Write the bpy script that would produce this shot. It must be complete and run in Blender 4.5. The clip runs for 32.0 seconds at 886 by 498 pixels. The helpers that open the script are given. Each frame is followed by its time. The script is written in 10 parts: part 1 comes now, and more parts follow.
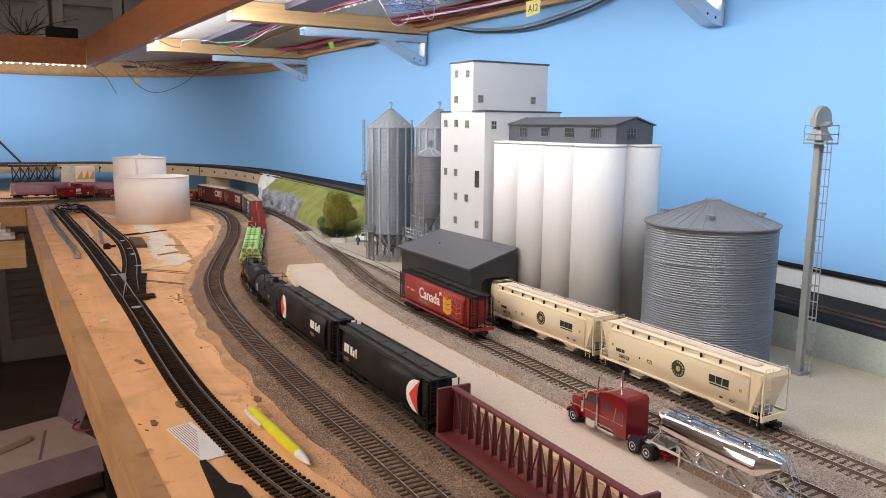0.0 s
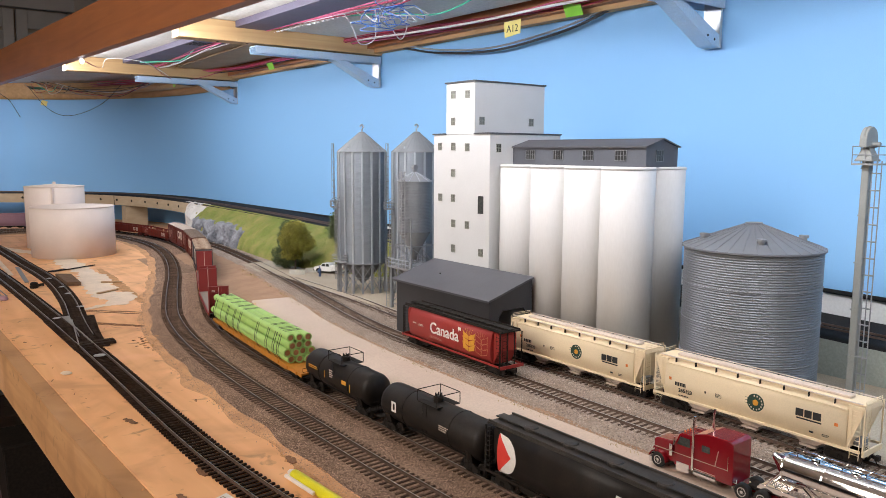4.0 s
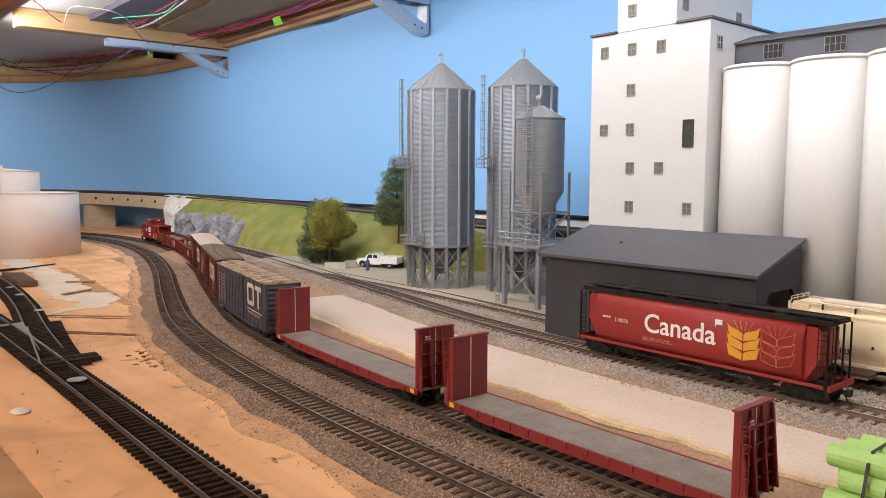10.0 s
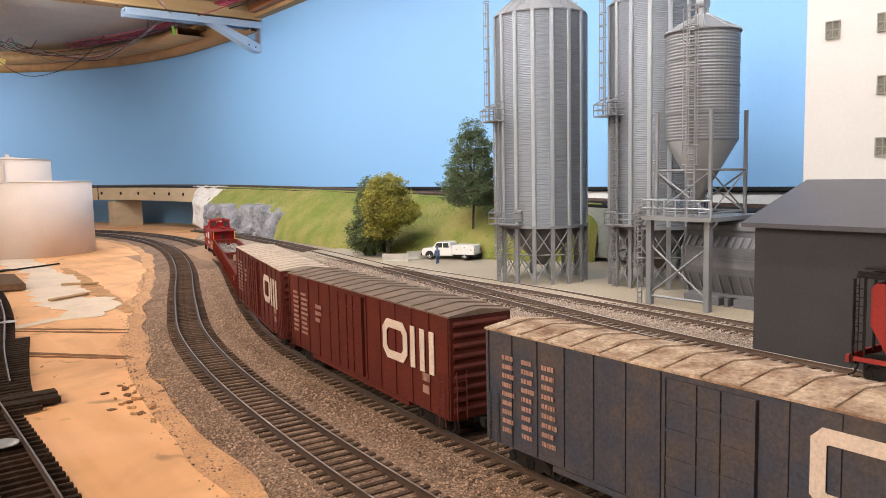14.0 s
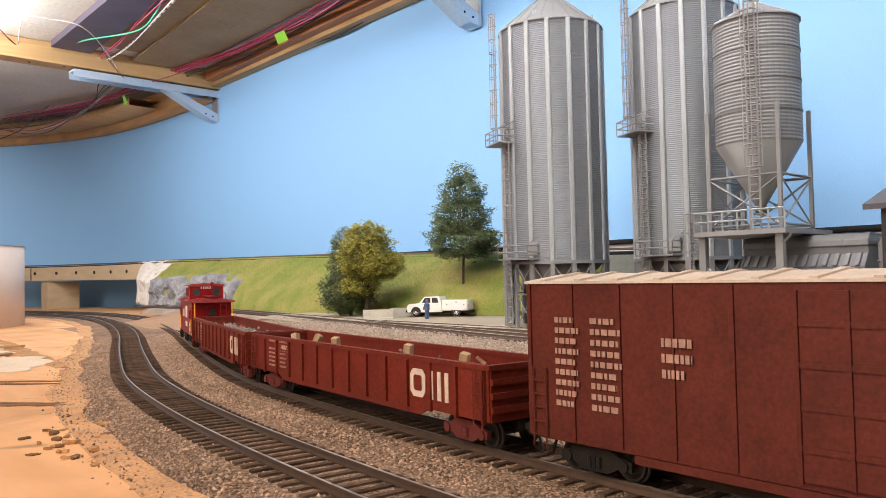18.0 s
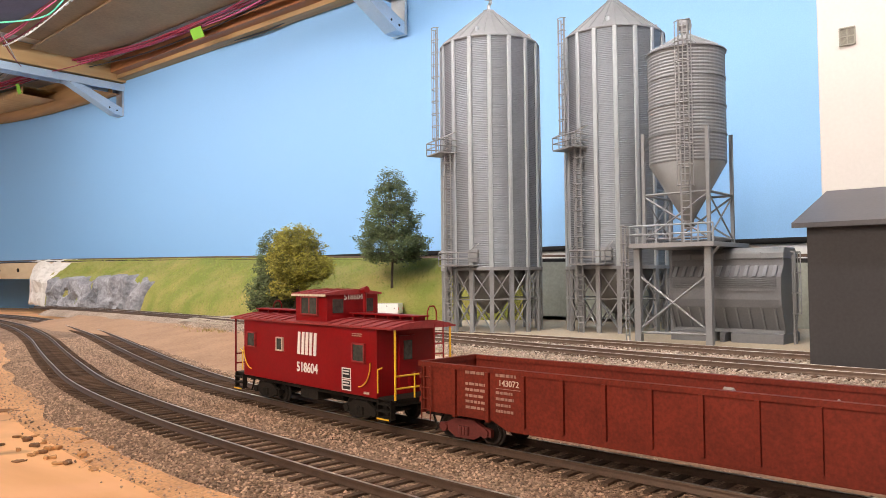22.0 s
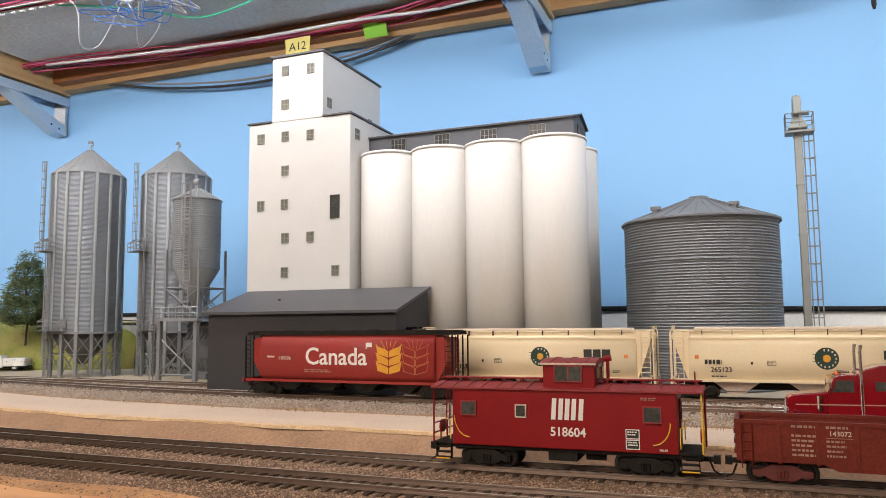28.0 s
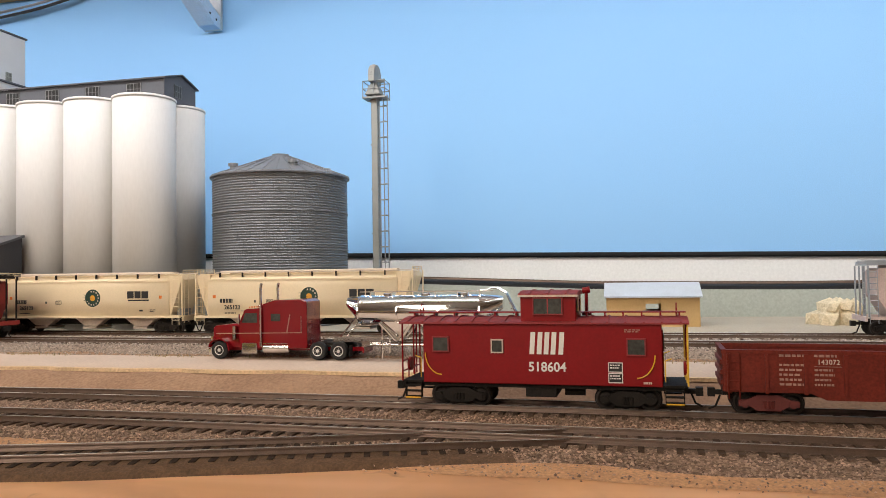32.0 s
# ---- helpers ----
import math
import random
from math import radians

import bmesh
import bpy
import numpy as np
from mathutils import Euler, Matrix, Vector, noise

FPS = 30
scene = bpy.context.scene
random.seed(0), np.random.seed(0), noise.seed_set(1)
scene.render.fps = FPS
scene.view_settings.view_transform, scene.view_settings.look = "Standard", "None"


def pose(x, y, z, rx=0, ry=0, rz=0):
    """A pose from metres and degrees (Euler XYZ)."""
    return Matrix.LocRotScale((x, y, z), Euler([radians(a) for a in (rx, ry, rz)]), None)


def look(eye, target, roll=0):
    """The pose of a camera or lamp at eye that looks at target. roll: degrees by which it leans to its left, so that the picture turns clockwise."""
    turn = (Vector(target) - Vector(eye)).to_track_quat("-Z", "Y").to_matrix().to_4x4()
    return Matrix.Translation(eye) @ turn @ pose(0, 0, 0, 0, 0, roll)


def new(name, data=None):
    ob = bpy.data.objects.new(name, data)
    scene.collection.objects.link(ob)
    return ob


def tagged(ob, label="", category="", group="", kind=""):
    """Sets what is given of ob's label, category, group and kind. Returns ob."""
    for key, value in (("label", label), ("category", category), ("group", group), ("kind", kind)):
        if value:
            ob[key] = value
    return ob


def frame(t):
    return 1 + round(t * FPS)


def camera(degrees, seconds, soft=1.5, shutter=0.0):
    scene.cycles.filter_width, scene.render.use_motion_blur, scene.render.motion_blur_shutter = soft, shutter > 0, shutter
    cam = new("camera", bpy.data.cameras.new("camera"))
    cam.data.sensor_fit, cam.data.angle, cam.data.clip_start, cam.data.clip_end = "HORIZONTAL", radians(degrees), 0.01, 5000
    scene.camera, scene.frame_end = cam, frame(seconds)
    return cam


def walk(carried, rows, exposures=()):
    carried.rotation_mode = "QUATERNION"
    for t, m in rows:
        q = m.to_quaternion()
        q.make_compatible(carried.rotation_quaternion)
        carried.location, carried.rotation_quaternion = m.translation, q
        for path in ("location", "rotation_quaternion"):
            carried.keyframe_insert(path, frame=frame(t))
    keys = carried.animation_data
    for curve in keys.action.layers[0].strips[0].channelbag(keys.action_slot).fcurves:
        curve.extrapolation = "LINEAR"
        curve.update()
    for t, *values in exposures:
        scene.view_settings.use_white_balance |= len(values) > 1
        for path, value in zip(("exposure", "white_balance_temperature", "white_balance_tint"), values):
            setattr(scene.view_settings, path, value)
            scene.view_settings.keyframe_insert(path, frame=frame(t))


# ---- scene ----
cam = camera(60.8, 32.0, 0.9)
METRES, EYE, TILT, LEAN, TURN = 1.8, 0.261, 0.0, 0.0, -29.9
EXPOSURES = [(0.0, -0.17, 6400, 14), (3.5, -0.19, 6400, 14), (9.0, -0.19, 6500, 15), (14.0, 0.14, 6900, 15), (19.0, 0.20, 7150, 16), (23.0, 0.16, 7200, 17), (26.0, -0.24, 6950, 15), (29.0, -0.25, 6850, 13), (32.0, -0.26, 6850, 13)]
ROWS = [
    (0.0, 0.0, 0.0, 0.0, 0.09, -9.25, -0.57),
    (0.5, -0.0027, 0.0038, 0.0031, -0.04, -9.43, -0.25),
    (1.0, -0.0076, 0.0017, 0.0049, -0.55, -9.45, -0.16),
    (1.5, -0.0148, 0.0037, 0.006, -1.13, -9.51, 0.0),
    (2.0, -0.0235, 0.0073, 0.0046, -1.81, -9.3, -0.09),
    (2.5, -0.0312, 0.0133, 0.0031, -2.82, -9.04, -0.13),
    (3.0, -0.0468, 0.0191, 0.0022, -4.31, -8.58, -0.25),
    (3.5, -0.0629, 0.031, 0.001, -5.97, -7.96, -0.31),
    (5.5, -0.1072, 0.0765, -0.0192, -11.21, -5.84, 0.05),
    (6.0, -0.1106, 0.0959, -0.027, -11.17, -5.53, 0.25),
    (6.5, -0.1172, 0.1178, -0.0348, -11.17, -5.35, 0.33),
    (7.0, -0.1264, 0.1373, -0.0397, -11.4, -5.29, 0.2),
    (7.5, -0.1333, 0.1536, -0.0407, -11.57, -5.45, 0.18),
    (8.0, -0.1401, 0.1744, -0.0464, -11.41, -5.72, 0.32),
    (8.5, -0.1432, 0.1957, -0.051, -11.05, -6.06, 0.61),
    (9.0, -0.1451, 0.2156, -0.0542, -10.75, -6.21, 0.76),
    (9.5, -0.1505, 0.2386, -0.0573, -10.62, -6.12, 0.43),
    (10.0, -0.1553, 0.2588, -0.0605, -10.9, -5.59, -0.18),
    (10.5, -0.1654, 0.2799, -0.0645, -11.31, -4.87, -0.42),
    (11.0, -0.1665, 0.3051, -0.0747, -11.47, -4.36, -0.06),
    (11.5, -0.1639, 0.325, -0.0791, -11.27, -4.37, 0.66),
    (12.0, -0.1612, 0.3434, -0.081, -10.78, -4.8, 1.16),
    (12.5, -0.1617, 0.3622, -0.0792, -10.11, -5.27, 1.32),
    (13.0, -0.1625, 0.3724, -0.0771, -9.41, -5.49, 1.26),
    (13.5, -0.1631, 0.3842, -0.0812, -8.8, -5.56, 1.21),
    (14.0, -0.1629, 0.3979, -0.082, -8.14, -5.65, 1.2),
    (14.5, -0.1641, 0.4089, -0.0865, -7.51, -5.79, 1.21),
    (16.5, -0.1763, 0.4397, -0.1008, -11.85, -1.38, 0.5),
    (17.0, -0.1777, 0.4474, -0.1066, -12.09, 0.44, 0.87),
    (17.5, -0.1797, 0.4525, -0.1101, -12.08, 1.52, 1.08),
    (18.0, -0.1806, 0.4561, -0.1145, -12.25, 2.02, 1.21),
    (18.5, -0.1827, 0.4584, -0.1162, -12.74, 2.11, 1.42),
    (19.0, -0.1848, 0.4577, -0.1159, -13.36, 2.03, 1.49),
    (19.5, -0.1857, 0.46, -0.1136, -13.97, 2.29, 1.2),
    (20.0, -0.1875, 0.4642, -0.1128, -14.93, 2.72, 0.78),
    (20.5, -0.1917, 0.4654, -0.115, -16.29, 3.0, 0.54),
    (21.0, -0.1959, 0.4649, -0.1155, -17.67, 2.98, 0.42),
    (21.5, -0.1993, 0.4578, -0.1119, -18.94, 2.59, 0.43),
    (22.0, -0.2034, 0.4525, -0.1129, -20.21, 2.08, 0.55),
    (22.5, -0.205, 0.4464, -0.113, -21.53, 1.62, 0.78),
    (23.0, -0.201, 0.4391, -0.1127, -22.93, 1.46, 0.7),
    (23.5, -0.2004, 0.4276, -0.1104, -25.06, 1.59, 0.19),
    (24.0, -0.202, 0.4147, -0.1142, -27.62, 1.97, -0.34),
    (24.5, -0.2003, 0.3996, -0.1153, -30.66, 2.56, -0.41),
    (25.0, -0.1969, 0.376, -0.1154, -33.28, 3.15, -0.04),
    (25.5, -0.202, 0.3453, -0.113, -35.46, 3.9, 0.12),
    (26.0, -0.2051, 0.3158, -0.1119, -37.33, 4.61, 0.24),
    (26.5, -0.2061, 0.2936, -0.1106, -38.71, 5.32, 0.38),
    (28.5, -0.1727, 0.2004, -0.1053, -38.09, 5.75, 0.54),
    (29.0, -0.1624, 0.1695, -0.105, -37.77, 5.43, 0.49),
    (29.5, -0.1521, 0.1447, -0.109, -37.56, 4.99, 0.67),
    (30.0, -0.1382, 0.123, -0.1099, -36.92, 4.34, 1.08),
    (30.5, -0.1193, 0.1061, -0.11, -36.44, 3.8, 1.39),
    (31.0, -0.1077, 0.0952, -0.1094, -37.65, 3.28, 1.45),
    (31.5, -0.1014, 0.0879, -0.1084, -41.34, 2.7, 1.28),
    (32.0, -0.0917, 0.086, -0.1109, -46.81, 1.81, 0.88),
]
walk(cam, [(t, pose(0, 0, EYE, TILT, LEAN, TURN) @ pose(METRES * x, METRES * y, METRES * z, 90 + pitch, roll, yaw)) for t, x, y, z, yaw, pitch, roll in ROWS], EXPOSURES)

# ---- light: one long strip of small lamps behind the deck's front board, and the room's ceiling lamp ----
world = bpy.data.worlds.new("room_world")
world.use_nodes = True
world.node_tree.nodes["Background"].inputs[0].default_value = (0.9, 0.95, 1.0, 1)
world.node_tree.nodes["Background"].inputs[1].default_value = 0.01
scene.world = world


def area_lamp(name, m, sx, sy, watts, colour):
    d = bpy.data.lights.new(name, "AREA")
    d.shape, d.size, d.size_y, d.energy, d.color = "RECTANGLE", sx, sy, watts, colour
    ob = new(name, d)
    ob.matrix_world = m
    return ob


def fascia_x(y):
    """The deck's front board leans a little away from the wall's line."""
    return 0.425 - 0.0415 * y


for y in (-0.9, 0.1, 1.1, 2.1):
    area_lamp("led_strip_lamp", look((fascia_x(y) + 0.03, y, 0.474), (0.88, y, 0.20)), 0.98, 0.02, 3.75, (0.94, 0.97, 1.0))
area_lamp("led_strip_lamp", look((-0.15, 3.15, 0.474), (-0.15, 3.5, 0.2)), 0.9, 0.02, 3.0, (0.94, 0.97, 1.0))
area_lamp("room_lamp", look((-0.95, 0.95, 1.30), (-0.35, 0.95, 0.0)), 0.8, 4.2, 132.0, (1.0, 0.90, 0.79))


# ---- materials ----
def mat(name, col, rough=0.6, metal=0.0, var=0.12, scale=120.0, fine=900.0, bump=0.15, depth=0.0004, spec=0.5, tint=None, rand=0.0, island=0.0, stretch=None, coat=0.0):
    """A surface with broad and fine variation of tone, and fine relief."""
    m = bpy.data.materials.new(name)
    m.use_nodes = True
    nt = m.node_tree
    n, l = nt.nodes, nt.links
    b = n["Principled BSDF"]
    b.inputs["Roughness"].default_value, b.inputs["Metallic"].default_value = rough, metal
    b.inputs["Specular IOR Level"].default_value = spec
    b.inputs["Coat Weight"].default_value = coat
    tc = n.new("ShaderNodeTexCoord")
    vec = tc.outputs["Object"]
    if stretch:
        mp = n.new("ShaderNodeMapping")
        mp.inputs["Scale"].default_value = stretch
        l.new(vec, mp.inputs["Vector"])
        vec = mp.outputs["Vector"]

    def noise_node(s, det, rg=0.55):
        k = n.new("ShaderNodeTexNoise")
        k.inputs["Scale"].default_value, k.inputs["Detail"].default_value, k.inputs["Roughness"].default_value = s, det, rg
        l.new(vec, k.inputs["Vector"])
        return k
    a, f = noise_node(scale, 4), noise_node(fine, 2)
    t2 = tint or [c * 0.55 for c in col]
    mix = n.new("ShaderNodeMix")
    mix.data_type = "RGBA"
    mix.inputs["A"].default_value, mix.inputs["B"].default_value = (*col, 1), (*t2, 1)
    mr = n.new("ShaderNodeMapRange")
    mr.inputs["From Min"].default_value, mr.inputs["From Max"].default_value = 0.38, 0.72
    mr.inputs["To Min"].default_value, mr.inputs["To Max"].default_value = 0.0, var * 3
    l.new(a.outputs["Fac"], mr.inputs["Value"])
    l.new(mr.outputs["Result"], mix.inputs["Factor"])
    hs = n.new("ShaderNodeHueSaturation")
    l.new(mix.outputs["Result"], hs.inputs["Color"])
    v = n.new("ShaderNodeMapRange")
    v.inputs["From Min"].default_value, v.inputs["From Max"].default_value = 0.25, 0.75
    v.inputs["To Min"].default_value, v.inputs["To Max"].default_value = 1 - var, 1 + var
    l.new(f.outputs["Fac"], v.inputs["Value"])
    val = v.outputs["Result"]
    if rand or island:
        src = n.new("ShaderNodeObjectInfo").outputs["Random"] if rand else n.new("ShaderNodeNewGeometry").outputs["Random Per Island"]
        r = n.new("ShaderNodeMapRange")
        amount = rand or island
        r.inputs["To Min"].default_value, r.inputs["To Max"].default_value = 1 - amount, 1 + amount
        l.new(src, r.inputs["Value"])
        mu = n.new("ShaderNodeMath")
        mu.operation = "MULTIPLY"
        l.new(val, mu.inputs[0])
        l.new(r.outputs["Result"], mu.inputs[1])
        val = mu.outputs["Value"]
    l.new(val, hs.inputs["Value"])
    l.new(hs.outputs["Color"], b.inputs["Base Color"])
    if bump:
        bp = n.new("ShaderNodeBump")
        bp.inputs["Strength"].default_value, bp.inputs["Distance"].default_value = bump, depth
        l.new(f.outputs["Fac"], bp.inputs["Height"])
        l.new(bp.outputs["Normal"], b.inputs["Normal"])
    return m


def glow(name, col, strength):
    m = bpy.data.materials.new(name)
    m.use_nodes = True
    b = m.node_tree.nodes["Principled BSDF"]
    b.inputs["Base Color"].default_value = (*col, 1)
    b.inputs["Emission Color"].default_value, b.inputs["Emission Strength"].default_value = (*col, 1), strength
    return m


def grain_mat(name, light, dark, scale=(60, 3, 60), rough=0.55, contrast=1.0, bump=0.2, stain=None):
    """Wood with long uneven grain along the axis that is stretched."""
    m = bpy.data.materials.new(name)
    m.use_nodes = True
    n, l = m.node_tree.nodes, m.node_tree.links
    b = n["Principled BSDF"]
    b.inputs["Roughness"].default_value = rough
    tc, mp = n.new("ShaderNodeTexCoord"), n.new("ShaderNodeMapping")
    mp.inputs["Scale"].default_value = scale
    l.new(tc.outputs["Object"], mp.inputs["Vector"])
    w = n.new("ShaderNodeTexNoise")
    w.inputs["Scale"].default_value, w.inputs["Detail"].default_value, w.inputs["Distortion"].default_value = 1.0, 6, 1.6
    l.new(mp.outputs["Vector"], w.inputs["Vector"])
    g = n.new("ShaderNodeTexNoise")
    g.inputs["Scale"].default_value, g.inputs["Detail"].default_value = 9.0, 4
    l.new(tc.outputs["Object"], g.inputs["Vector"])
    ad = n.new("ShaderNodeMath")
    ad.operation = "MULTIPLY_ADD"
    ad.inputs[1].default_value = 0.45
    l.new(g.outputs["Fac"], ad.inputs[0])
    l.new(w.outputs["Fac"], ad.inputs[2])
    ra = n.new("ShaderNodeMapRange")
    ra.inputs["From Min"].default_value, ra.inputs["From Max"].default_value = 0.62 - 0.1 / contrast, 0.85 + 0.1 / contrast
    l.new(ad.outputs["Value"], ra.inputs["Value"])
    mix = n.new("ShaderNodeMix")
    mix.data_type = "RGBA"
    mix.inputs["A"].default_value, mix.inputs["B"].default_value = (*light, 1), (*dark, 1)
    l.new(ra.outputs["Result"], mix.inputs["Factor"])
    tone = mix.outputs["Result"]
    if stain:
        # spilt glue, pencil dirt and knots: broad soft blots and small dark specks
        for size, lo, hi, most, colour in ((11.0, 0.50, 0.68, 0.75, stain), (46.0, 0.62, 0.72, 0.7, tuple(0.55 * k for k in stain)), (5.0, 0.56, 0.66, 0.4, tuple(min(1.0, 1.5 * k + 0.15) for k in stain))):
            sn, sr, sm = n.new("ShaderNodeTexNoise"), n.new("ShaderNodeMapRange"), n.new("ShaderNodeMix")
            sn.inputs["Scale"].default_value, sn.inputs["Detail"].default_value, sn.inputs["Distortion"].default_value = size, 7, 0.8
            sr.inputs["From Min"].default_value, sr.inputs["From Max"].default_value, sr.inputs["To Max"].default_value = lo, hi, most
            sm.data_type = "RGBA"
            sm.inputs["B"].default_value = (*colour, 1)
            l.new(tc.outputs["Object"], sn.inputs["Vector"])
            l.new(sn.outputs["Fac"], sr.inputs["Value"])
            l.new(sr.outputs["Result"], sm.inputs["Factor"])
            l.new(tone, sm.inputs["A"])
            tone = sm.outputs["Result"]
    l.new(tone, b.inputs["Base Color"])
    bp = n.new("ShaderNodeBump")
    bp.inputs["Strength"].default_value, bp.inputs["Distance"].default_value = bump, 0.0006
    l.new(w.outputs["Fac"], bp.inputs["Height"])
    l.new(bp.outputs["Normal"], b.inputs["Normal"])
    return m


def pebble_mat(name, light, dark, scale):
    """Packed small stones: a tone for each stone, dark gaps, broad drifts of dust."""
    m = bpy.data.materials.new(name)
    m.use_nodes = True
    n, l = m.node_tree.nodes, m.node_tree.links
    b = n["Principled BSDF"]
    b.inputs["Roughness"].default_value = 0.95
    b.inputs["Specular IOR Level"].default_value = 0.15
    tc = n.new("ShaderNodeTexCoord")
    v = n.new("ShaderNodeTexVoronoi")
    v.inputs["Scale"].default_value = scale
    l.new(tc.outputs["Object"], v.inputs["Vector"])
    sp = n.new("ShaderNodeSeparateColor")
    l.new(v.outputs["Color"], sp.inputs["Color"])
    g = n.new("ShaderNodeTexNoise")
    g.inputs["Scale"].default_value, g.inputs["Detail"].default_value = 22.0, 5
    l.new(tc.outputs["Object"], g.inputs["Vector"])
    ad = n.new("ShaderNodeMath")
    ad.operation = "MULTIPLY_ADD"
    ad.inputs[1].default_value = 1.1
    l.new(g.outputs["Fac"], ad.inputs[0])
    l.new(sp.outputs["Red"], ad.inputs[2])
    mr = n.new("ShaderNodeMapRange")
    mr.inputs["From Min"].default_value, mr.inputs["From Max"].default_value = 0.45, 1.75
    l.new(ad.outputs["Value"], mr.inputs["Value"])
    mix = n.new("ShaderNodeMix")
    mix.data_type = "RGBA"
    mix.inputs["A"].default_value, mix.inputs["B"].default_value = (*dark, 1), (*light, 1)
    l.new(mr.outputs["Result"], mix.inputs["Factor"])
    l.new(mix.outputs["Result"], b.inputs["Base Color"])
    bp = n.new("ShaderNodeBump")
    bp.invert = True
    bp.inputs["Strength"].default_value, bp.inputs["Distance"].default_value = 1.0, 0.0008
    l.new(v.outputs["Distance"], bp.inputs["Height"])
    l.new(bp.outputs["Normal"], b.inputs["Normal"])
    return m


M = {}
M["ply"] = grain_mat("bare_plywood", (0.90, 0.51, 0.245), (0.73, 0.37, 0.16), (26, 2.2, 26), 0.6, 0.9, stain=(0.55, 0.27, 0.12))
M["ply_edge"] = grain_mat("plywood_fascia", (0.52, 0.29, 0.13), (0.36, 0.18, 0.07), (30, 1.6, 40), 0.55, 0.8, stain=(0.30, 0.15, 0.06))
M["pine"] = grain_mat("pine_board", (0.60, 0.40, 0.19), (0.44, 0.26, 0.11), (3, 40, 60), 0.6, 0.8)
M["pine_y"] = grain_mat("pine_stringer", (0.50, 0.30, 0.13), (0.34, 0.19, 0.08), (50, 2, 50), 0.6, 0.8)
M["stained"] = grain_mat("orange_stained_board", (0.36, 0.135, 0.045), (0.25, 0.085, 0.03), (40, 2, 40), 0.45, 0.7)
M["tan_board"] = grain_mat("tan_plywood_riser", (0.50, 0.40, 0.27), (0.40, 0.31, 0.20), (14, 14, 50), 0.7, 0.6)
M["sky"] = mat("blue_painted_backdrop", (0.225, 0.475, 0.79), 0.62, 0, 0.05, 3, 700, 0.12, 0.0003, tint=(0.205, 0.425, 0.73))
M["white_wall"] = mat("white_wall_paint", (0.74, 0.75, 0.74), 0.6, 0, 0.06, 4, 300, 0.1)
M["deck"] = mat("pale_grey_foam_board", (0.62, 0.60, 0.56), 0.75, 0, 0.12, 9, 160, 0.4, 0.002, tint=(0.46, 0.40, 0.33))
M["deck_dark"] = mat("dark_purple_foam", (0.10, 0.085, 0.13), 0.6, 0, 0.15, 20, 300, 0.1)
M["brown_paper"] = mat("brown_board_underside", (0.34, 0.23, 0.13), 0.8, 0, 0.14, 12, 200, 0.3)
M["bracket"] = mat("blue_splashed_steel_bracket", (0.42, 0.58, 0.74), 0.45, 0.2, 0.12, 40, 500, 0.1, tint=(0.62, 0.66, 0.70))
M["steel"] = mat("plain_bright_steel", (0.60, 0.62, 0.63), 0.35, 0.8, 0.1, 60, 500, 0.05)
M["ballast"] = pebble_mat("grey_brown_ballast", (0.46, 0.315, 0.225), (0.110, 0.068, 0.048), 1050)
M["ballast_pale"] = pebble_mat("pale_pink_ballast", (0.52, 0.42, 0.345), (0.21, 0.155, 0.12), 1050)
M["stone"] = mat("ballast_stones", (0.44, 0.300, 0.215), 0.9, 0, 0.2, 60, 1500, 0.4, 0.0003, tint=(0.17, 0.112, 0.078), island=0.55)
M["stone_pink"] = mat("pale_ballast_stones", (0.44, 0.37, 0.315), 0.9, 0, 0.2, 60, 1500, 0.4, 0.0003, tint=(0.24, 0.18, 0.13), island=0.5)
M["tie"] = mat("brown_plastic_tie", (0.034, 0.022, 0.016), 0.9, 0, 0.3, 300, 2000, 0.4, 0.0002, spec=0.12, tint=(0.070, 0.050, 0.038), rand=0.25)
M["tie_joined"] = mat("brown_plastic_ties", (0.034, 0.022, 0.016), 0.9, 0, 0.3, 300, 2000, 0.4, 0.0002, spec=0.12, tint=(0.070, 0.050, 0.038), island=0.25)
M["old_tie"] = mat("weathered_brown_tie", (0.125, 0.082, 0.058), 0.95, 0, 0.3, 300, 2000, 0.5, 0.0003, spec=0.1, tint=(0.055, 0.037, 0.028), rand=0.35)
M["old_ties"] = mat("weathered_brown_ties", (0.125, 0.082, 0.058), 0.95, 0, 0.3, 300, 2000, 0.5, 0.0003, spec=0.1, tint=(0.055, 0.037, 0.028), island=0.35)
M["rail"] = mat("weathered_rail", (0.105, 0.066, 0.046), 0.45, 0.5, 0.2, 200, 2500, 0.2, 0.0001)
M["railhead"] = mat("polished_rail_head", (0.55, 0.52, 0.48), 0.3, 0.95, 0.1, 80, 2500, 0.05, 0.0001)
M["cork"] = mat("dark_cork_roadbed", (0.15, 0.085, 0.045), 0.9, 0, 0.3, 150, 900, 0.8, 0.0008)
M["dirt"] = mat("brown_painted_dirt", (0.38, 0.23, 0.14), 0.9, 0, 0.22, 26, 500, 0.6, 0.001, tint=(0.26, 0.15, 0.09))
M["wash"] = mat("brown_dirt_wash", (0.66, 0.37, 0.19), 0.92, 0, 0.25, 40, 700, 0.8, 0.001, tint=(0.44, 0.24, 0.125))
M["road"] = mat("pale_pink_plaster_road", (0.58, 0.46, 0.37), 0.85, 0, 0.10, 16, 500, 0.25, 0.0005, tint=(0.47, 0.355, 0.275))
M["yard"] = mat("dusty_cream_concrete_yard", (0.39, 0.335, 0.255), 0.85, 0, 0.18, 12, 600, 0.4, 0.0005, tint=(0.285, 0.235, 0.17))
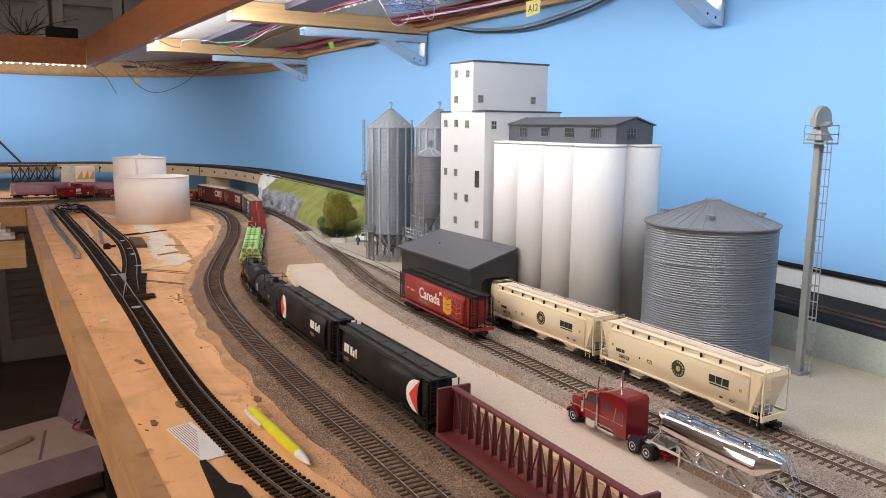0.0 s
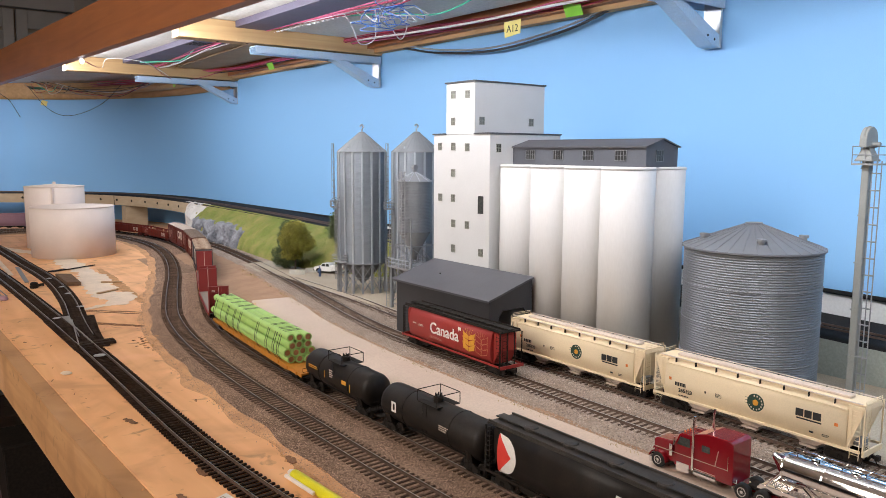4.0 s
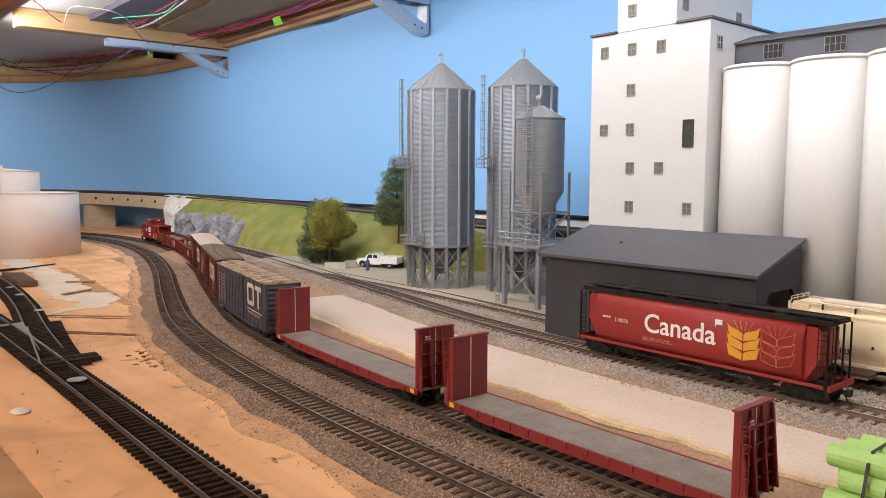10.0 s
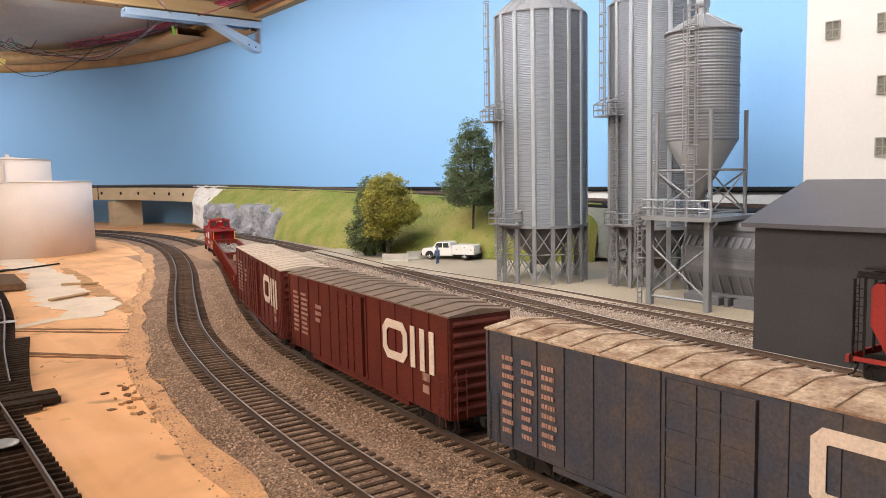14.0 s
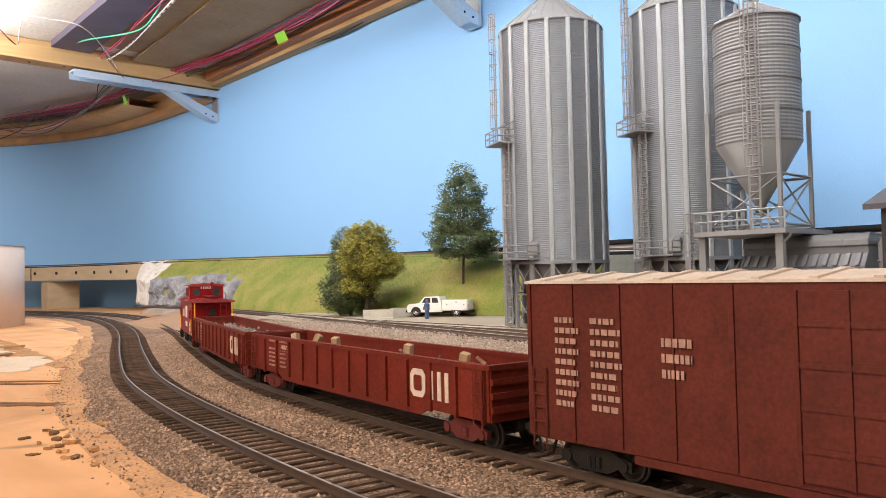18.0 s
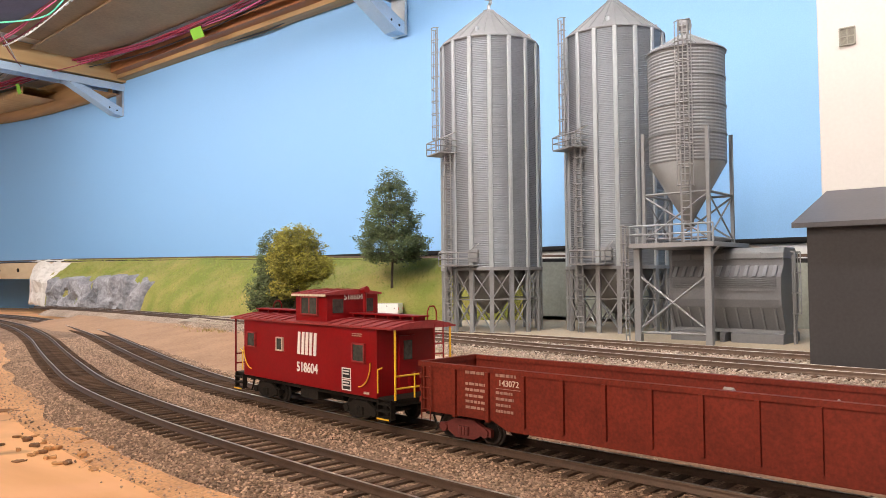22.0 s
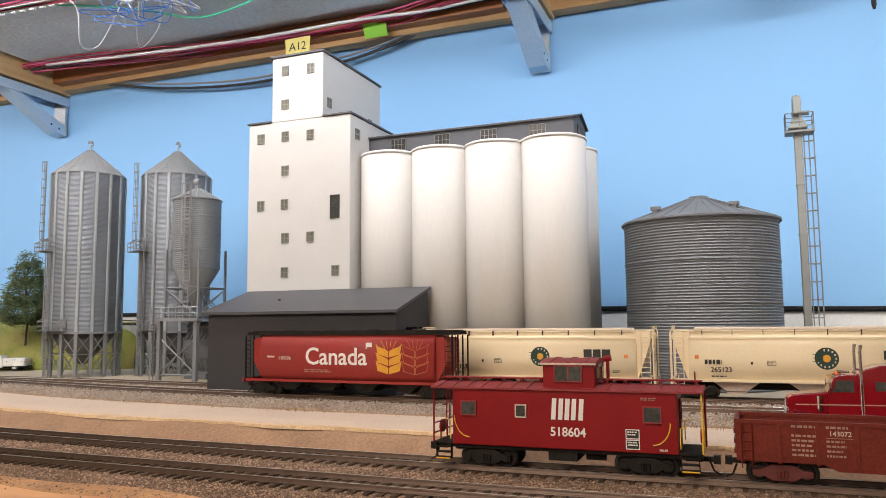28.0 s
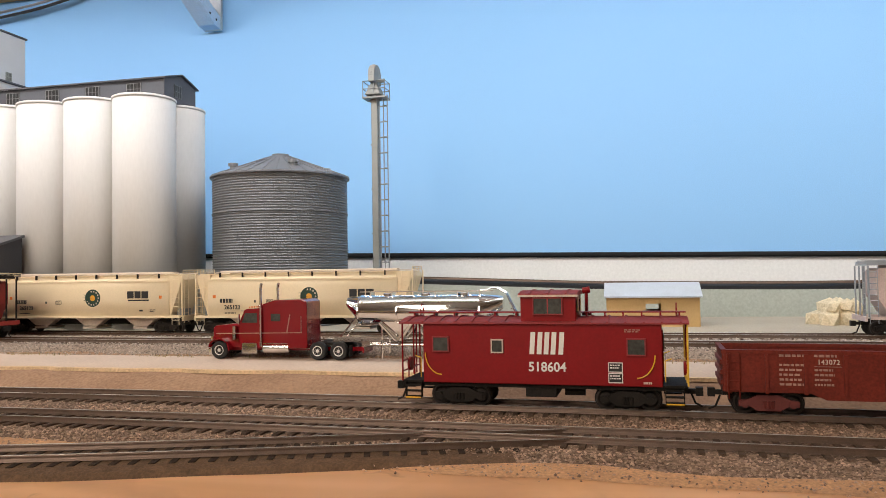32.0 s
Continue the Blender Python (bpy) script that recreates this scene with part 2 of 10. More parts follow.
M["retain"] = mat("grey_concrete_retaining_wall", (0.27, 0.29, 0.255), 0.85, 0, 0.12, 14, 400, 0.3, 0.0005, tint=(0.22, 0.24, 0.21))
M["white_styrene"] = mat("white_painted_model_wall", (0.555, 0.555, 0.55), 0.55, 0, 0.03, 30, 500, 0.05, 0.0002)
M["white_silo"] = mat("off_white_concrete_silo", (0.59, 0.585, 0.575), 0.6, 0, 0.03, 18, 500, 0.08, 0.0003, tint=(0.585, 0.575, 0.56), stretch=(1, 1, 0.25))
M["charcoal"] = mat("matt_charcoal_paint", (0.050, 0.049, 0.053), 0.7, 0, 0.08, 30, 600, 0.1, 0.0002, spec=0.25)
M["slate"] = mat("blue_grey_penthouse_paint", (0.085, 0.090, 0.105), 0.65, 0, 0.06, 30, 600, 0.08, 0.0002, spec=0.3)
M["window_dark"] = mat("black_window_panes", (0.022, 0.023, 0.024), 0.3, 0, 0.3, 90, 500, 0.0)
M["dull_bar"] = mat("dull_grey_window_bars", (0.19, 0.195, 0.20), 0.6, 0, 0.1, 80, 500, 0.0)
M["bin_roof"] = mat("dull_slate_bin_roof", (0.17, 0.18, 0.20), 0.55, 0.15, 0.08, 40, 900, 0.08, 0.0002)
M["charcoal_roof"] = mat("charcoal_roof", (0.075, 0.075, 0.085), 0.55, 0, 0.1, 30, 600, 0.1, 0.0002)
M["galv"] = mat("galvanised_grey_plastic", (0.335, 0.368, 0.40), 0.45, 0.25, 0.06, 60, 900, 0.08, 0.0002)
M["galv_dark"] = mat("dull_grey_plastic", (0.215, 0.225, 0.24), 0.5, 0.1, 0.08, 60, 900, 0.1, 0.0002)
M["ladder"] = mat("dull_grey_ladder_plastic", (0.235, 0.24, 0.25), 0.5, 0.1, 0.06, 60, 900, 0.0)
M["silo_wall"] = mat("corrugated_grey_silo", (0.185, 0.208, 0.238), 0.42, 0.25, 0.05, 60, 900, 0.05, 0.0002)
M["cone"] = mat("dull_brown_grey_cone", (0.15, 0.148, 0.145), 0.55, 0.1, 0.08, 60, 900, 0.05, 0.0002)
M["dryer"] = mat("blue_grey_machine_plastic", (0.15, 0.16, 0.178), 0.5, 0.1, 0.08, 60, 900, 0.1, 0.0002)
M["tower_pane"] = mat("dusty_grey_green_panes", (0.17, 0.17, 0.145), 0.3, 0, 0.4, 90, 500, 0.0)
M["tower_bar"] = mat("dull_grey_green_bars", (0.25, 0.255, 0.22), 0.6, 0, 0.1, 80, 500, 0.0)
M["window"] = mat("dark_window_glass", (0.06, 0.065, 0.06), 0.15, 0, 0.3, 90, 500, 0.0)
M["frame_grey"] = mat("grey_green_window_bars", (0.36, 0.37, 0.32), 0.6, 0, 0.1, 80, 500, 0.0)
M["tank_white"] = mat("pinkish_white_primer", (0.76, 0.66, 0.60), 0.7, 0, 0.05, 20, 500, 0.15, 0.0004)
M["grass"] = mat("green_static_grass", (0.175, 0.215, 0.040), 0.95, 0, 0.35, 22, 900, 1.0, 0.0012, tint=(0.33, 0.275, 0.090))
M["tuft"] = mat("grass_fibres", (0.21, 0.28, 0.05), 0.9, 0, 0.2, 18, 900, 0.0, tint=(0.30, 0.27, 0.09), island=0.35)
M["rock"] = mat("grey_plaster_rock", (0.27, 0.275, 0.30), 0.9, 0, 0.3, 30, 260, 1.0, 0.0016, tint=(0.075, 0.08, 0.095))
M["plaster"] = mat("white_plaster", (0.60, 0.58, 0.55), 0.9, 0, 0.08, 30, 300, 0.6, 0.001)
M["black"] = mat("black_roadbed", (0.014, 0.014, 0.015), 0.8, 0, 0.2, 60, 900, 0.4, 0.0004, spec=0.2)


# ---- mesh tools ----
def part(name, bm, material, parent=None, label="", smooth=False, m=None):
    me = bpy.data.meshes.new(name)
    bm.normal_update()
    bm.to_mesh(me)
    bm.free()
    if smooth:
        for p in me.polygons:
            p.use_smooth = True
    me.materials.append(material)
    ob = new(name, me)
    ob.parent = parent
    if m is not None:
        ob.matrix_basis = m
    if label:
        ob["label"] = label
    return ob


def thing(name, label, category, group="", m=None, kind=""):
    ob = new(name)
    ob.empty_display_size = 0.01
    if m is not None:
        ob.matrix_basis = m
    return tagged(ob, label, category, group, kind)


def mesh_from(name, verts, faces, material, parent=None, smooth=False, m=None):
    me = bpy.data.meshes.new(name)
    me.from_pydata(verts, [], faces)
    me.update()
    if smooth:
        for p in me.polygons:
            p.use_smooth = True
    me.materials.append(material)
    ob = new(name, me)
    ob.parent = parent
    if m is not None:
        ob.matrix_basis = m
    return ob


def B():
    return bmesh.new()


def box(bm, x0, x1, y0, y1, z0, z1):
    v = [bm.verts.new((x, y, z)) for z in (z0, z1) for y in (y0, y1) for x in (x0, x1)]
    for f in ((0, 2, 3, 1), (4, 5, 7, 6), (0, 1, 5, 4), (2, 6, 7, 3), (0, 4, 6, 2), (1, 3, 7, 5)):
        bm.faces.new([v[i] for i in f])
    return bm


def bevel(bm, w, seg=2):
    bmesh.ops.bevel(bm, geom=bm.edges[:], offset=w, segments=seg, affect="EDGES", profile=0.6)
    return bm


def rod(bm, p, q, r, seg=6, r2=None):
    p, q = Vector(p), Vector(q)
    d = (q - p).normalized()
    u = d.orthogonal().normalized()
    w = d.cross(u)
    r2 = r if r2 is None else r2
    ring = []
    for c, rr in ((p, r), (q, r2)):
        ring.append([bm.verts.new(c + (u * math.cos(2 * math.pi * (i + 0.5) / seg) + w * math.sin(2 * math.pi * (i + 0.5) / seg)) * rr) for i in range(seg)])
    for i in range(seg):
        j = (i + 1) % seg
        bm.faces.new((ring[0][i], ring[0][j], ring[1][j], ring[1][i]))
    bm.faces.new(list(reversed(ring[0])))
    bm.faces.new(ring[1])
    return bm


def lathe(bm, prof, seg=32, cx=0.0, cy=0.0):
    """prof: (radius, height) from below to above."""
    rings = []
    for r, z in prof:
        if r < 1e-6:
            rings.append([bm.verts.new((cx, cy, z))])
        else:
            rings.append([bm.verts.new((cx + r * math.cos(2 * math.pi * i / seg), cy + r * math.sin(2 * math.pi * i / seg), z)) for i in range(seg)])
    for a, b in zip(rings, rings[1:]):
        for i in range(seg):
            j = (i + 1) % seg
            if len(a) == 1 and len(b) == 1:
                continue
            if len(a) == 1:
                bm.faces.new((a[0], b[j], b[i]))
            elif len(b) == 1:
                bm.faces.new((a[i], a[j], b[0]))
            else:
                bm.faces.new((a[i], a[j], b[j], b[i]))
    if len(rings[0]) > 1:
        bm.faces.new(list(reversed(rings[0])))
    if len(rings[-1]) > 1:
        bm.faces.new(rings[-1])
    return bm


def prism(bm, prof, a0, a1, axis="y"):
    """A closed outline (u, v) drawn along an axis: y takes (x, z), x takes (y, z), z takes (x, y)."""
    def at(u, v, a):
        return {"y": (u, a, v), "x": (a, u, v), "z": (u, v, a)}[axis]
    r0 = [bm.verts.new(at(u, v, a0)) for u, v in prof]
    r1 = [bm.verts.new(at(u, v, a1)) for u, v in prof]
    n = len(prof)
    for i in range(n):
        j = (i + 1) % n
        bm.faces.new((r0[i], r0[j], r1[j], r1[i]))
    bm.faces.new(list(reversed(r0)))
    bm.faces.new(r1)
    bmesh.ops.recalc_face_normals(bm, faces=bm.faces[:])
    return bm


def smooth_line(points, n=24):
    P = [Vector(p) for p in points]
    P = [2 * P[0] - P[1], *P, 2 * P[-1] - P[-2]]
    out = []
    for i in range(1, len(P) - 2):
        a, b, c, d = P[i - 1:i + 3]
        for k in range(n):
            u = k / n
            out.append(0.5 * (2 * b + (c - a) * u + (2 * a - 5 * b + 4 * c - d) * u * u + (3 * b - a - 3 * c + d) * u ** 3))
    out.append(P[-2])
    return out


class Line:
    """A path on the plan, walked by its length from its start."""

    def __init__(self, points, step=0.004):
        d = smooth_line([(x, y, 0) for x, y in points])
        s = [0.0]
        for a, b in zip(d, d[1:]):
            s.append(s[-1] + (b - a).length)
        self.n = int(s[-1] / step) + 1
        self.length = s[-1]
        g = np.linspace(0, s[-1], self.n)
        self.s = g
        self.x = np.interp(g, s, [p.x for p in d])
        self.y = np.interp(g, s, [p.y for p in d])

    def at(self, s, off=0.0):
        """Place and heading, in radians from +x, at the length s; off: metres to the left."""
        e = 0.006
        x, y = np.interp(s, self.s, self.x), np.interp(s, self.s, self.y)
        a, b = max(s - e, 0), min(s + e, self.length)
        h = math.atan2(np.interp(b, self.s, self.y) - np.interp(a, self.s, self.y), np.interp(b, self.s, self.x) - np.interp(a, self.s, self.x))
        return x - off * math.sin(h), y + off * math.cos(h), h


def ribbon(name, line, s0, s1, prof, material, parent=None, step=0.02, wobble=0.0, seed=0.0, lift=None):
    """A strip along a line. prof: (metres to the left, height) across it; wobble moves its borders unevenly."""
    n = max(2, int((s1 - s0) / step))
    verts, faces, k = [], [], len(prof)
    for i in range(n + 1):
        s = s0 + (s1 - s0) * i / n
        dz = lift(s) if lift else 0.0
        for j, (o, z) in enumerate(prof):
            w = wobble * noise.noise((s * 14 + seed, j * 3.1, seed)) if j in (0, k - 1) else 0.0
            x, y, h = line.at(s, o + w)
            verts.append((x, y, z + dz))
    for i in range(n):
        for j in range(k - 1):
            a = i * k + j
            faces.append((a, a + k, a + k + 1, a + 1))
    return mesh_from(name, verts, faces, material, parent, True)

# ---- plan ----
MAIN_TRAIN = Line([(-1.2, 2.885), (-0.3, 2.885), (0.06, 2.9), (0.207, 2.94), (0.317, 2.955), (0.41, 2.925), (0.488, 2.857), (0.549, 2.754), (0.592, 2.622), (0.618, 2.459), (0.618, 2.264), (0.582, 2.038), (0.516, 1.79), (0.437, 1.555), (0.389, 1.41), (0.354, 1.29), (0.336, 1.19), (0.3235, 1.09), (0.316, 0.985), (0.3125, 0.9), (0.311, 0.8), (0.31, 0.7), (0.31, 0.6), (0.312, 0.5), (0.310, 0.3), (0.303, 0.1), (0.290, -0.2), (0.273, -0.6), (0.261, -1.2)])
MAIN_EMPTY = Line([MAIN_TRAIN.at(MAIN_TRAIN.length * k / 44, -0.0625)[:2] for k in range(45)])
FORE = Line([(0.124, 2.64), (0.131, 2.36), (0.144, 1.84), (0.148, 1.48), (0.148, 1.15), (0.145, 0.9), (0.146, 0.74), (0.156, 0.6), (0.170, 0.5), (0.190, 0.42), (0.2185, 0.33), (0.247, 0.235)])
FORE_SPUR = Line([(0.199, 2.64), (0.207, 2.40), (0.211, 2.13), (0.216, 1.89), (0.212, 1.74), (0.196, 1.56), (0.170, 1.37), (0.148, 1.16)])
SIDING = Line([(0.66, 2.30), (0.645, 2.0), (0.61, 1.72), (0.565, 1.45), (0.525, 1.24), (0.494, 1.07), (0.478, 0.9), (0.472, 0.7), (0.470, 0.4), (0.470, 0.0), (0.468, -0.6), (0.46, -1.2)])
SIDING_REAR = Line([(0.575, 1.47), (0.572, 1.35), (0.568, 1.22), (0.556, 1.08), (0.545, 0.95), (0.540, 0.8), (0.538, 0.5), (0.537, 0.1), (0.535, -0.5), (0.53, -1.2)])
UPPER = Line([(-1.2, 3.42), (0.1, 3.42), (0.40, 3.33), (0.62, 3.10), (0.74, 2.80), (0.775, 2.4), (0.79, 1.9), (0.80, 1.4), (0.80, 0.8), (0.80, 0.2), (0.80, -1.2)])
BACK = Line([(-1.5, 3.56), (0.15, 3.56), (0.47, 3.46), (0.70, 3.23), (0.83, 2.92), (0.868, 2.55), (0.875, 2.1), (0.878, 1.6), (0.88, 1.0), (0.88, 0.2), (0.88, -1.5)])
Z_TABLE, Z_MAIN, Z_SIDE, Z_YARD = -0.0095, -0.0035, 0.0125, 0.0115


def upper_z(y):
    """The raised line climbs from the near end to the far corner."""
    return float(np.interp(y, [0.05, 0.25, 0.45, 1.2, 1.5, 1.9, 2.4, 3.1], [0.0430, 0.0455, 0.0535, 0.074, 0.079, 0.089, 0.096, 0.100]))


# ---- room ----
def plain(name, material, *b, parent=None, kind="structure", label="", bev=0.0):
    bm = box(B(), *b)
    if bev:
        bevel(bm, bev, 1)
    ob = part(name, bm, material, parent, label)
    return tagged(ob, kind=kind)


M["room"] = mat("cream_room_wall", (0.62, 0.55, 0.48), 0.7, 0, 0.05, 3, 200, 0.1)
M["floor"] = grain_mat("grey_brown_floor_plank", (0.22, 0.16, 0.12), (0.14, 0.10, 0.075), (3, 24, 20), 0.4, 0.7)
M["ceil"] = mat("white_ceiling_paint", (0.72, 0.70, 0.66), 0.8, 0, 0.05, 4, 200, 0.15)
M["door_white"] = mat("white_door_paint", (0.62, 0.62, 0.63), 0.5, 0, 0.04, 6, 300, 0.05)
plain("floor", M["floor"], -2.3, 0.9, -2.0, 4.7, -1.08, -1.05)
plain("ceiling", M["ceil"], -2.3, 1.0, -2.0, 4.7, 1.36, 1.40)
plain("wall_south", M["room"], -2.3, 1.0, -2.05, -2.0, -1.05, 1.36)
plain("wall_west", M["room"], -2.35, -2.3, -2.0, 4.7, -1.05, 1.36)
plain("wall_north", M["room"], -2.3, 1.0, 4.7, 4.75, -1.05, 1.36)
plain("wall_east", M["white_wall"], 0.90, 0.95, -2.0, 4.7, -1.05, 1.36)

# painted backdrop, bent round the far corner
def base_drop(s):
    """The backdrop's lower edge sinks a little towards the near end."""
    return 0.0165 * min(BACK.at(s)[1] - 0.80, 0.0) - 0.0035


bd = ribbon("backdrop", BACK, 0, BACK.length, [(0, 0.52), (0, 0.094)], M["sky"], None, 0.03, 0, 0, base_drop)
tagged(bd, kind="structure")
bf = ribbon("backdrop_base", BACK, 0, BACK.length - 3.3, [(-0.0, 0.0925), (0, -0.02)], M["sky"], None, 0.03, 0, 0, base_drop)
tagged(bf, kind="structure")
bl = ribbon("backdrop_base", BACK, BACK.length - 3.3, BACK.length, [(-0.0, 0.0925), (0, -0.02)], M["white_wall"], None, 0.03, 0, 0, base_drop)
tagged(bl, kind="structure")
bt = ribbon("trim", BACK, 0, BACK.length, [(-0.003, 0.0965), (-0.005, 0.0950), (-0.005, 0.0915), (-0.003, 0.0905)], M["black"], None, 0.03, 0, 0, base_drop)
tagged(bt, kind="structure")

# ---- bench ----
bench = thing("layout_bench", "bare plywood layout table with an unpainted wooden fascia", "table", kind="structure")
def bench_edge(y):
    """The table's front edge runs a little aslant."""
    return float(np.interp(y, [-1.9, 0.2, 0.55, 0.95, 1.6, 2.76], [0.118, 0.0935, 0.087, 0.078, 0.068, 0.060]))


EDGE = [(bench_edge(y), y) for y in (-1.9, 0.2, 0.55, 0.95, 1.6, 2.76)]
part("tabletop", prism(B(), EDGE + [(0.060, 3.6), (0.895, 3.6), (0.895, -1.9)], Z_TABLE - 0.018, Z_TABLE, "z"), M["ply"], bench)
part("tabletop_return", box(B(), -1.6, 0.0595, 2.78, 3.6, Z_TABLE - 0.018, Z_TABLE), M["ply"], bench)
part("fascia", prism(B(), [(x - 0.0005, y) for x, y in EDGE] + [(x - 0.0195, y) for x, y in reversed(EDGE)], Z_TABLE - 0.062, Z_TABLE - 0.0012, "z"), M["ply_edge"], bench)
part("fascia_return", bevel(box(B(), -1.6, 0.04, 2.7605, 2.7795, Z_TABLE - 0.062, Z_TABLE - 0.0015), 0.0015, 1), M["ply_edge"], bench)

# ---- upper deck ----
deck = thing("upper_deck", "underside of an upper layout deck with joists", "shelf", kind="structure")
fx0, fx1 = fascia_x(-1.8), fascia_x(3.12)
dv = [(fx0, -1.8), (0.875, -1.8), (0.875, 2.55), (0.83, 2.92), (0.70, 3.23), (0.47, 3.46), (0.15, 3.55), (-1.6, 3.55), (-1.6, 3.12), (fx1, 3.12)]
part("deck_board", prism(B(), dv, 0.512, 0.53, "z"), M["deck"], deck)
fb = B()
v = [(fx0, -1.8), (fx1, 3.12), (fx1 - 0.019, 3.10), (fx0 - 0.019, -1.8)]
prism(fb, v, 0.462, 0.558, "z")
part("front_board", fb, M["stained"], deck, "orange-brown stained front board")
part("front_board_return", box(B(), -1.6, fx1 - 0.021, 3.10, 3.118, 0.468, 0.56), M["stained"], deck, "orange-brown stained front board")
for y in (-0.06, 0.75, 1.61, 2.42):
    part("joist", bevel(box(B(), fascia_x(y) + 0.06, 0.874, y - 0.010, y + 0.030, 0.472, 0.511), 0.001, 1), M["pine"], deck, "pale pine joist")
part("wall_ledger", box(B(), 0.853, 0.8735, -1.8, 2.5, 0.476, 0.511), M["pine_y"], deck)
ribbon("curved_ledger", BACK, 1.2, 3.16, [(-0.001, 0.450), (-0.020, 0.450), (-0.020, 0.4675), (-0.020, 0.511)], M["pine_y"], deck, 0.02)
ribbon("corner_plate", BACK, 2.05, 2.92, [(-0.0205, 0.4700), (-0.095, 0.4700), (-0.095, 0.4880), (-0.0205, 0.4880)], M["pine"], deck, 0.02)
part("brown_panel", box(B(), 0.60, 0.80, 1.70, 2.35, 0.503, 0.5115), M["brown_paper"], deck)
part("brown_panel", box(B(), 0.60, 0.80, 0.80, 1.58, 0.503, 0.5115), M["deck"], deck)
part("dark_panel", box(B(), 0.53, 0.60, 0.80, 2.40, 0.499, 0.5115), M["deck_dark"], deck)


def shelf_bracket(y):
    t = thing("shelf_bracket", "blue-splashed steel shelf bracket under a joist", "bracket", "brackets under the deck", pose(0.874, y, 0.402))
    a = B()
    box(a, -0.005, 0.0, -0.013, 0.013, 0.0, 0.068)
    part("wall_plate", a, M["steel"], t)
    a = B()
    box(a, -0.30, 0.0, -0.016, 0.016, 0.064, 0.067)
    box(a, -0.30, 0.0, -0.016, -0.014, 0.052, 0.064)
    box(a, -0.30, 0.0, 0.014, 0.016, 0.052, 0.064)
    part("arm", a, M["bracket"], t)
    a = B()
    prism(a, [(-0.125, 0.056), (-0.106, 0.060), (-0.002, 0.016), (-0.002, 0.0), (-0.02, 0.002)], -0.0125, 0.0125, "y")
    part("brace", a, M["bracket"], t)
    for x, z in ((-0.112, 0.0535), (-0.016, 0.0100), (-0.032, 0.0140)):
        part("bolt_hole", rod(B(), (x, -0.0128, z), (x, 0.0128, z), 0.0018, 10), M["black"], t)
    return t


for y in (-0.05, 0.76, 1.62, 2.43):
    shelf_bracket(y)


# ---- ground covers ----
gz = Z_TABLE
bed = ribbon("ballast_bed", MAIN_TRAIN, 0.3, MAIN_TRAIN.length, [(-0.105, gz - 0.001), (-0.094, gz + 0.0012), (-0.086, -0.0076), (-0.080, -0.0070), (-0.062, -0.0068), (-0.044, -0.0070), (-0.031, -0.0078), (-0.018, -0.0070), (0.0, -0.0068), (0.018, -0.0070), (0.023, -0.0078), (0.032, gz + 0.0005), (0.040, gz - 0.001)], M["ballast"], None, 0.012, 0.010)
tagged(bed, "grey-brown ballast bed under the main tracks", "ballast", kind="stuff")
wash = ribbon("dirt_wash", MAIN_TRAIN, 0.3, MAIN_TRAIN.length, [(-0.113, gz + 0.0002), (-0.109, gz + 0.0006), (-0.104, gz + 0.0010), (-0.098, gz + 0.0012)], M["wash"], None, 0.006, 0.011, 12.0)
tagged(wash, "thin brown dirt wash along the ballast on plywood", "dirt", kind="stuff")
dirt = ribbon("dirt", SIDING, 0.25, SIDING.length, [(-0.30, gz - 0.0015), (-0.16, gz + 0.0006), (-0.125, gz + 0.0008), (-0.10, -0.0055), (-0.075, -0.0012), (-0.046, 0.0012), (-0.036, 0.0035), (-0.02, 0.0085), (0.06, 0.0085)], M["dirt"], None, 0.03)
tagged(dirt, "brown painted dirt beside the tracks", "dirt", kind="stuff")
sbed = ribbon("ballast_bed", SIDING, 0.1, SIDING.length, [(-0.042, 0.0005), (-0.030, 0.0058), (-0.020, 0.0092), (0.02, 0.0092), (0.05, 0.0092), (0.095, 0.0092), (0.11, 0.006)], M["ballast_pale"], None, 0.012, 0.008, 5.0)
tagged(sbed, "pale ballast bed under the elevator sidings", "ballast", kind="stuff")
ROAD = Line([(0.475, 1.34), (0.434, 1.2), (0.411, 1.05), (0.402, 0.9), (0.400, 0.6), (0.400, 0.2), (0.400, -1.2)])
road = ribbon("road", ROAD, 0, ROAD.length, [(-0.036, -0.003), (-0.035, 0.0018), (0, 0.0026), (0.042, 0.0033), (0.046, 0.0020)], M["road"], None, 0.015, 0.005, 9.0)
tagged(road, kind="structure")
YARDL = Line([(0.70, 1.70), (0.68, 1.4), (0.68, 1.1), (0.68, 0.6), (0.68, -1.4)])
yard = ribbon("yard", YARDL, 0, YARDL.length, [(-0.125, 0.008), (-0.10, Z_YARD), (0.06, Z_YARD), (0.13, Z_YARD)], M["yard"], None, 0.03, 0.01, 3.0)
tagged(yard, kind="structure")

# retaining wall and the raised line by the backdrop
uw = thing("raised_line", "black raised roadbed with track along the backdrop", "track", kind="structure")
su = [i * 0.03 for i in range(int(UPPER.length / 0.03))]


def lift_upper(s):
    return upper_z(UPPER.at(s)[1])


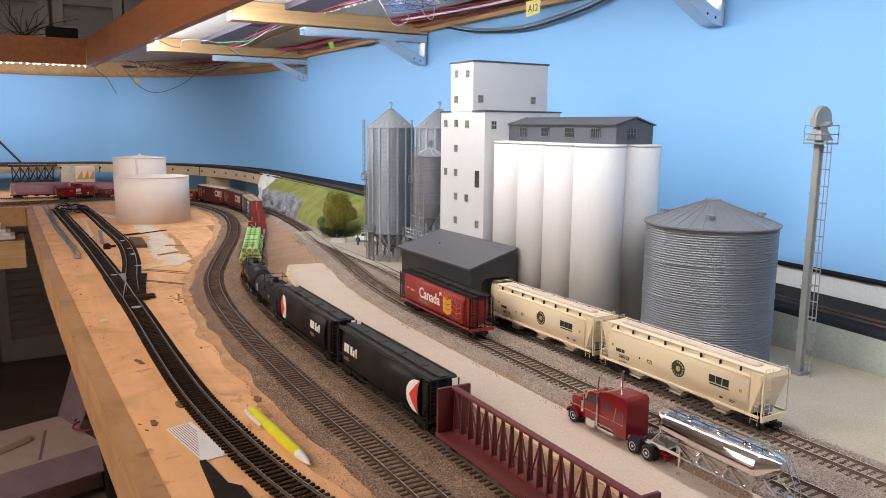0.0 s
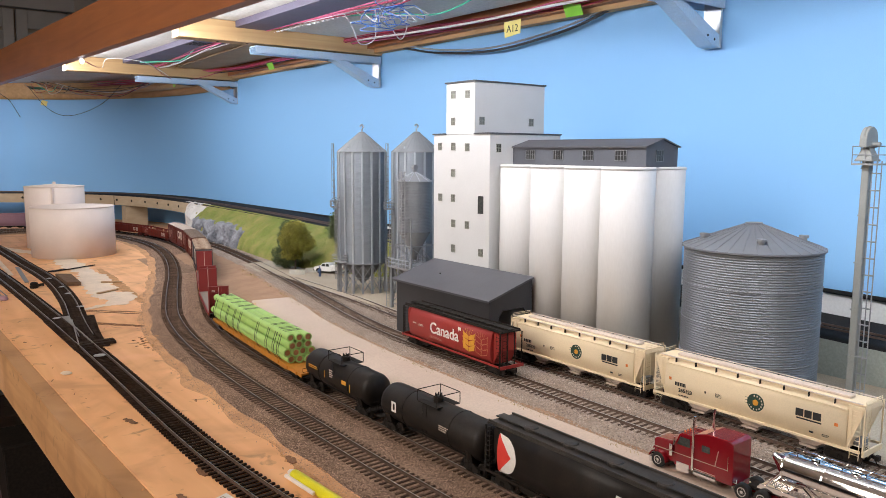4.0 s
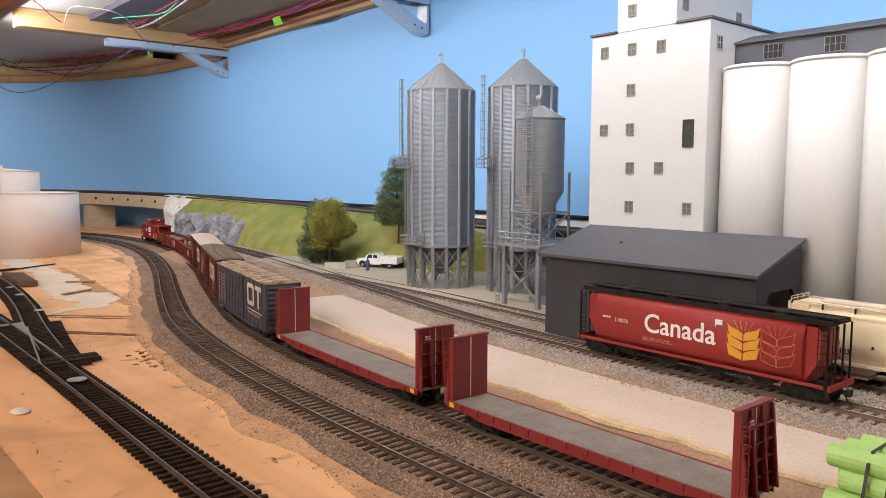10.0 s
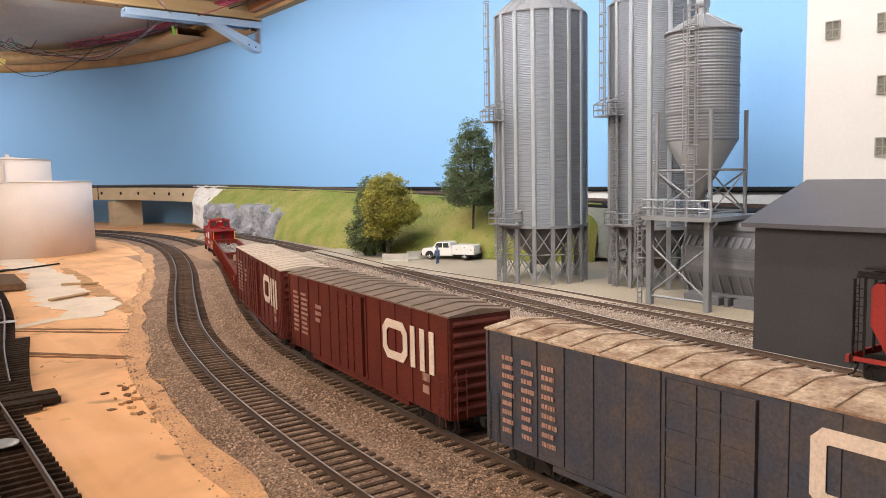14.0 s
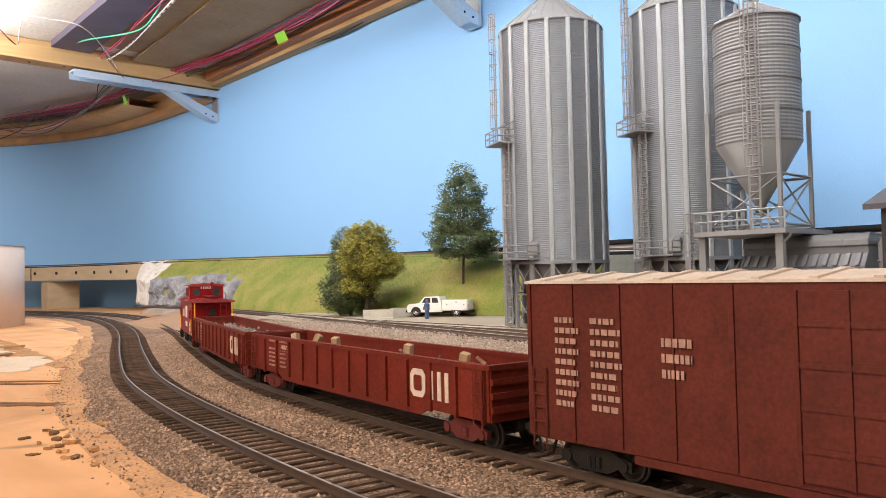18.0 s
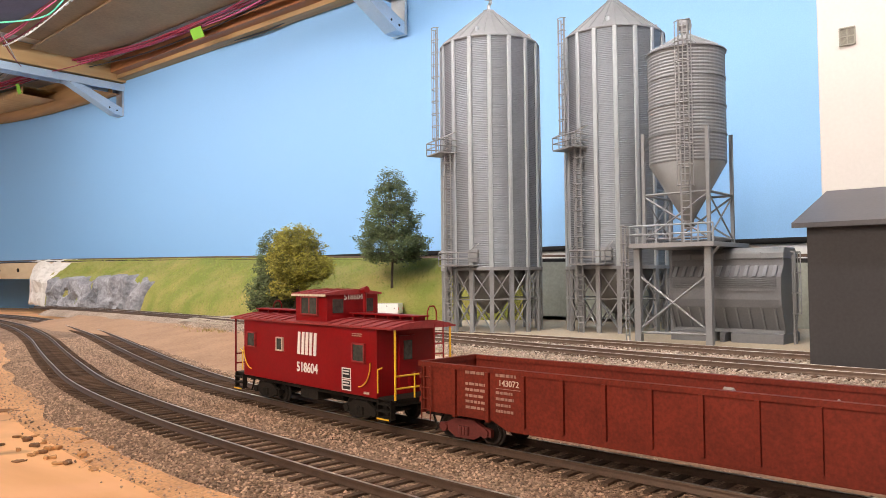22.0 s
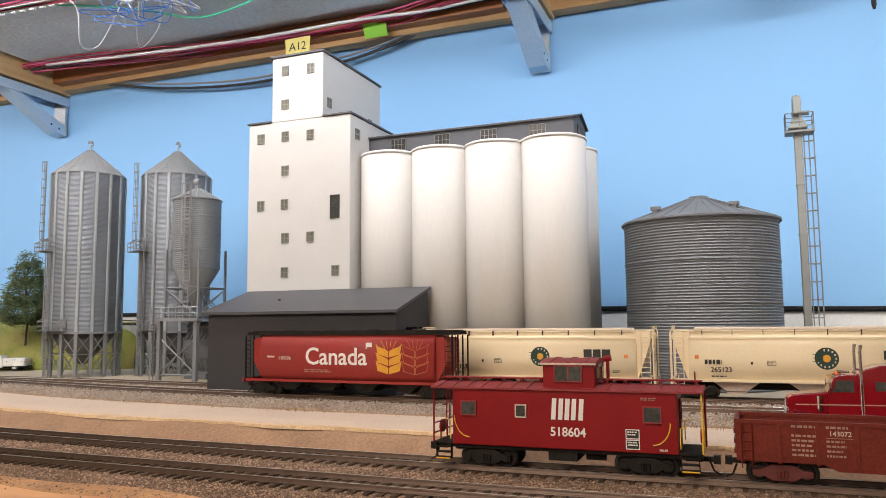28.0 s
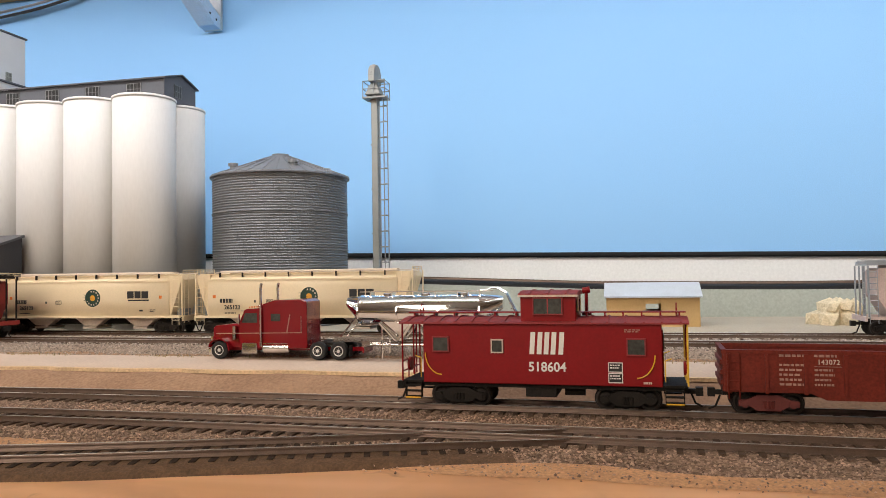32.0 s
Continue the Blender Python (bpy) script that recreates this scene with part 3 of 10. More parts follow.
ribbon("roadbed", UPPER, 0, UPPER.length, [(-0.036, -0.004), (-0.035, -0.001), (-0.02, 0.0), (0.02, 0.0), (0.08, 0.0)], M["black"], uw, 0.02, 0, 0, lift_upper)
for o in (-0.008, 0.008):
    ribbon("rail", UPPER, 0, UPPER.length, [(o - 0.0006, 0.0015), (o - 0.0005, 0.004), (o + 0.0005, 0.004), (o + 0.0006, 0.0015)], M["rail"], uw, 0.03, 0, 0, lift_upper)
rw = ribbon("retaining_wall", UPPER, UPPER.length - 2.66, UPPER.length, [(-0.037, -0.06), (-0.0365, -0.004), (-0.034, -0.0035)], M["retain"], None, 0.03, 0, 0, lift_upper)
tagged(rw, kind="structure")
riser = ribbon("riser_board", UPPER, 0.4, UPPER.length - 3.2, [(-0.037, -0.036), (-0.037, -0.003)], M["tan_board"], None, 0.03, 0, 0, lift_upper)
tagged(riser, kind="structure")


# ---- tracks ----
def tie_mesh(material):
    bm = box(B(), -0.0012, 0.0012, -0.0168, 0.0168, -0.0022, -0.0004)
    me = bpy.data.meshes.new("tie")
    bm.to_mesh(me)
    bm.free()
    me.materials.append(M[material])
    return me


TIES = {k: tie_mesh(k) for k in ("tie", "old_tie")}
TIE_BOX = [(sx * 0.0012, sy * 0.0168, z) for z in (-0.0022, -0.0004) for sy in (-1, 1) for sx in (-1, 1)]
TIE_FACES = [(0, 2, 3, 1), (4, 5, 7, 6), (0, 1, 5, 4), (2, 6, 7, 3), (0, 4, 6, 2), (1, 3, 7, 5)]


def track(line, z_rail, near, label, pitch=0.0072, s0=0.0, s1=None, ties=("old_tie", "old_ties")):
    """Two rails on ties. near: the stretch of y in which each tie is a part."""
    t = thing("track", label, "track", "model railway tracks", kind="structure")
    s1 = line.length if s1 is None else s1
    zt = z_rail - 0.0022
    rng = random.Random(7)
    for o in (-0.0093, 0.0093):
        ribbon("rail", line, s0, s1, [(o - 0.0010, zt - 0.0004), (o - 0.0009, zt + 0.0002), (o - 0.0003, zt + 0.0004), (o - 0.00045, zt + 0.0014), (o - 0.00045, zt + 0.0021), (o + 0.00045, zt + 0.0021), (o + 0.00045, zt + 0.0014), (o + 0.0003, zt + 0.0004), (o + 0.0009, zt + 0.0002), (o + 0.0010, zt - 0.0004)], M["rail"], t, 0.014)
        ribbon("rail_head", line, s0, s1, [(o - 0.00042, zt + 0.0021), (o - 0.00032, zt + 0.00225), (o + 0.00032, zt + 0.00225), (o + 0.00042, zt + 0.0021)], M["railhead"], t, 0.014)
    verts, faces, made = [], [], 0
    s = s0
    while s < s1:
        x, y, h = line.at(s)
        h += rng.uniform(-0.02, 0.02)
        if near[0] < y < near[1] and x > 0 and made < 298:
            ob = new("tie", TIES[ties[0]])
            ob.parent = t
            ob.matrix_basis = Matrix.Translation((x, y, zt)) @ Matrix.Rotation(h, 4, "Z")
            made += 1
        else:
            k = len(verts)
            c, si = math.cos(h), math.sin(h)
            verts += [(x + a * c - b * si, y + a * si + b * c, zt + d) for a, b, d in TIE_BOX]
            faces += [tuple(k + i for i in f) for f in TIE_FACES]
        s += pitch
    if verts:
        tagged(mesh_from("distant_ties", verts, faces, M[ties[1]], t), kind="stuff")
    return t


track(MAIN_TRAIN, Z_MAIN, (0.15, 1.75), "ballasted main track that the train runs on")
track(MAIN_EMPTY, Z_MAIN, (0.15, 1.75), "empty ballasted main track beside the train")
track(SIDING, Z_SIDE, (0.0, 1.7), "ballasted siding in front of the elevator")
track(SIDING_REAR, Z_SIDE, (0.0, 1.35), "ballasted siding through the loading shed")
track(FORE, -0.0045, (0.1, 2.3), "bare black flexible track laid on plywood", 0.0072, ties=("tie", "tie_joined"))
track(FORE_SPUR, -0.0045, (1.25, 2.35), "bare black spur track laid on plywood", 0.0072, 0.0, FORE_SPUR.length - 0.12, ("tie", "tie_joined"))

# ---- grain elevator ----
def window_panes(parent, w, h, m, bars=(1, 1), mat_frame=None, pane="window", e=0.0007):
    """A recessed window: its glass and bars, facing local -y."""
    a = B()
    box(a, -w / 2, w / 2, -0.0004, 0.0012, 0, h)
    win = part("window", a, M[pane], parent, m=m)
    f = B()
    k = e * 0.43
    for x0, x1, z0, z1 in ((-w / 2, w / 2, 0, e), (-w / 2, w / 2, h - e, h), (-w / 2, -w / 2 + e, e, h - e), (w / 2 - e, w / 2, e, h - e)):
        box(f, x0, x1, -0.0009, -0.00045, z0, z1)
    for i in range(bars[0]):
        x = -w / 2 + w * (i + 1) / (bars[0] + 1)
        box(f, x - k, x + k, -0.0008, -0.00045, e, h - e)
    for i in range(bars[1]):
        z = h * (i + 1) / (bars[1] + 1)
        box(f, -w / 2 + e, w / 2 - e, -0.0007, -0.00042, z - k, z + k)
    part("frame", f, mat_frame or M["frame_grey"], win)
    return win


def west(x, y, z):
    """The pose of a window in a wall that faces -x."""
    return pose(x, y, z, 0, 0, -90)


def south(x, y, z):
    return pose(x, y, z)


elev = thing("grain_elevator", "white grain elevator head house with roof penthouse and small grey windows", "grain elevator", m=pose(0, 0, 0))
YB = 0.705
part("head_house", bevel(box(B(), 0.57, 0.70, 0.880, 1.001, 0.010, 0.281), 0.0006, 1), M["white_styrene"], elev)
part("upper_house", bevel(box(B(), 0.5702, 0.70, 0.912, 0.973, 0.2812, 0.350), 0.0006, 1), M["white_styrene"], elev)
part("roof_cap", box(B(), 0.5685, 0.7015, 0.9735, 1.0025, 0.2812, 0.2830), M["charcoal_roof"], elev)
part("roof_cap", box(B(), 0.5685, 0.7015, 0.8785, 0.9115, 0.2812, 0.2830), M["charcoal_roof"], elev)
part("roof_cap", box(B(), 0.5685, 0.7015, 0.9105, 0.9745, 0.3502, 0.3520), M["charcoal_roof"], elev)
for y, z in ((0.957, 0.335), (0.9265, 0.334), (0.957, 0.299), (0.986, 0.265), (0.956, 0.265), (0.926, 0.264), (0.956, 0.229), (0.985, 0.194), (0.956, 0.194), (0.955, 0.159), (0.925, 0.159), (0.955, 0.124), (0.896, 0.124)):
    window_panes(elev, 0.0085, 0.0105, west(0.5700, y, z - 0.00525), (1, 1), M["tower_bar"], "tower_pane")
window_panes(elev, 0.0105, 0.0235, west(0.5700, 0.897, 0.1762), (0, 1), M["charcoal"])
for x, z in ((0.583, 0.299), (0.674, 0.299)):
    window_panes(elev, 0.0085, 0.0105, south(x, 0.912, z - 0.00525), (1, 1), M["tower_bar"], "tower_pane")
window_panes(elev, 0.0085, 0.0115, south(0.585, 0.880, 0.2572))

# concrete silos
bank = thing("concrete_silos", "bank of round off-white concrete grain silos beside the head house", "silo", m=pose(0, 0, 0))
for xc, y0, pitch, rad in ((0.6037, 0.8512, 0.0563, 0.0302), (0.6590, 0.8518, 0.0571, 0.0286)):
    for i in range(4):
        yc = y0 - pitch * i
        part("silo", lathe(B(), [(rad, 0.010), (rad, 0.2414), (rad - 0.0008, 0.2419)], 56, xc, yc), M["white_silo"], bank)
        part("silo_rim", lathe(B(), [(rad, 0.2388), (rad + 0.0007, 0.2389), (rad + 0.0007, 0.2412), (rad - 0.0007, 0.2413)], 56, xc, yc), M["white_silo"], bank)
for o in bank.children:
    for p in o.data.polygons:
        p.use_smooth = abs(p.normal.z) < 0.5
wall_fill = box(B(), 0.600, 0.661, 0.6820, 0.8795, 0.010, 0.2405)
part("core", wall_fill, M["white_silo"], bank)
pent = thing("silo_penthouse", "long charcoal gallery with a low gabled roof on the silos", "penthouse", m=pose(0, 0, 0))
part("wall", prism(B(), [(0.6105, 0.2420), (0.668, 0.2420), (0.668, 0.2640), (0.6392, 0.2725), (0.6105, 0.2640)], 0.664, 0.8795, "y"), M["slate"], pent)
for s in (-1, 1):
    a = B()
    c = 0.6392
    prism(a, [(c, 0.2728), (c, 0.2742), (c + s * 0.0315, 0.2650), (c + s * 0.0315, 0.2636)], 0.6615, 0.8797, "y")
    part("roof", a, M["charcoal_roof"], pent)
for y in (0.846, 0.797, 0.748, 0.699):
    window_panes(pent, 0.0165, 0.0120, west(0.6103, y, 0.2485), (3, 1), M["dull_bar"], "window_dark", 0.0004)
window_panes(pent, 0.013, 0.013, south(0.634, 0.6638, 0.2480), (2, 1), M["dull_bar"], "window_dark", 0.0004)

# loading shed
shed = thing("loading_shed", "dark grey loading shed with a single-slope roof over the rear siding", "shed", m=pose(0, 0, 0))
part("front_wall", box(B(), 0.500, 0.503, 0.797, 0.992, 0.006, 0.082), M["charcoal"], shed)
for y in (0.797, 0.989):
    a = B()
    prism(a, [(0.503, 0.006), (0.515, 0.006), (0.515, 0.060), (0.521, 0.068), (0.556, 0.068), (0.562, 0.060), (0.562, 0.006), (0.5695, 0.006), (0.5695, 0.102), (0.503, 0.0825)], y, y + 0.003, "y")
    part("end_wall", a, M["charcoal"], shed)
a = B()
prism(a, [(0.4955, 0.0805), (0.4955, 0.0830), (0.5695, 0.1055), (0.5695, 0.1030)], 0.794, 0.998, "y")
part("roof", a, M["charcoal_roof"], shed)
a = B()
rod(a, (0.532, 0.935, 0.0925), (0.532, 0.935, 0.0955), 0.0012, 8)
part("roof_stub", a, M["charcoal"], shed)


# ---- round bins ----
def corrugated(r, z0, z1, pitch, depth):
    n = int((z1 - z0) / pitch)
    p = []
    for i in range(n):
        z = z0 + (z1 - z0) * i / n
        p += [(r - depth, z), (r, z + (z1 - z0) / n * 0.5)]
    return p + [(r - depth, z1)]


def grain_bin(x, y, r, z0, z1, z2):
    t = thing("grain_bin", "wide corrugated grey grain bin with a ribbed conical roof", "grain bin", m=pose(x, y, z0))
    h, top = z1 - z0, z2 - z0
    bm = lathe(B(), corrugated(r, 0.0, h, 0.0025, 0.0009), 72)
    part("wall", bm, M["bin_wall"], t, smooth=False)
    bm = lathe(B(), [(r + 0.0022, h - 0.0010), (r + 0.0022, h + 0.0006), (0.0085, top), (0.0085, top + 0.002), (0.0, top + 0.0022)], 64)
    part("roof", bm, M["bin_roof"], t)
    a = B()
    for i in range(32):
        c, s = math.cos(2 * math.pi * i / 32), math.sin(2 * math.pi * i / 32)
        rod(a, (c * (r + 0.002), s * (r + 0.002), h + 0.0009), (c * 0.009, s * 0.009, top + 0.0004), 0.0004, 4)
    part("roof_ribs", a, M["bin_roof"], t)
    for ang in (134.5, 219, 311, 30):
        c, s = math.cos(radians(ang)), math.sin(radians(ang))
        q = 0.72 * r
        zz = h + (top - h) * 0.28
        a = B()
        rod(a, (c * q, s * q, zz - 0.001), (c * q, s * q, zz + 0.004), 0.0032, 12)
        rod(a, (c * q, s * q, zz + 0.004), (c * q, s * q, zz + 0.0068), 0.0048, 12)
        part("roof_vent", a, M["galv_dark"], t)
    a = B()
    for k in (0.25, 0.5, 0.75):
        lathe(a, [(r + 0.0003, h * k - 0.0004), (r + 0.0006, h * k), (r + 0.0003, h * k + 0.0004)], 64)
    part("seam", a, M["galv_dark"], t)
    return t


M["bin_wall"] = mat("dull_corrugated_steel", (0.165, 0.175, 0.19), 0.45, 0.3, 0.08, 40, 900, 0.1, 0.0002)
grain_bin(0.655, 0.558, 0.0685, Z_YARD, 0.161, 0.1845)


def ladder(bm, p, q, side, w=0.0060, step=0.0042, r=0.00062):
    """Two rails and rungs from p up to q; side: the way across."""
    p, q, side = Vector(p), Vector(q), Vector(side).normalized() * w / 2
    rod(bm, p - side, q - side, r, 4)
    rod(bm, p + side, q + side, r, 4)
    n = int((q - p).length / step)
    for i in range(1, n):
        c = p + (q - p) * (i / n)
        rod(bm, c - side, c + side, r * 0.8, 4)
    return bm


def cage(bm, x, y, z0, z1, r, out, step=0.009):
    """Safety hoops round a ladder; out: the way outwards in degrees."""
    n = int((z1 - z0) / step)
    arcs = [out - 100 + 200 * k / 8 for k in range(9)]
    for i in range(n + 1):
        z = z0 + (z1 - z0) * i / n
        pts = [(x + r * math.cos(radians(a)), y + r * math.sin(radians(a)), z) for a in arcs]
        for a, b in zip(pts, pts[1:]):
            rod(bm, a, b, 0.00042, 4)
    for a in (out - 70, out, out + 70):
        c, s = math.cos(radians(a)) * r, math.sin(radians(a)) * r
        rod(bm, (x + c, y + s, z0), (x + c, y + s, z1), 0.00042, 4)


def railing(bm, pts, h=0.011, r=0.0004):
    for a, b in zip(pts, pts[1:]):
        a, b = Vector(a), Vector(b)
        for k in (0.5, 1.0):
            rod(bm, a + Vector((0, 0, h * k)), b + Vector((0, 0, h * k)), r, 4)
        n = max(1, int((b - a).length / 0.009))
        for i in range(n + 1):
            c = a + (b - a) * i / n
            rod(bm, c, c + Vector((0, 0, h)), r, 4)


def tall_silo(x, y, r, label, turn=0.0):
    t = thing("steel_silo", label, "silo", "tall hopper-bottom silos", pose(x, y, Z_YARD))
    zb, ze, za = 0.0530, 0.2452, 0.2780
    bm = lathe(B(), corrugated(r, zb, ze, 0.0015, 0.00034), 64)
    part("wall", bm, M["silo_wall"], t)
    # stiffeners are paler than the wall: the ribs' highlights put into their colour
    first = None
    for i in range(16):
        m = pose(0, 0, 0, 0, 0, 22.5 * i + turn)
        if first is None:
            first = part("stiffener", bevel(box(B(), r - 0.0006, r + 0.0014, -0.0018, 0.0018, zb, ze), 0.0005, 1), M["galv"], t, m=m)
        else:
            o = new("stiffener", first.data)
            o.parent, o.matrix_basis = t, m
    bm = lathe(B(), [(r + 0.0012, ze - 0.0006), (r + 0.0012, ze + 0.0004), (0.0052, za), (0.0052, za + 0.0016), (0, za + 0.0018)], 40)
    part("roof", bm, M["galv_dark"], t)
    a = B()
    for i in range(24):
        c, s = math.cos(2 * math.pi * i / 24), math.sin(2 * math.pi * i / 24)
        rod(a, (c * (r + 0.001), s * (r + 0.001), ze + 0.0007), (c * 0.0055, s * 0.0055, za + 0.0003), 0.0004, 4)
    part("roof_ribs", a, M["galv_dark"], t)
    a = B()
    rod(a, (0, 0, za), (0, 0, za + 0.007), 0.0016, 8)
    for k in range(8):
        b0, b1 = radians(-60 + 30 * k), radians(-30 + 30 * k)
        rod(a, (0.003 * math.cos(b0), 0, za + 0.0108 + 0.003 * math.sin(b0)), (0.003 * math.cos(b1), 0, za + 0.0108 + 0.003 * math.sin(b1)), 0.0016, 6)
    part("roof_spout", a, M["galv"], t)
    for an in (20, 110, 200, 290):
        c, s = math.cos(radians(an)) * r * 0.84, math.sin(radians(an)) * r * 0.84
        part("roof_vent", rod(B(), (c, s, ze + 0.004), (c, s, ze + 0.0095), 0.0016, 8), M["galv"], t)
    bm = lathe(B(), [(0.004, 0.014), (r * 0.95, zb)], 32)
    part("hopper_cone", bm, M["cone"], t, smooth=True)
    ring = lathe(B(), [(r + 0.0008, zb - 0.002), (r + 0.0016, zb - 0.002), (r + 0.0016, zb + 0.0004), (r + 0.0008, zb + 0.0004)], 40)
    part("ring_beam", ring, M["galv_dark"], t)
    for i in range(16):
        a = box(B(), r - 0.0014, r + 0.0012, -0.0017, 0.0017, -0.001, zb - 0.001)
        part("leg", a, M["galv_dark"], t, m=pose(0, 0, 0, 0, 0, 22.5 * i + turn))
    p = [(r * math.cos(2 * math.pi * k / 16), r * math.sin(2 * math.pi * k / 16)) for k in (0, 1)]
    made = {}
    for i in range(16):
        m = pose(0, 0, 0, 0, 0, 22.5 * i + turn)
        for z0, z1, u in ((0.002, 0.027, 0), (0.027, zb - 0.002, 0), (0.002, 0.027, 1), (0.027, zb - 0.002, 1), (0.027, 0.027, 0)):
            key = (z0, z1, u)
            if key not in made:
                made[key] = part("brace", rod(B(), (*p[u], z0), (*p[1 - u], z1), 0.0006, 4), M["galv_dark"], t, m=m)
            else:
                o = new("brace", made[key].data)
                o.parent, o.matrix_basis = t, m
    # two ladders with hoops, and two platforms, round the side of the tracks
    lo, mid, hi = 0.0555, 0.150, ze + 0.014

    def way(an):
        return Vector((math.cos(radians(an)), math.sin(radians(an)), 0)), Vector((-math.sin(radians(an)), math.cos(radians(an)), 0))
    for an, R1, z0, z1, c0, c1 in ((167, r + 0.0040, 0.0, mid + 0.012, 0.024, mid + 0.012), (148, r + 0.0062, mid, hi, mid + 0.014, hi)):
        u, w = way(an)
        part("ladder", ladder(B(), u * R1 + Vector((0, 0, z0)), u * R1 + Vector((0, 0, z1)), w, 0.0055), M["ladder"], t)
        a = B()
        cage(a, u.x * R1, u.y * R1, c0, c1, 0.0044, an, 0.0105)
        part("ladder_cage", a, M["ladder"], t)
    for an, z, w0, w1, deep in ((181, lo, -0.0155, 0.0155, 0.0115), (156, mid, -0.0130, 0.0140, 0.0130)):
        u, w = way(an)
        q = [u * (r - 0.004) + w * w0, u * (r + deep) + w * w0, u * (r + deep) + w * w1, u * (r - 0.004) + w * w1]
        part("platform", prism(B(), [(p.x, p.y) for p in q], z - 0.0010, z, "z"), M["ladder"], t)
        a = B()
        railing(a, [p + Vector((0, 0, z)) for p in q], 0.010, 0.0005)
        for p, e in ((q[1], q[0]), (q[2], q[3])):
            rod(a, p + Vector((0, 0, z + 0.010)), e.lerp(p, 0.1) + Vector((0, 0, z + 0.0175)), 0.0005, 4)
        part("railing", a, M["ladder"], t)
    u, w = way(181)
    part("access_hatch", bevel(box(B(), r - 0.003, r + 0.0020, -0.0045, 0.0045, lo + 0.002, lo + 0.0125), 0.0005, 1), M["galv_dark"], t, m=pose(0, 0, 0, 0, 0, 196))
    return t


tall_silo(0.6208, 1.278, 0.0425, "tall ribbed grey steel silo on legs with a ladder", 13.5)
tall_silo(0.6707, 1.1838, 0.0415, "tall ribbed grey steel silo behind the small hopper bin", 6.0)


M["hopper_wall"] = mat("cool_grey_bin", (0.185, 0.197, 0.212), 0.5, 0.15, 0.06, 60, 900, 0.05, 0.0002)


def hopper_bin(x, y):
    t = thing("hopper_bin", "small corrugated grey hopper bin on a braced stand", "hopper bin", m=pose(x, y, Z_YARD))
    r, zb, ze, za = 0.0262, 0.1225, 0.2005, 0.2140
    part("wall", lathe(B(), corrugated(r, zb, ze, 0.0022, 0.00032), 44), M["hopper_wall"], t)
    for k in (1, 2, 3):
        z = zb + (ze - zb) * k / 4
        part("wall_band", lathe(B(), [(r, z - 0.0005), (r + 0.00045, z - 0.0004), (r + 0.00045, z + 0.0004), (r, z + 0.0005)], 44), M["hopper_wall"], t)
    roof = part("roof", lathe(B(), [(r + 0.0012, ze - 0.0005), (r + 0.0012, ze + 0.0003), (0.0035, za), (0, za + 0.0006)], 24), M["galv_dark"], t)
    for k in range(10):
        c, q = math.cos(k * math.pi / 5), math.sin(k * math.pi / 5)
        part("roof_rib", rod(B(), (c * (r + 0.001), q * (r + 0.001), ze + 0.0006), (c * 0.0036, q * 0.0036, za + 0.0004), 0.0005, 4), M["galv"], roof)
    a = lathe(B(), [(0.0030, za - 0.001), (0.0030, za + 0.0045)], 12)
    rod(a, (0.0, -0.0034, za + 0.0080), (0.0, 0.0034, za + 0.0080), 0.0042, 16)
    part("roof_cap", a, M["galv_dark"], t)
    part("cone", lathe(B(), [(0.0035, 0.078), (0.0035, 0.084), (r - 0.0004, zb)], 32), M["cone"], t, smooth=True)
    P = [(0.0225 * sx, 0.0225 * sy) for sx, sy in ((-1, -1), (1, -1), (1, 1), (-1, 1))]
    for px, py in P:
        part("leg", box(B(), px - 0.0011, px + 0.0011, py - 0.0011, py + 0.0011, 0.0680, 0.144), M["galv_dark"], t)
    for i in range(4):
        p, q = P[i], P[(i + 1) % 4]
        for z0, z1, w0 in ((0.070, 0.100, 0.0007), (0.100, 0.070, 0.0007), (0.101, 0.101, 0.0009), (0.0705, 0.0705, 0.0008)):
            part("brace", rod(B(), (*p, z0), (*q, z1), w0, 4), M["galv_dark"], t)
    # the stand with its deck, cross braces and handrail
    part("platform", box(B(), -0.030, 0.040, -0.028, 0.031, 0.0645, 0.0675), M["ladder"], t)
    for px in (-0.0245, 0.036):
        for py in (-0.0225, 0.0270):
            part("post", box(B(), px - 0.0022, px + 0.0022, py - 0.0022, py + 0.0022, -0.001, 0.0645), M["galv_dark"], t)
            part("knee_brace", rod(B(), (px, py, 0.057), (px, py - 0.007 if py < 0 else py + 0.003, 0.0645), 0.0008, 4), M["galv_dark"], t)
        for z0, z1 in ((0.008, 0.046), (0.046, 0.008), (0.0065, 0.0065)):
            part("brace", rod(B(), (px, -0.0225, z0), (px, 0.0270, z1), 0.0009, 4), M["galv_dark"], t)
    a = B()
    railing(a, [Vector(p) for p in ((-0.0295, -0.0275, 0.0675), (-0.0295, 0.0305, 0.0675), (0.036, 0.0305, 0.0675))], 0.0120, 0.0006)
    part("handrail", a, M["galv"], t)
    part("ladder", ladder(B(), (-0.0285, 0.0335, 0), (-0.0285, 0.0335, 0.0785), (1, 0, 0), 0.0050), M["ladder"], t)
    a = B()
    cage(a, -0.0285, 0.0335, 0.030, 0.0800, 0.0042, 90, 0.0125)
    part("ladder_cage", a, M["ladder"], t)
    c, q, R1 = math.cos(radians(199)), math.sin(radians(199)), r + 0.0040
    part("ladder", ladder(B(), (c * R1, q * R1, 0.0675), (c * R1, q * R1, ze + 0.016), (-q, c, 0), 0.0058, 0.0044, 0.0007), M["ladder"], t)
    a = B()
    cage(a, c * R1, q * R1, 0.105, ze + 0.014, 0.0054, 199, 0.0125)
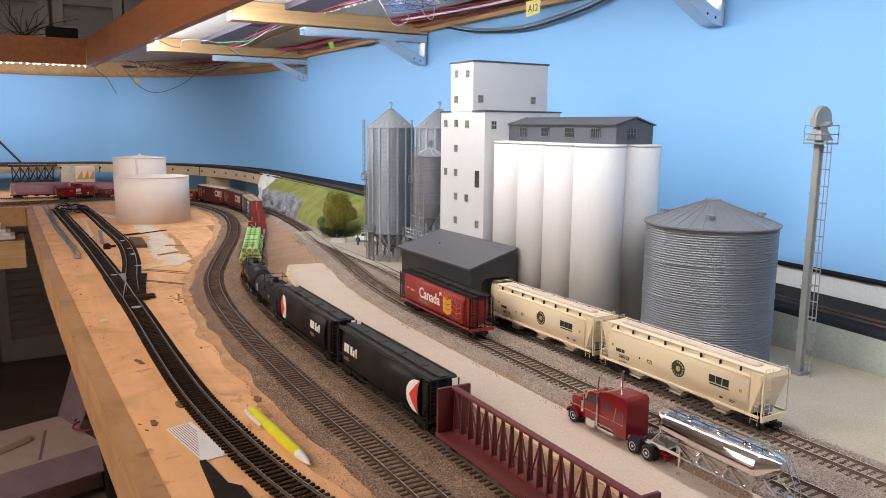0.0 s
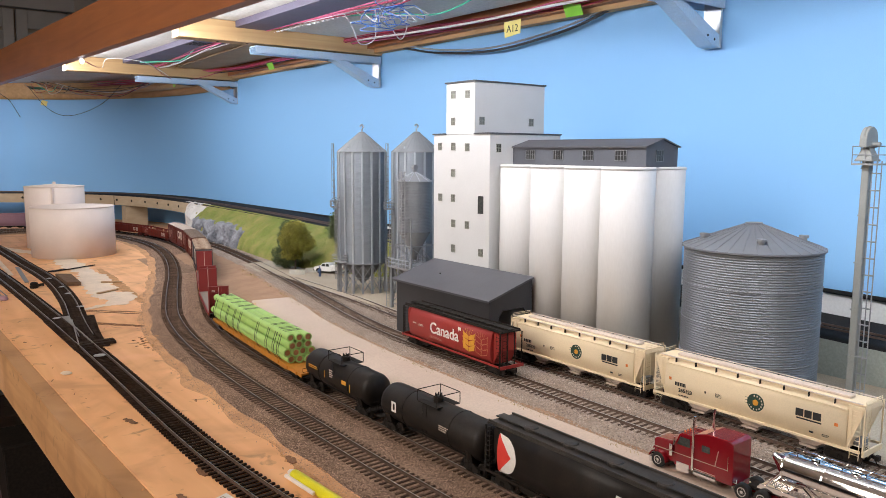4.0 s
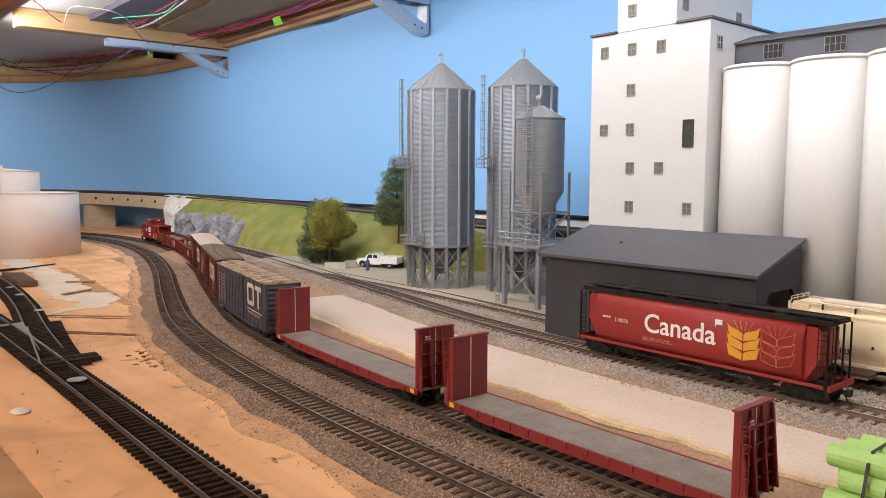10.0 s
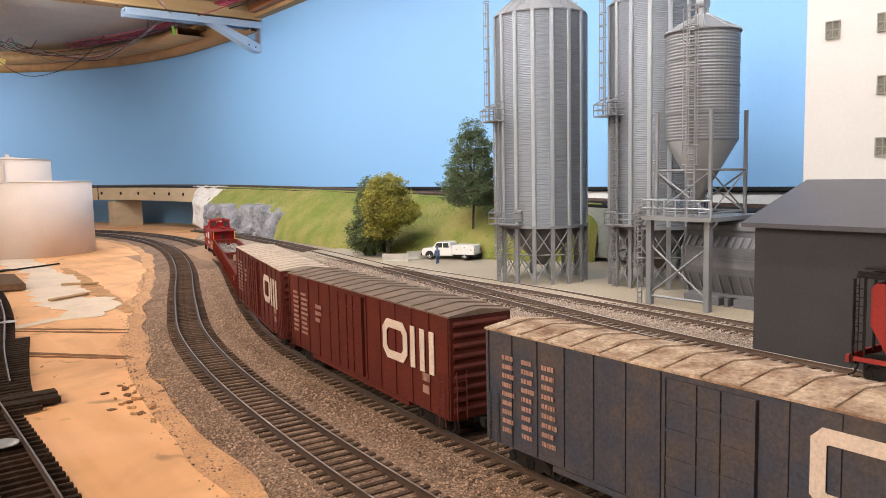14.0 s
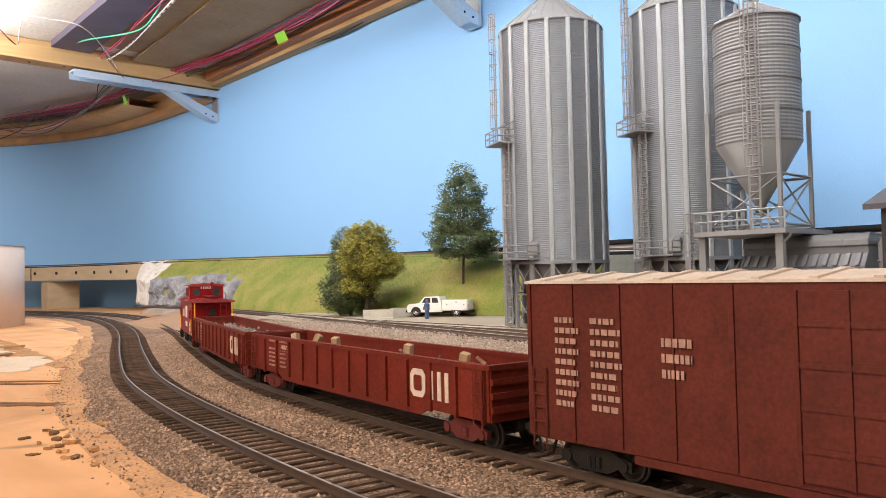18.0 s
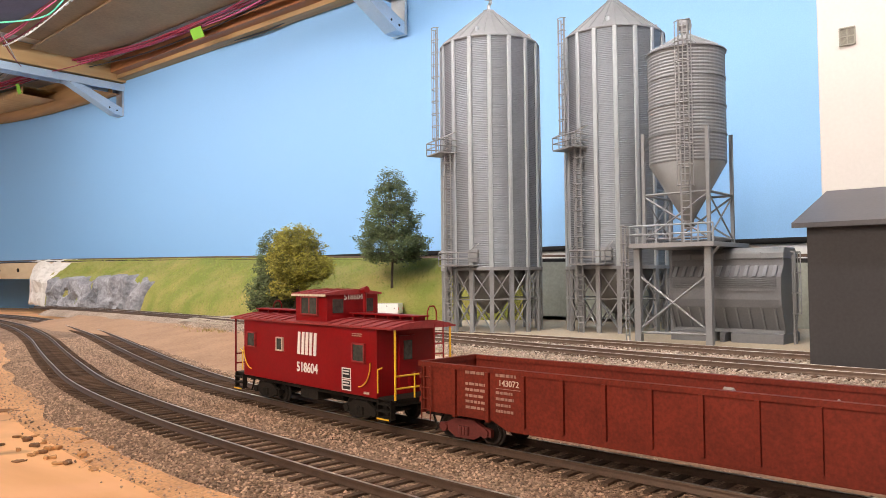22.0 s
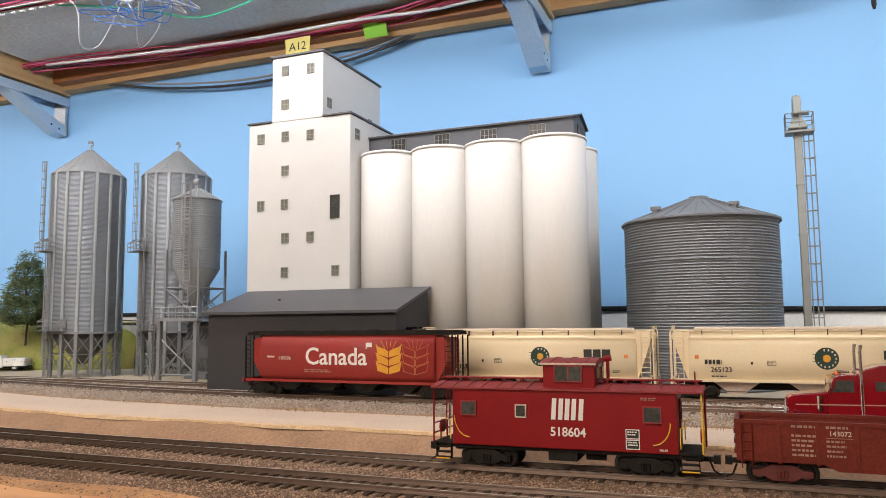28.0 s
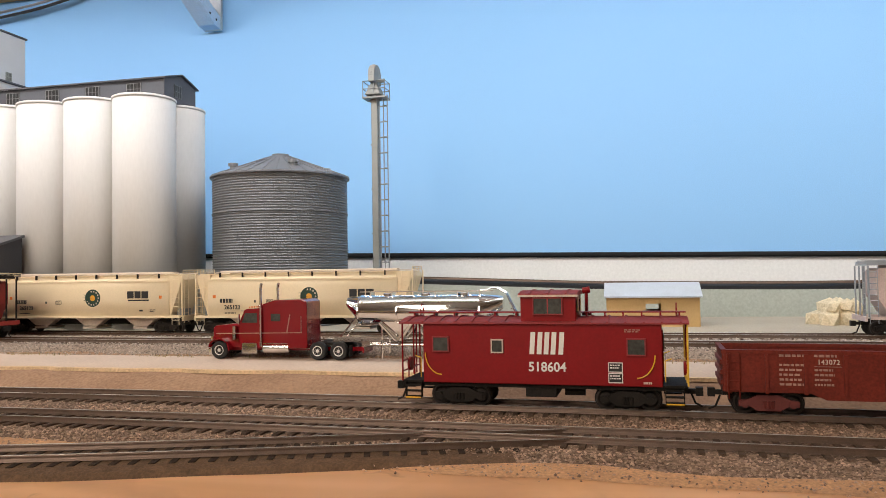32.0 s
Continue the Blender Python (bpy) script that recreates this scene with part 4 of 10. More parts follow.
    part("ladder_cage", a, M["ladder"], t)
    return t


hopper_bin(0.603, 1.0942)


def receiving_unit(x, y):
    """The grey machine beside the stand: hood, awning strip, louvres, an undercut with ribs, a split plinth."""
    t = thing("grain_dryer", "grey grain dryer with louvred sides on a split plinth", "machine", m=pose(x, y, Z_YARD))
    h = 0.037
    for y0, y1 in ((-h - 0.001, -0.004), (0.000, 0.0035), (0.0075, h + 0.001)):
        part("plinth", bevel(box(B(), -0.0185, 0.0185, y0, y1, -0.001, 0.0065), 0.0005, 1), M["dryer"], t)
    half = [(-0.0105, 0.0065), (-0.0105, 0.0090), (-0.0190, 0.0238), (-0.0205, 0.0290), (-0.0205, 0.0440), (-0.0140, 0.0515), (-0.0140, 0.0595), (-0.0110, 0.0625)]
    part("body", prism(B(), half + [(-a, b) for a, b in reversed(half)], -h, h, "y"), M["dryer"], t)
    part("hood", bevel(prism(B(), [(-0.0155, 0.0560), (-0.0155, 0.0600), (-0.0115, 0.0636), (0.0115, 0.0636), (0.0155, 0.0600), (0.0155, 0.0560)], -h - 0.0012, h + 0.0012, "y"), 0.0005, 1), M["dryer_hood"], t)
    for k in (-1, 0, 1):
        part("hood_seam", box(B(), -0.0160, -0.0150, k * 0.0240 - 0.0004, k * 0.0240 + 0.0004, 0.0560, 0.0602), M["dryer_hood"], t)
    for i in range(12):
        yy = -h + 0.0035 + (2 * h - 0.007) * i / 11
        part("awning_rib", prism(B(), [(-0.0206, 0.0442), (-0.0222, 0.0446), (-0.0160, 0.0518), (-0.0145, 0.0514)], yy - 0.0012, yy + 0.0012, "y"), M["dryer_hood"], t)
    for k in range(5):
        z = 0.0372 + 0.0013 * k
        part("louvre", prism(B(), [(-0.0203, z), (-0.0214, z), (-0.0206, z + 0.0009), (-0.0203, z + 0.0009)], -h + 0.002, h - 0.002, "y"), M["dryer"], t)
    part("belt", box(B(), -0.0213, -0.0200, -h, h, 0.0345, 0.0358), M["dryer"], t)
    for i in range(9):
        yy = -h + 0.004 + (2 * h - 0.008) * i / 8
        part("rib", prism(B(), [(-0.0193, 0.0232), (-0.0200, 0.0232), (-0.0125, 0.0088), (-0.0108, 0.0088)], yy - 0.0006, yy + 0.0006, "y"), M["dryer_hood"], t)
    part("foot_rail", box(B(), -0.0135, -0.0105, -h, h, 0.0066, 0.0086), M["dryer_hood"], t)
    for q in (-h - 0.0008, h - 0.0006):
        part("end_plate", prism(B(), [(-0.0125, 0.0067), (-0.0208, 0.0255), (-0.0213, 0.0440), (-0.0145, 0.0520), (-0.0145, 0.0555), (0.0145, 0.0555), (0.0145, 0.0520), (0.0213, 0.0440), (0.0208, 0.0255), (0.0125, 0.0067)], q, q + 0.0014, "y"), M["dryer"], t)
    a = ladder(B(), (-0.010, -h - 0.0060, 0), (-0.010, -h - 0.0060, 0.058), (1, 0, 0), 0.0052)
    part("ladder", a, M["ladder"], t)
    a = B()
    cage(a, -0.010, -h - 0.0060, 0.020, 0.060, 0.0040, -90, 0.0125)
    part("ladder_cage", a, M["ladder"], t)
    return t


M["dryer_hood"] = mat("pale_blue_grey_machine_hood", (0.19, 0.205, 0.225), 0.5, 0.1, 0.08, 60, 900, 0.06, 0.0002)
receiving_unit(0.624, 1.072)


def leg_tower(x, y):
    t = thing("elevator_leg", "slim grey bucket elevator leg with round head and ladder", "elevator leg", m=pose(x, y, Z_YARD))
    g = M["leg_grey"]
    part("shaft", bevel(box(B(), -0.0036, 0.0036, -0.0034, 0.0034, 0, 0.240), 0.0006, 1), g, t)
    for z in (0.045, 0.092, 0.139, 0.186, 0.232):
        part("flange", box(B(), -0.0042, 0.0042, -0.0040, 0.0040, z, z + 0.0011), g, t)
    part("foot", box(B(), -0.008, 0.008, -0.007, 0.007, 0, 0.003), g, t)
    # flared hopper below the narrow round head
    a = B()
    for (x0, x1, y0, y1, z), (u0, u1, v0, v1, w) in (((-0.0088, 0.0088, -0.0078, 0.0078, 0.2410), (-0.0050, 0.0050, -0.0034, 0.0034, 0.2525)),):
        lo = [a.verts.new(p) for p in ((x0, y0, z), (x1, y0, z), (x1, y1, z), (x0, y1, z))]
        hi = [a.verts.new(p) for p in ((u0, v0, w), (u1, v0, w), (u1, v1, w), (u0, v1, w))]
        for k in range(4):
            a.faces.new((lo[k], lo[(k + 1) % 4], hi[(k + 1) % 4], hi[k]))
        a.faces.new(lo[::-1])
        a.faces.new(hi)
    part("flared_hopper", bevel(a, 0.0008, 2), g, t)
    part("hopper_rim", bevel(box(B(), -0.0094, 0.0094, -0.0084, 0.0084, 0.2392, 0.2412), 0.0006, 1), g, t)
    dome = [(-0.0125, 0.2525), (0.0125, 0.2525)] + [(0.0125 * math.cos(radians(k * 12)), 0.2595 + 0.0130 * math.sin(radians(k * 12))) for k in range(16)]
    part("head", bevel(prism(B(), dome, -0.0034, 0.0034, "y"), 0.0005, 1), g, t)
    part("head_band", prism(B(), [(0.0131 * math.cos(radians(k * 10)), 0.2595 + 0.0136 * math.sin(radians(k * 10))) for k in range(19)], -0.0007, 0.0007, "y"), g, t)
    part("drive", rod(B(), (0.001, -0.0105, 0.2555), (0.001, 0.0045, 0.2555), 0.0022, 12), g, t)
    part("platform", box(B(), -0.0095, 0.0095, -0.0140, 0.0110, 0.2355, 0.2372), g, t)
    a = B()
    railing(a, [Vector(p) for p in ((-0.0090, 0.0105, 0.2372), (-0.0090, -0.0135, 0.2372), (0.0090, -0.0135, 0.2372), (0.0090, 0.0105, 0.2372), (-0.0090, 0.0105, 0.2372))], 0.0165, 0.0005)
    part("railing", a, M["ladder"], t)
    a = B()
    for yy in (-0.0050, -0.0092, -0.0135):
        rod(a, (0.0, yy, 0.0), (0.0, yy, 0.240), 0.0006, 4)
    part("ladder", a, M["ladder"], t)
    hoop = None
    for k in range(14):
        m = pose(0, 0, 0.012 + 0.0166 * k)
        if hoop is None:
            a = B()
            rod(a, (0, -0.0034, 0), (0, -0.0135, 0), 0.0007, 5)
            rod(a, (0, -0.0092, 0), (-0.0040, -0.0114, 0), 0.0005, 4)
            rod(a, (-0.0040, -0.0114, 0), (0, -0.0135, 0), 0.0005, 4)
            hoop = part("rung", a, M["ladder"], t, m=m)
        else:
            share("rung", hoop, t, m)
    return t


M["leg_grey"] = mat("greenish_grey_leg_plastic", (0.235, 0.245, 0.235), 0.5, 0.1, 0.08, 60, 900, 0.06, 0.0002)


def share(name, ob, parent, m):
    o = new(name, ob.data)
    o.parent = parent
    o.matrix_basis = m
    return o


leg_tower(0.696, 0.4680)


# ---- white tanks ----
def white_tank(x, y, r, h, roof, label):
    t = thing("storage_tank", label, "tank", "unfinished white tanks", pose(x, y, Z_TABLE))
    part("shell", lathe(B(), [(r, 0), (r, h)], 64), M["tank_white"], t, smooth=True)
    part("roof", lathe(B(), [(r, h), (r + 0.001, h + 0.0008), (r * 0.5, h + roof * 0.55), (0, h + roof)], 64), M["tank_white"], t)
    return t


white_tank(0.347, 2.243, 0.0985, 0.1235, 0.004, "squat pinkish-white unpainted round tank on plywood")
tk = white_tank(0.347, 2.453, 0.075, 0.167, 0.007, "taller pinkish-white unpainted round tank with a roof stub")
part("roof_stub", rod(B(), (0, 0, 0.171), (0, 0, 0.1795), 0.004, 10), M["tank_white"], tk)
part("drain_pipe", rod(B(), (-0.02, -0.0745, 0.0), (-0.02, -0.0745, 0.165), 0.003, 8), M["tank_white"], tk)

# ---- rolling stock ----
M["oxide"] = mat("oxide_red_paint", (0.165, 0.022, 0.012), 0.6, 0, 0.25, 60, 900, 0.1, 0.0002, spec=0.25)
M["cab_red"] = mat("caboose_red_paint", (0.235, 0.0045, 0.007), 0.45, 0, 0.08, 60, 900, 0.06, 0.0002, spec=0.25)
# caboose roof and window trim: a paler red than the body
M["cab_roof"] = mat("pale_red_roof", (0.30, 0.030, 0.032), 0.65, 0, 0.2, 90, 900, 0.1, 0.0002)
M["box_brown"] = mat("brown_red_box_car_paint", (0.115, 0.022, 0.015), 0.6, 0, 0.25, 60, 900, 0.1, 0.0002, spec=0.25)
M["gt_blue"] = mat("weathered_dark_blue_paint", (0.040, 0.046, 0.066), 0.6, 0, 0.3, 70, 900, 0.1, 0.0002, tint=(0.085, 0.065, 0.055))
M["roof_rust"] = mat("rusty_weathered_roof", (0.50, 0.38, 0.27), 0.8, 0, 0.4, 90, 700, 0.2, 0.0003, tint=(0.22, 0.12, 0.07))
M["roof_pale_bay_shade"] = mat("pale_dusty_roof_and_bay_shade", (0.60, 0.50, 0.42), 0.75, 0, 0.12, 60, 700, 0.1, 0.0002)
M["roof_brown"] = mat("dull_brown_roof", (0.22, 0.16, 0.12), 0.75, 0, 0.2, 60, 700, 0.1, 0.0002)
M["car_black"] = mat("semi_gloss_black_paint", (0.010, 0.0085, 0.0075), 0.5, 0, 0.25, 60, 900, 0.06, 0.0002, spec=0.25, tint=(0.026, 0.020, 0.016))
M["hopper_roof"] = mat("dusty_black_roof", (0.026, 0.024, 0.022), 0.6, 0, 0.3, 60, 900, 0.1, 0.0002, spec=0.4, tint=(0.055, 0.046, 0.040))
M["under"] = mat("dark_underframe", (0.012, 0.010, 0.0085), 0.75, 0, 0.3, 120, 1200, 0.3, 0.0003, spec=0.2, tint=(0.026, 0.020, 0.016))
M["truck_red"] = mat("red_brown_truck_paint", (0.13, 0.022, 0.018), 0.6, 0, 0.2, 120, 1200, 0.2, 0.0003)
M["canada_red"] = mat("faded_red_hopper_paint", (0.30, 0.032, 0.026), 0.5, 0, 0.12, 45, 900, 0.06, 0.0002, spec=0.3, tint=(0.28, 0.035, 0.03))
M["cream"] = mat("cream_hopper_paint", (0.78, 0.645, 0.435), 0.48, 0, 0.05, 40, 900, 0.05, 0.0002, tint=(0.67, 0.54, 0.35))
M["lime"] = mat("pale_green_pipe", (0.40, 0.64, 0.19), 0.5, 0, 0.08, 60, 700, 0.05, 0.0002)
M["pipe_in"] = mat("bare_wood_pipe_end", (0.45, 0.22, 0.10), 0.8, 0, 0.2, 90, 900, 0.1)
M["orange"] = mat("orange_flat_car_paint", (0.55, 0.22, 0.03), 0.5, 0, 0.15, 60, 900, 0.08, 0.0002)
M["bulk_red"] = mat("dark_red_bulkhead_paint", (0.24, 0.026, 0.024), 0.5, 0, 0.08, 60, 900, 0.08, 0.0002)
M["deck_grey"] = mat("worn_grey_deck", (0.27, 0.225, 0.19), 0.75, 0, 0.2, 60, 900, 0.2, 0.0002)
M["maroon"] = mat("maroon_center_beam_paint", (0.16, 0.030, 0.030), 0.5, 0, 0.12, 60, 900, 0.08, 0.0002)
M["mauve"] = mat("faded_mauve_hopper_paint", (0.36, 0.20, 0.25), 0.55, 0, 0.08, 40, 900, 0.05, 0.0002)
M["pink_grey"] = mat("pale_pink_grey_hopper_paint", (0.62, 0.50, 0.47), 0.55, 0, 0.1, 40, 900, 0.05, 0.0002)
M["white"] = mat("white_lettering", (0.80, 0.78, 0.74), 0.6, 0, 0.06, 90, 900, 0.0)
M["letter_tan"] = mat("faded_lettering", (0.66, 0.55, 0.46), 0.7, 0, 0.15, 90, 900, 0.0)
M["letter_dim"] = mat("worn_faint_lettering", (0.42, 0.24, 0.19), 0.7, 0, 0.2, 90, 900, 0.0)
M["yellow"] = mat("yellow_grab_irons", (0.80, 0.46, 0.03), 0.5, 0, 0.06, 90, 900, 0.0)
M["ink"] = mat("black_lettering", (0.018, 0.018, 0.018), 0.6, 0, 0.1, 90, 900, 0.0)
M["emblem_red"] = mat("bright_red_emblem", (0.70, 0.05, 0.035), 0.55, 0, 0.06, 90, 900, 0.0)
M["wheat"] = mat("yellow_wheat_emblem", (0.72, 0.34, 0.03), 0.6, 0, 0.1, 90, 900, 0.0)
M["wheat_line"] = mat("orange_wheat_outline", (0.52, 0.17, 0.07), 0.6, 0, 0.1, 90, 900, 0.0)
M["green_sign"] = mat("dark_green_emblem", (0.012, 0.045, 0.030), 0.6, 0, 0.1, 90, 900, 0.0)
M["orange_mark"] = mat("orange_reflector", (0.75, 0.20, 0.03), 0.6, 0, 0.1, 90, 900, 0.0)
M["wheel"] = mat("blackened_wheel", (0.045, 0.038, 0.034), 0.45, 0.6, 0.2, 120, 1200, 0.1, 0.0002)
M["scrap"] = mat("rusty_scrap_load", (0.23, 0.10, 0.065), 0.85, 0, 0.4, 130, 900, 0.8, 0.0008, tint=(0.11, 0.045, 0.03))
M["ash"] = mat("grey_rubble_load", (0.34, 0.30, 0.28), 0.85, 0, 0.4, 130, 900, 0.8, 0.0008)
M["wood_load"] = mat("pale_wood_pieces", (0.50, 0.34, 0.20), 0.8, 0, 0.2, 130, 900, 0.3, island=0.3)


def lettering(parent, text, size, m, material, name="lettering", thick=0.00012, bold=0.0):
    """Raised letters of the built-in font, lying in local x (along) and z (up), facing -y."""
    cu = bpy.data.curves.new(name, "FONT")
    cu.body, cu.size, cu.extrude, cu.resolution_u = text, size, thick, 3
    cu.align_x, cu.align_y, cu.offset = "CENTER", "CENTER", bold
    tmp = bpy.data.objects.new(name, cu)
    me = bpy.data.meshes.new_from_object(tmp)
    bpy.data.objects.remove(tmp)
    me.materials.clear()
    me.materials.append(material)
    ob = new(name, me)
    ob.parent = parent
    ob.matrix_basis = m @ pose(0, 0, 0, 90, 0, 0)
    return ob


def bars(parent, rects, m, material, name="lettering", thick=0.00014):
    """Plain bars for writing and emblems: (x0, x1, z0, z1) on a side that faces -y."""
    if name == "emblem" and isinstance(rects[0], list):
        a = B()
        for q in rects:
            prism(a, q, -thick, thick, "y")
        return part(name, a, material, parent, m=m)
    if name == "emblem":
        for x0, x1, z0, z1 in rects:
            part(name, box(B(), x0, x1, -thick, thick, z0, z1), material, parent, m=m)
        return
    a = B()
    for x0, x1, z0, z1 in rects:
        box(a, x0, x1, -thick, thick, z0, z1)
    return part(name, a, material, parent, m=m)


def text_rows(x0, z0, w, rows, h, gap, seed):
    """Bars for lines of writing that cannot be read."""
    r, out = random.Random(seed), []
    for i in range(rows):
        x, z = x0, z0 - i * (h + gap)
        end = x0 + w * r.uniform(0.7, 1.0)
        while x < end:
            k = r.uniform(0.08, 0.22) * w
            out.append((x, min(x + k, end), z, z + h))
            x += k + 0.05 * w
    return out


def slab(parent, quads, m, material, name="emblem", label=""):
    """A plain emblem of slanted blocks: outlines (x, z) on a side that faces -y."""
    a = B()
    for q in quads:
        prism(a, q, -0.00014, 0.00014, "y")
    return part(name, a, material, parent, label, m=m)


def ring_rects(x0, x1, z0, z1, e):
    return [(x0, x1, z0, z0 + e), (x0, x1, z1 - e, z1), (x0, x0 + e, z0 + e, z1 - e), (x1 - e, x1, z0 + e, z1 - e)]


# wheel set and truck, built once
def wheelset_mesh():
    a = B()
    prof = [(0.0, -0.0001), (0.0030, -0.0001), (0.0040, 0.0005), (0.0050, 0.0004), (0.0054, 0.0006), (0.0056, 0.0010), (0.0054, 0.0014), (0.0049, 0.0016), (0.0047, 0.0026), (0.0040, 0.0027), (0.0030, 0.0018), (0, 0.0018)]
    for s in (-1, 1):
        b = lathe(B(), prof, 20)
        b.verts.ensure_lookup_table()
        mp = [a.verts.new((v.co.x, s * (0.0067 + v.co.z), v.co.y)) for v in b.verts]
        b.verts.index_update()
        for f in b.faces:
            a.faces.new([mp[v.index] for v in f.verts])
        b.free()
    rod(a, (0, -0.0112, 0), (0, 0.0112, 0), 0.0010, 8)
    bmesh.ops.recalc_face_normals(a, faces=a.faces[:])
    me = bpy.data.meshes.new("wheelset")
    a.to_mesh(me)
    a.free()
    me.materials.append(M["wheel"])
    return me


def frame_mesh(material):
    a = B()
    prism(a, [(-0.0125, 0.0035), (-0.0125, 0.0062), (-0.0085, 0.0068), (-0.0045, 0.0088), (0.0045, 0.0088), (0.0085, 0.0068), (0.0125, 0.0062), (0.0125, 0.0035), (0.0085, 0.0040), (0.0045, 0.0018), (-0.0045, 0.0018), (-0.0085, 0.0040)], -0.0009, 0.0009, "y")
    for k in range(3):
        rod(a, (-0.0016 + 0.0016 * k, -0.0012, 0.0030), (-0.0016 + 0.0016 * k, -0.0012, 0.0062), 0.00085, 6)
    for x in (-0.0099, 0.0099):
        rod(a, (x, -0.0016, 0.0048), (x, 0.0004, 0.0048), 0.0017, 8)
    me = bpy.data.meshes.new("side_frame")
    a.to_mesh(me)
    a.free()
    me.materials.append(material)
    return me


WHEELSET = wheelset_mesh()
FRAMES = {k: frame_mesh(M[k]) for k in ("under", "truck_red")}


def add_truck(car, x, kind="under"):
    a = B()
    box(a, -0.0032, 0.0032, -0.0105, 0.0105, 0.0040, 0.0075)
    t = part("truck", a, M[kind], car, m=pose(x, 0, 0))
    for s in (-1, 1):
        f = new("side_frame", FRAMES[kind])
        f.parent = t
        f.matrix_basis = pose(0, s * 0.0118, 0, 0, 0, 0 if s < 0 else 180)
        w = new("wheelset", WHEELSET)
        w.parent = t
        w.matrix_basis = pose(s * 0.0099, 0, 0.0048)


def add_couplers(car, half):
    for s in (-1, 1):
        a = B()
        box(a, 0, 0.0075, -0.0012, 0.0012, -0.0011, 0.0011)
        box(a, 0.0060, 0.0092, -0.0024, 0.0022, -0.0019, 0.0019)
        rod(a, (0.004, 0.003, -0.001), (0.006, 0.003, -0.006), 0.0005, 5)
        rod(a, (0.006, 0.003, -0.006), (0.009, 0.002, -0.0075), 0.0005, 5)
        part("coupler", a, M["under"], car, m=pose(s * (half - 0.003), 0, 0.0078, 0, 0, 0 if s > 0 else 180))


def car_ladder(car, x, y, z0, z1, out, material, w=0.005):
    """A ladder on a car's side (out=(0,-1)) or end (out=(1,0))."""
    a = B()
    side = (1, 0, 0) if out[0] == 0 else (0, 1, 0)
    ladder(a, (x, y, z0), (x, y, z1), side, w, 0.0038, 0.0003)
    return part("ladder", a, material, car)


def box_car(label, L, H, paint, roof, ribs, logo, door=0.0):
    t = thing("box_car", label, "box car", "cars of the moving train")
    h, w, z0 = L / 2 - 0.006, 0.0163, 0.0095
    ze = H - 0.0025
    part("body", bevel(box(B(), -h, h, -w, w, z0, ze), 0.0003, 1), M[paint], t)
    a = B()
    prism(a, [(-w - 0.0006, ze - 0.0002), (-w - 0.0006, ze + 0.0005), (0, H), (w + 0.0006, ze + 0.0005), (w + 0.0006, ze - 0.0002)], -h - 0.0006, h + 0.0006, "x")
    rf = part("roof", a, M[roof], t)
    n = 15
    first = None
    for i in range(n):
        x = -h + 2 * h * (i + 0.5) / n
        if first is None:
            a = B()
            prism(a, [(-w - 0.0004, ze + 0.0002), (-w - 0.0004, ze + 0.0011), (0, H + 0.0006), (w + 0.0004, ze + 0.0011), (w + 0.0004, ze + 0.0002)], -0.0010, 0.0010, "x")
            first = part("roof_seam", a, M[roof], rf, m=pose(x, 0, 0))
        else:
            share("roof_seam", first, rf, pose(x, 0, 0))
    first = None
    for s in (-1, 1):
        for i in range(ribs + 1):
            x = -h + 0.001 + (2 * h - 0.002) * i / ribs
            if abs(x - door) < 0.016 and 0 < i < ribs:
                continue
            m = pose(x, s * (w + 0.0002), 0)
            if first is None:
                first = part("side_post", box(B(), -0.0007, 0.0007, -0.0004, 0.0004, z0 + 0.001, ze - 0.0006), M[paint], t, m=m)
            else:
                share("side_post", first, t, m)
    for s in (-1, 1):
        a = box(B(), door - 0.0155, door + 0.0155, -0.0005, 0.0005, z0 + 0.002, ze - 0.002)
        panel = part("door", a, M[paint], t, m=pose(0, s * (w + 0.0006), 0, 0, 0, 0) if s < 0 else pose(2 * door, w + 0.0006, 0, 0, 0, 180))
        for z in (0.2, 0.4, 0.6, 0.8):
            zz = z0 + (ze - z0) * z
            part("door_rib", box(B(), door - 0.0145, door + 0.0145, -0.0009, -0.0005, zz - 0.0007, zz + 0.0007), M[paint], panel)
        for x in (-0.0150, -0.004, 0.004, 0.0150):
            part("door_bar", box(B(), door + x - 0.0005, door + x + 0.0005, -0.0012, -0.0005, z0 + 0.002, ze - 0.002), M[paint], panel)
    first = None
    for s in (-1, 1):
        for i in range(9):
            z = z0 + 0.004 + i * (ze - z0 - 0.008) / 8
            m = pose(s * h, 0, z, 0, 0, 0 if s > 0 else 180)
            if first is None:
                first = part("end_rib", prism(B(), [(0, -0.0016), (0.0009, -0.0004), (0.0009, 0.0004), (0, 0.0016)], -w + 0.002, w - 0.002, "y"), M[paint], t, m=m)
            else:
                share("end_rib", first, t, m)
    part("side_sill", box(B(), -h * 0.62, h * 0.62, -w - 0.0002, w + 0.0002, z0 - 0.0022, z0), M[paint], t)
    part("underframe", box(B(), -h, h, -0.004, 0.004, 0.0070, z0), M["under"], t)
    for s in (-1, 1):
        car_ladder(t, s * (h - 0.005), -w - 0.0011, z0 - 0.003, z0 + 0.021, (0, -1), M[paint])
        car_ladder(t, s * (h + 0.0014), -0.011 * s, z0, z0 + 0.022, (1, 0), M[paint])
        add_truck(t, s * (h - 0.0215))
    add_couplers(t, h)
    for nm, rects, mat_key in logo:
        bars(t, rects, pose(0, -w - 0.00075, 0), M[mat_key], nm)
    return t


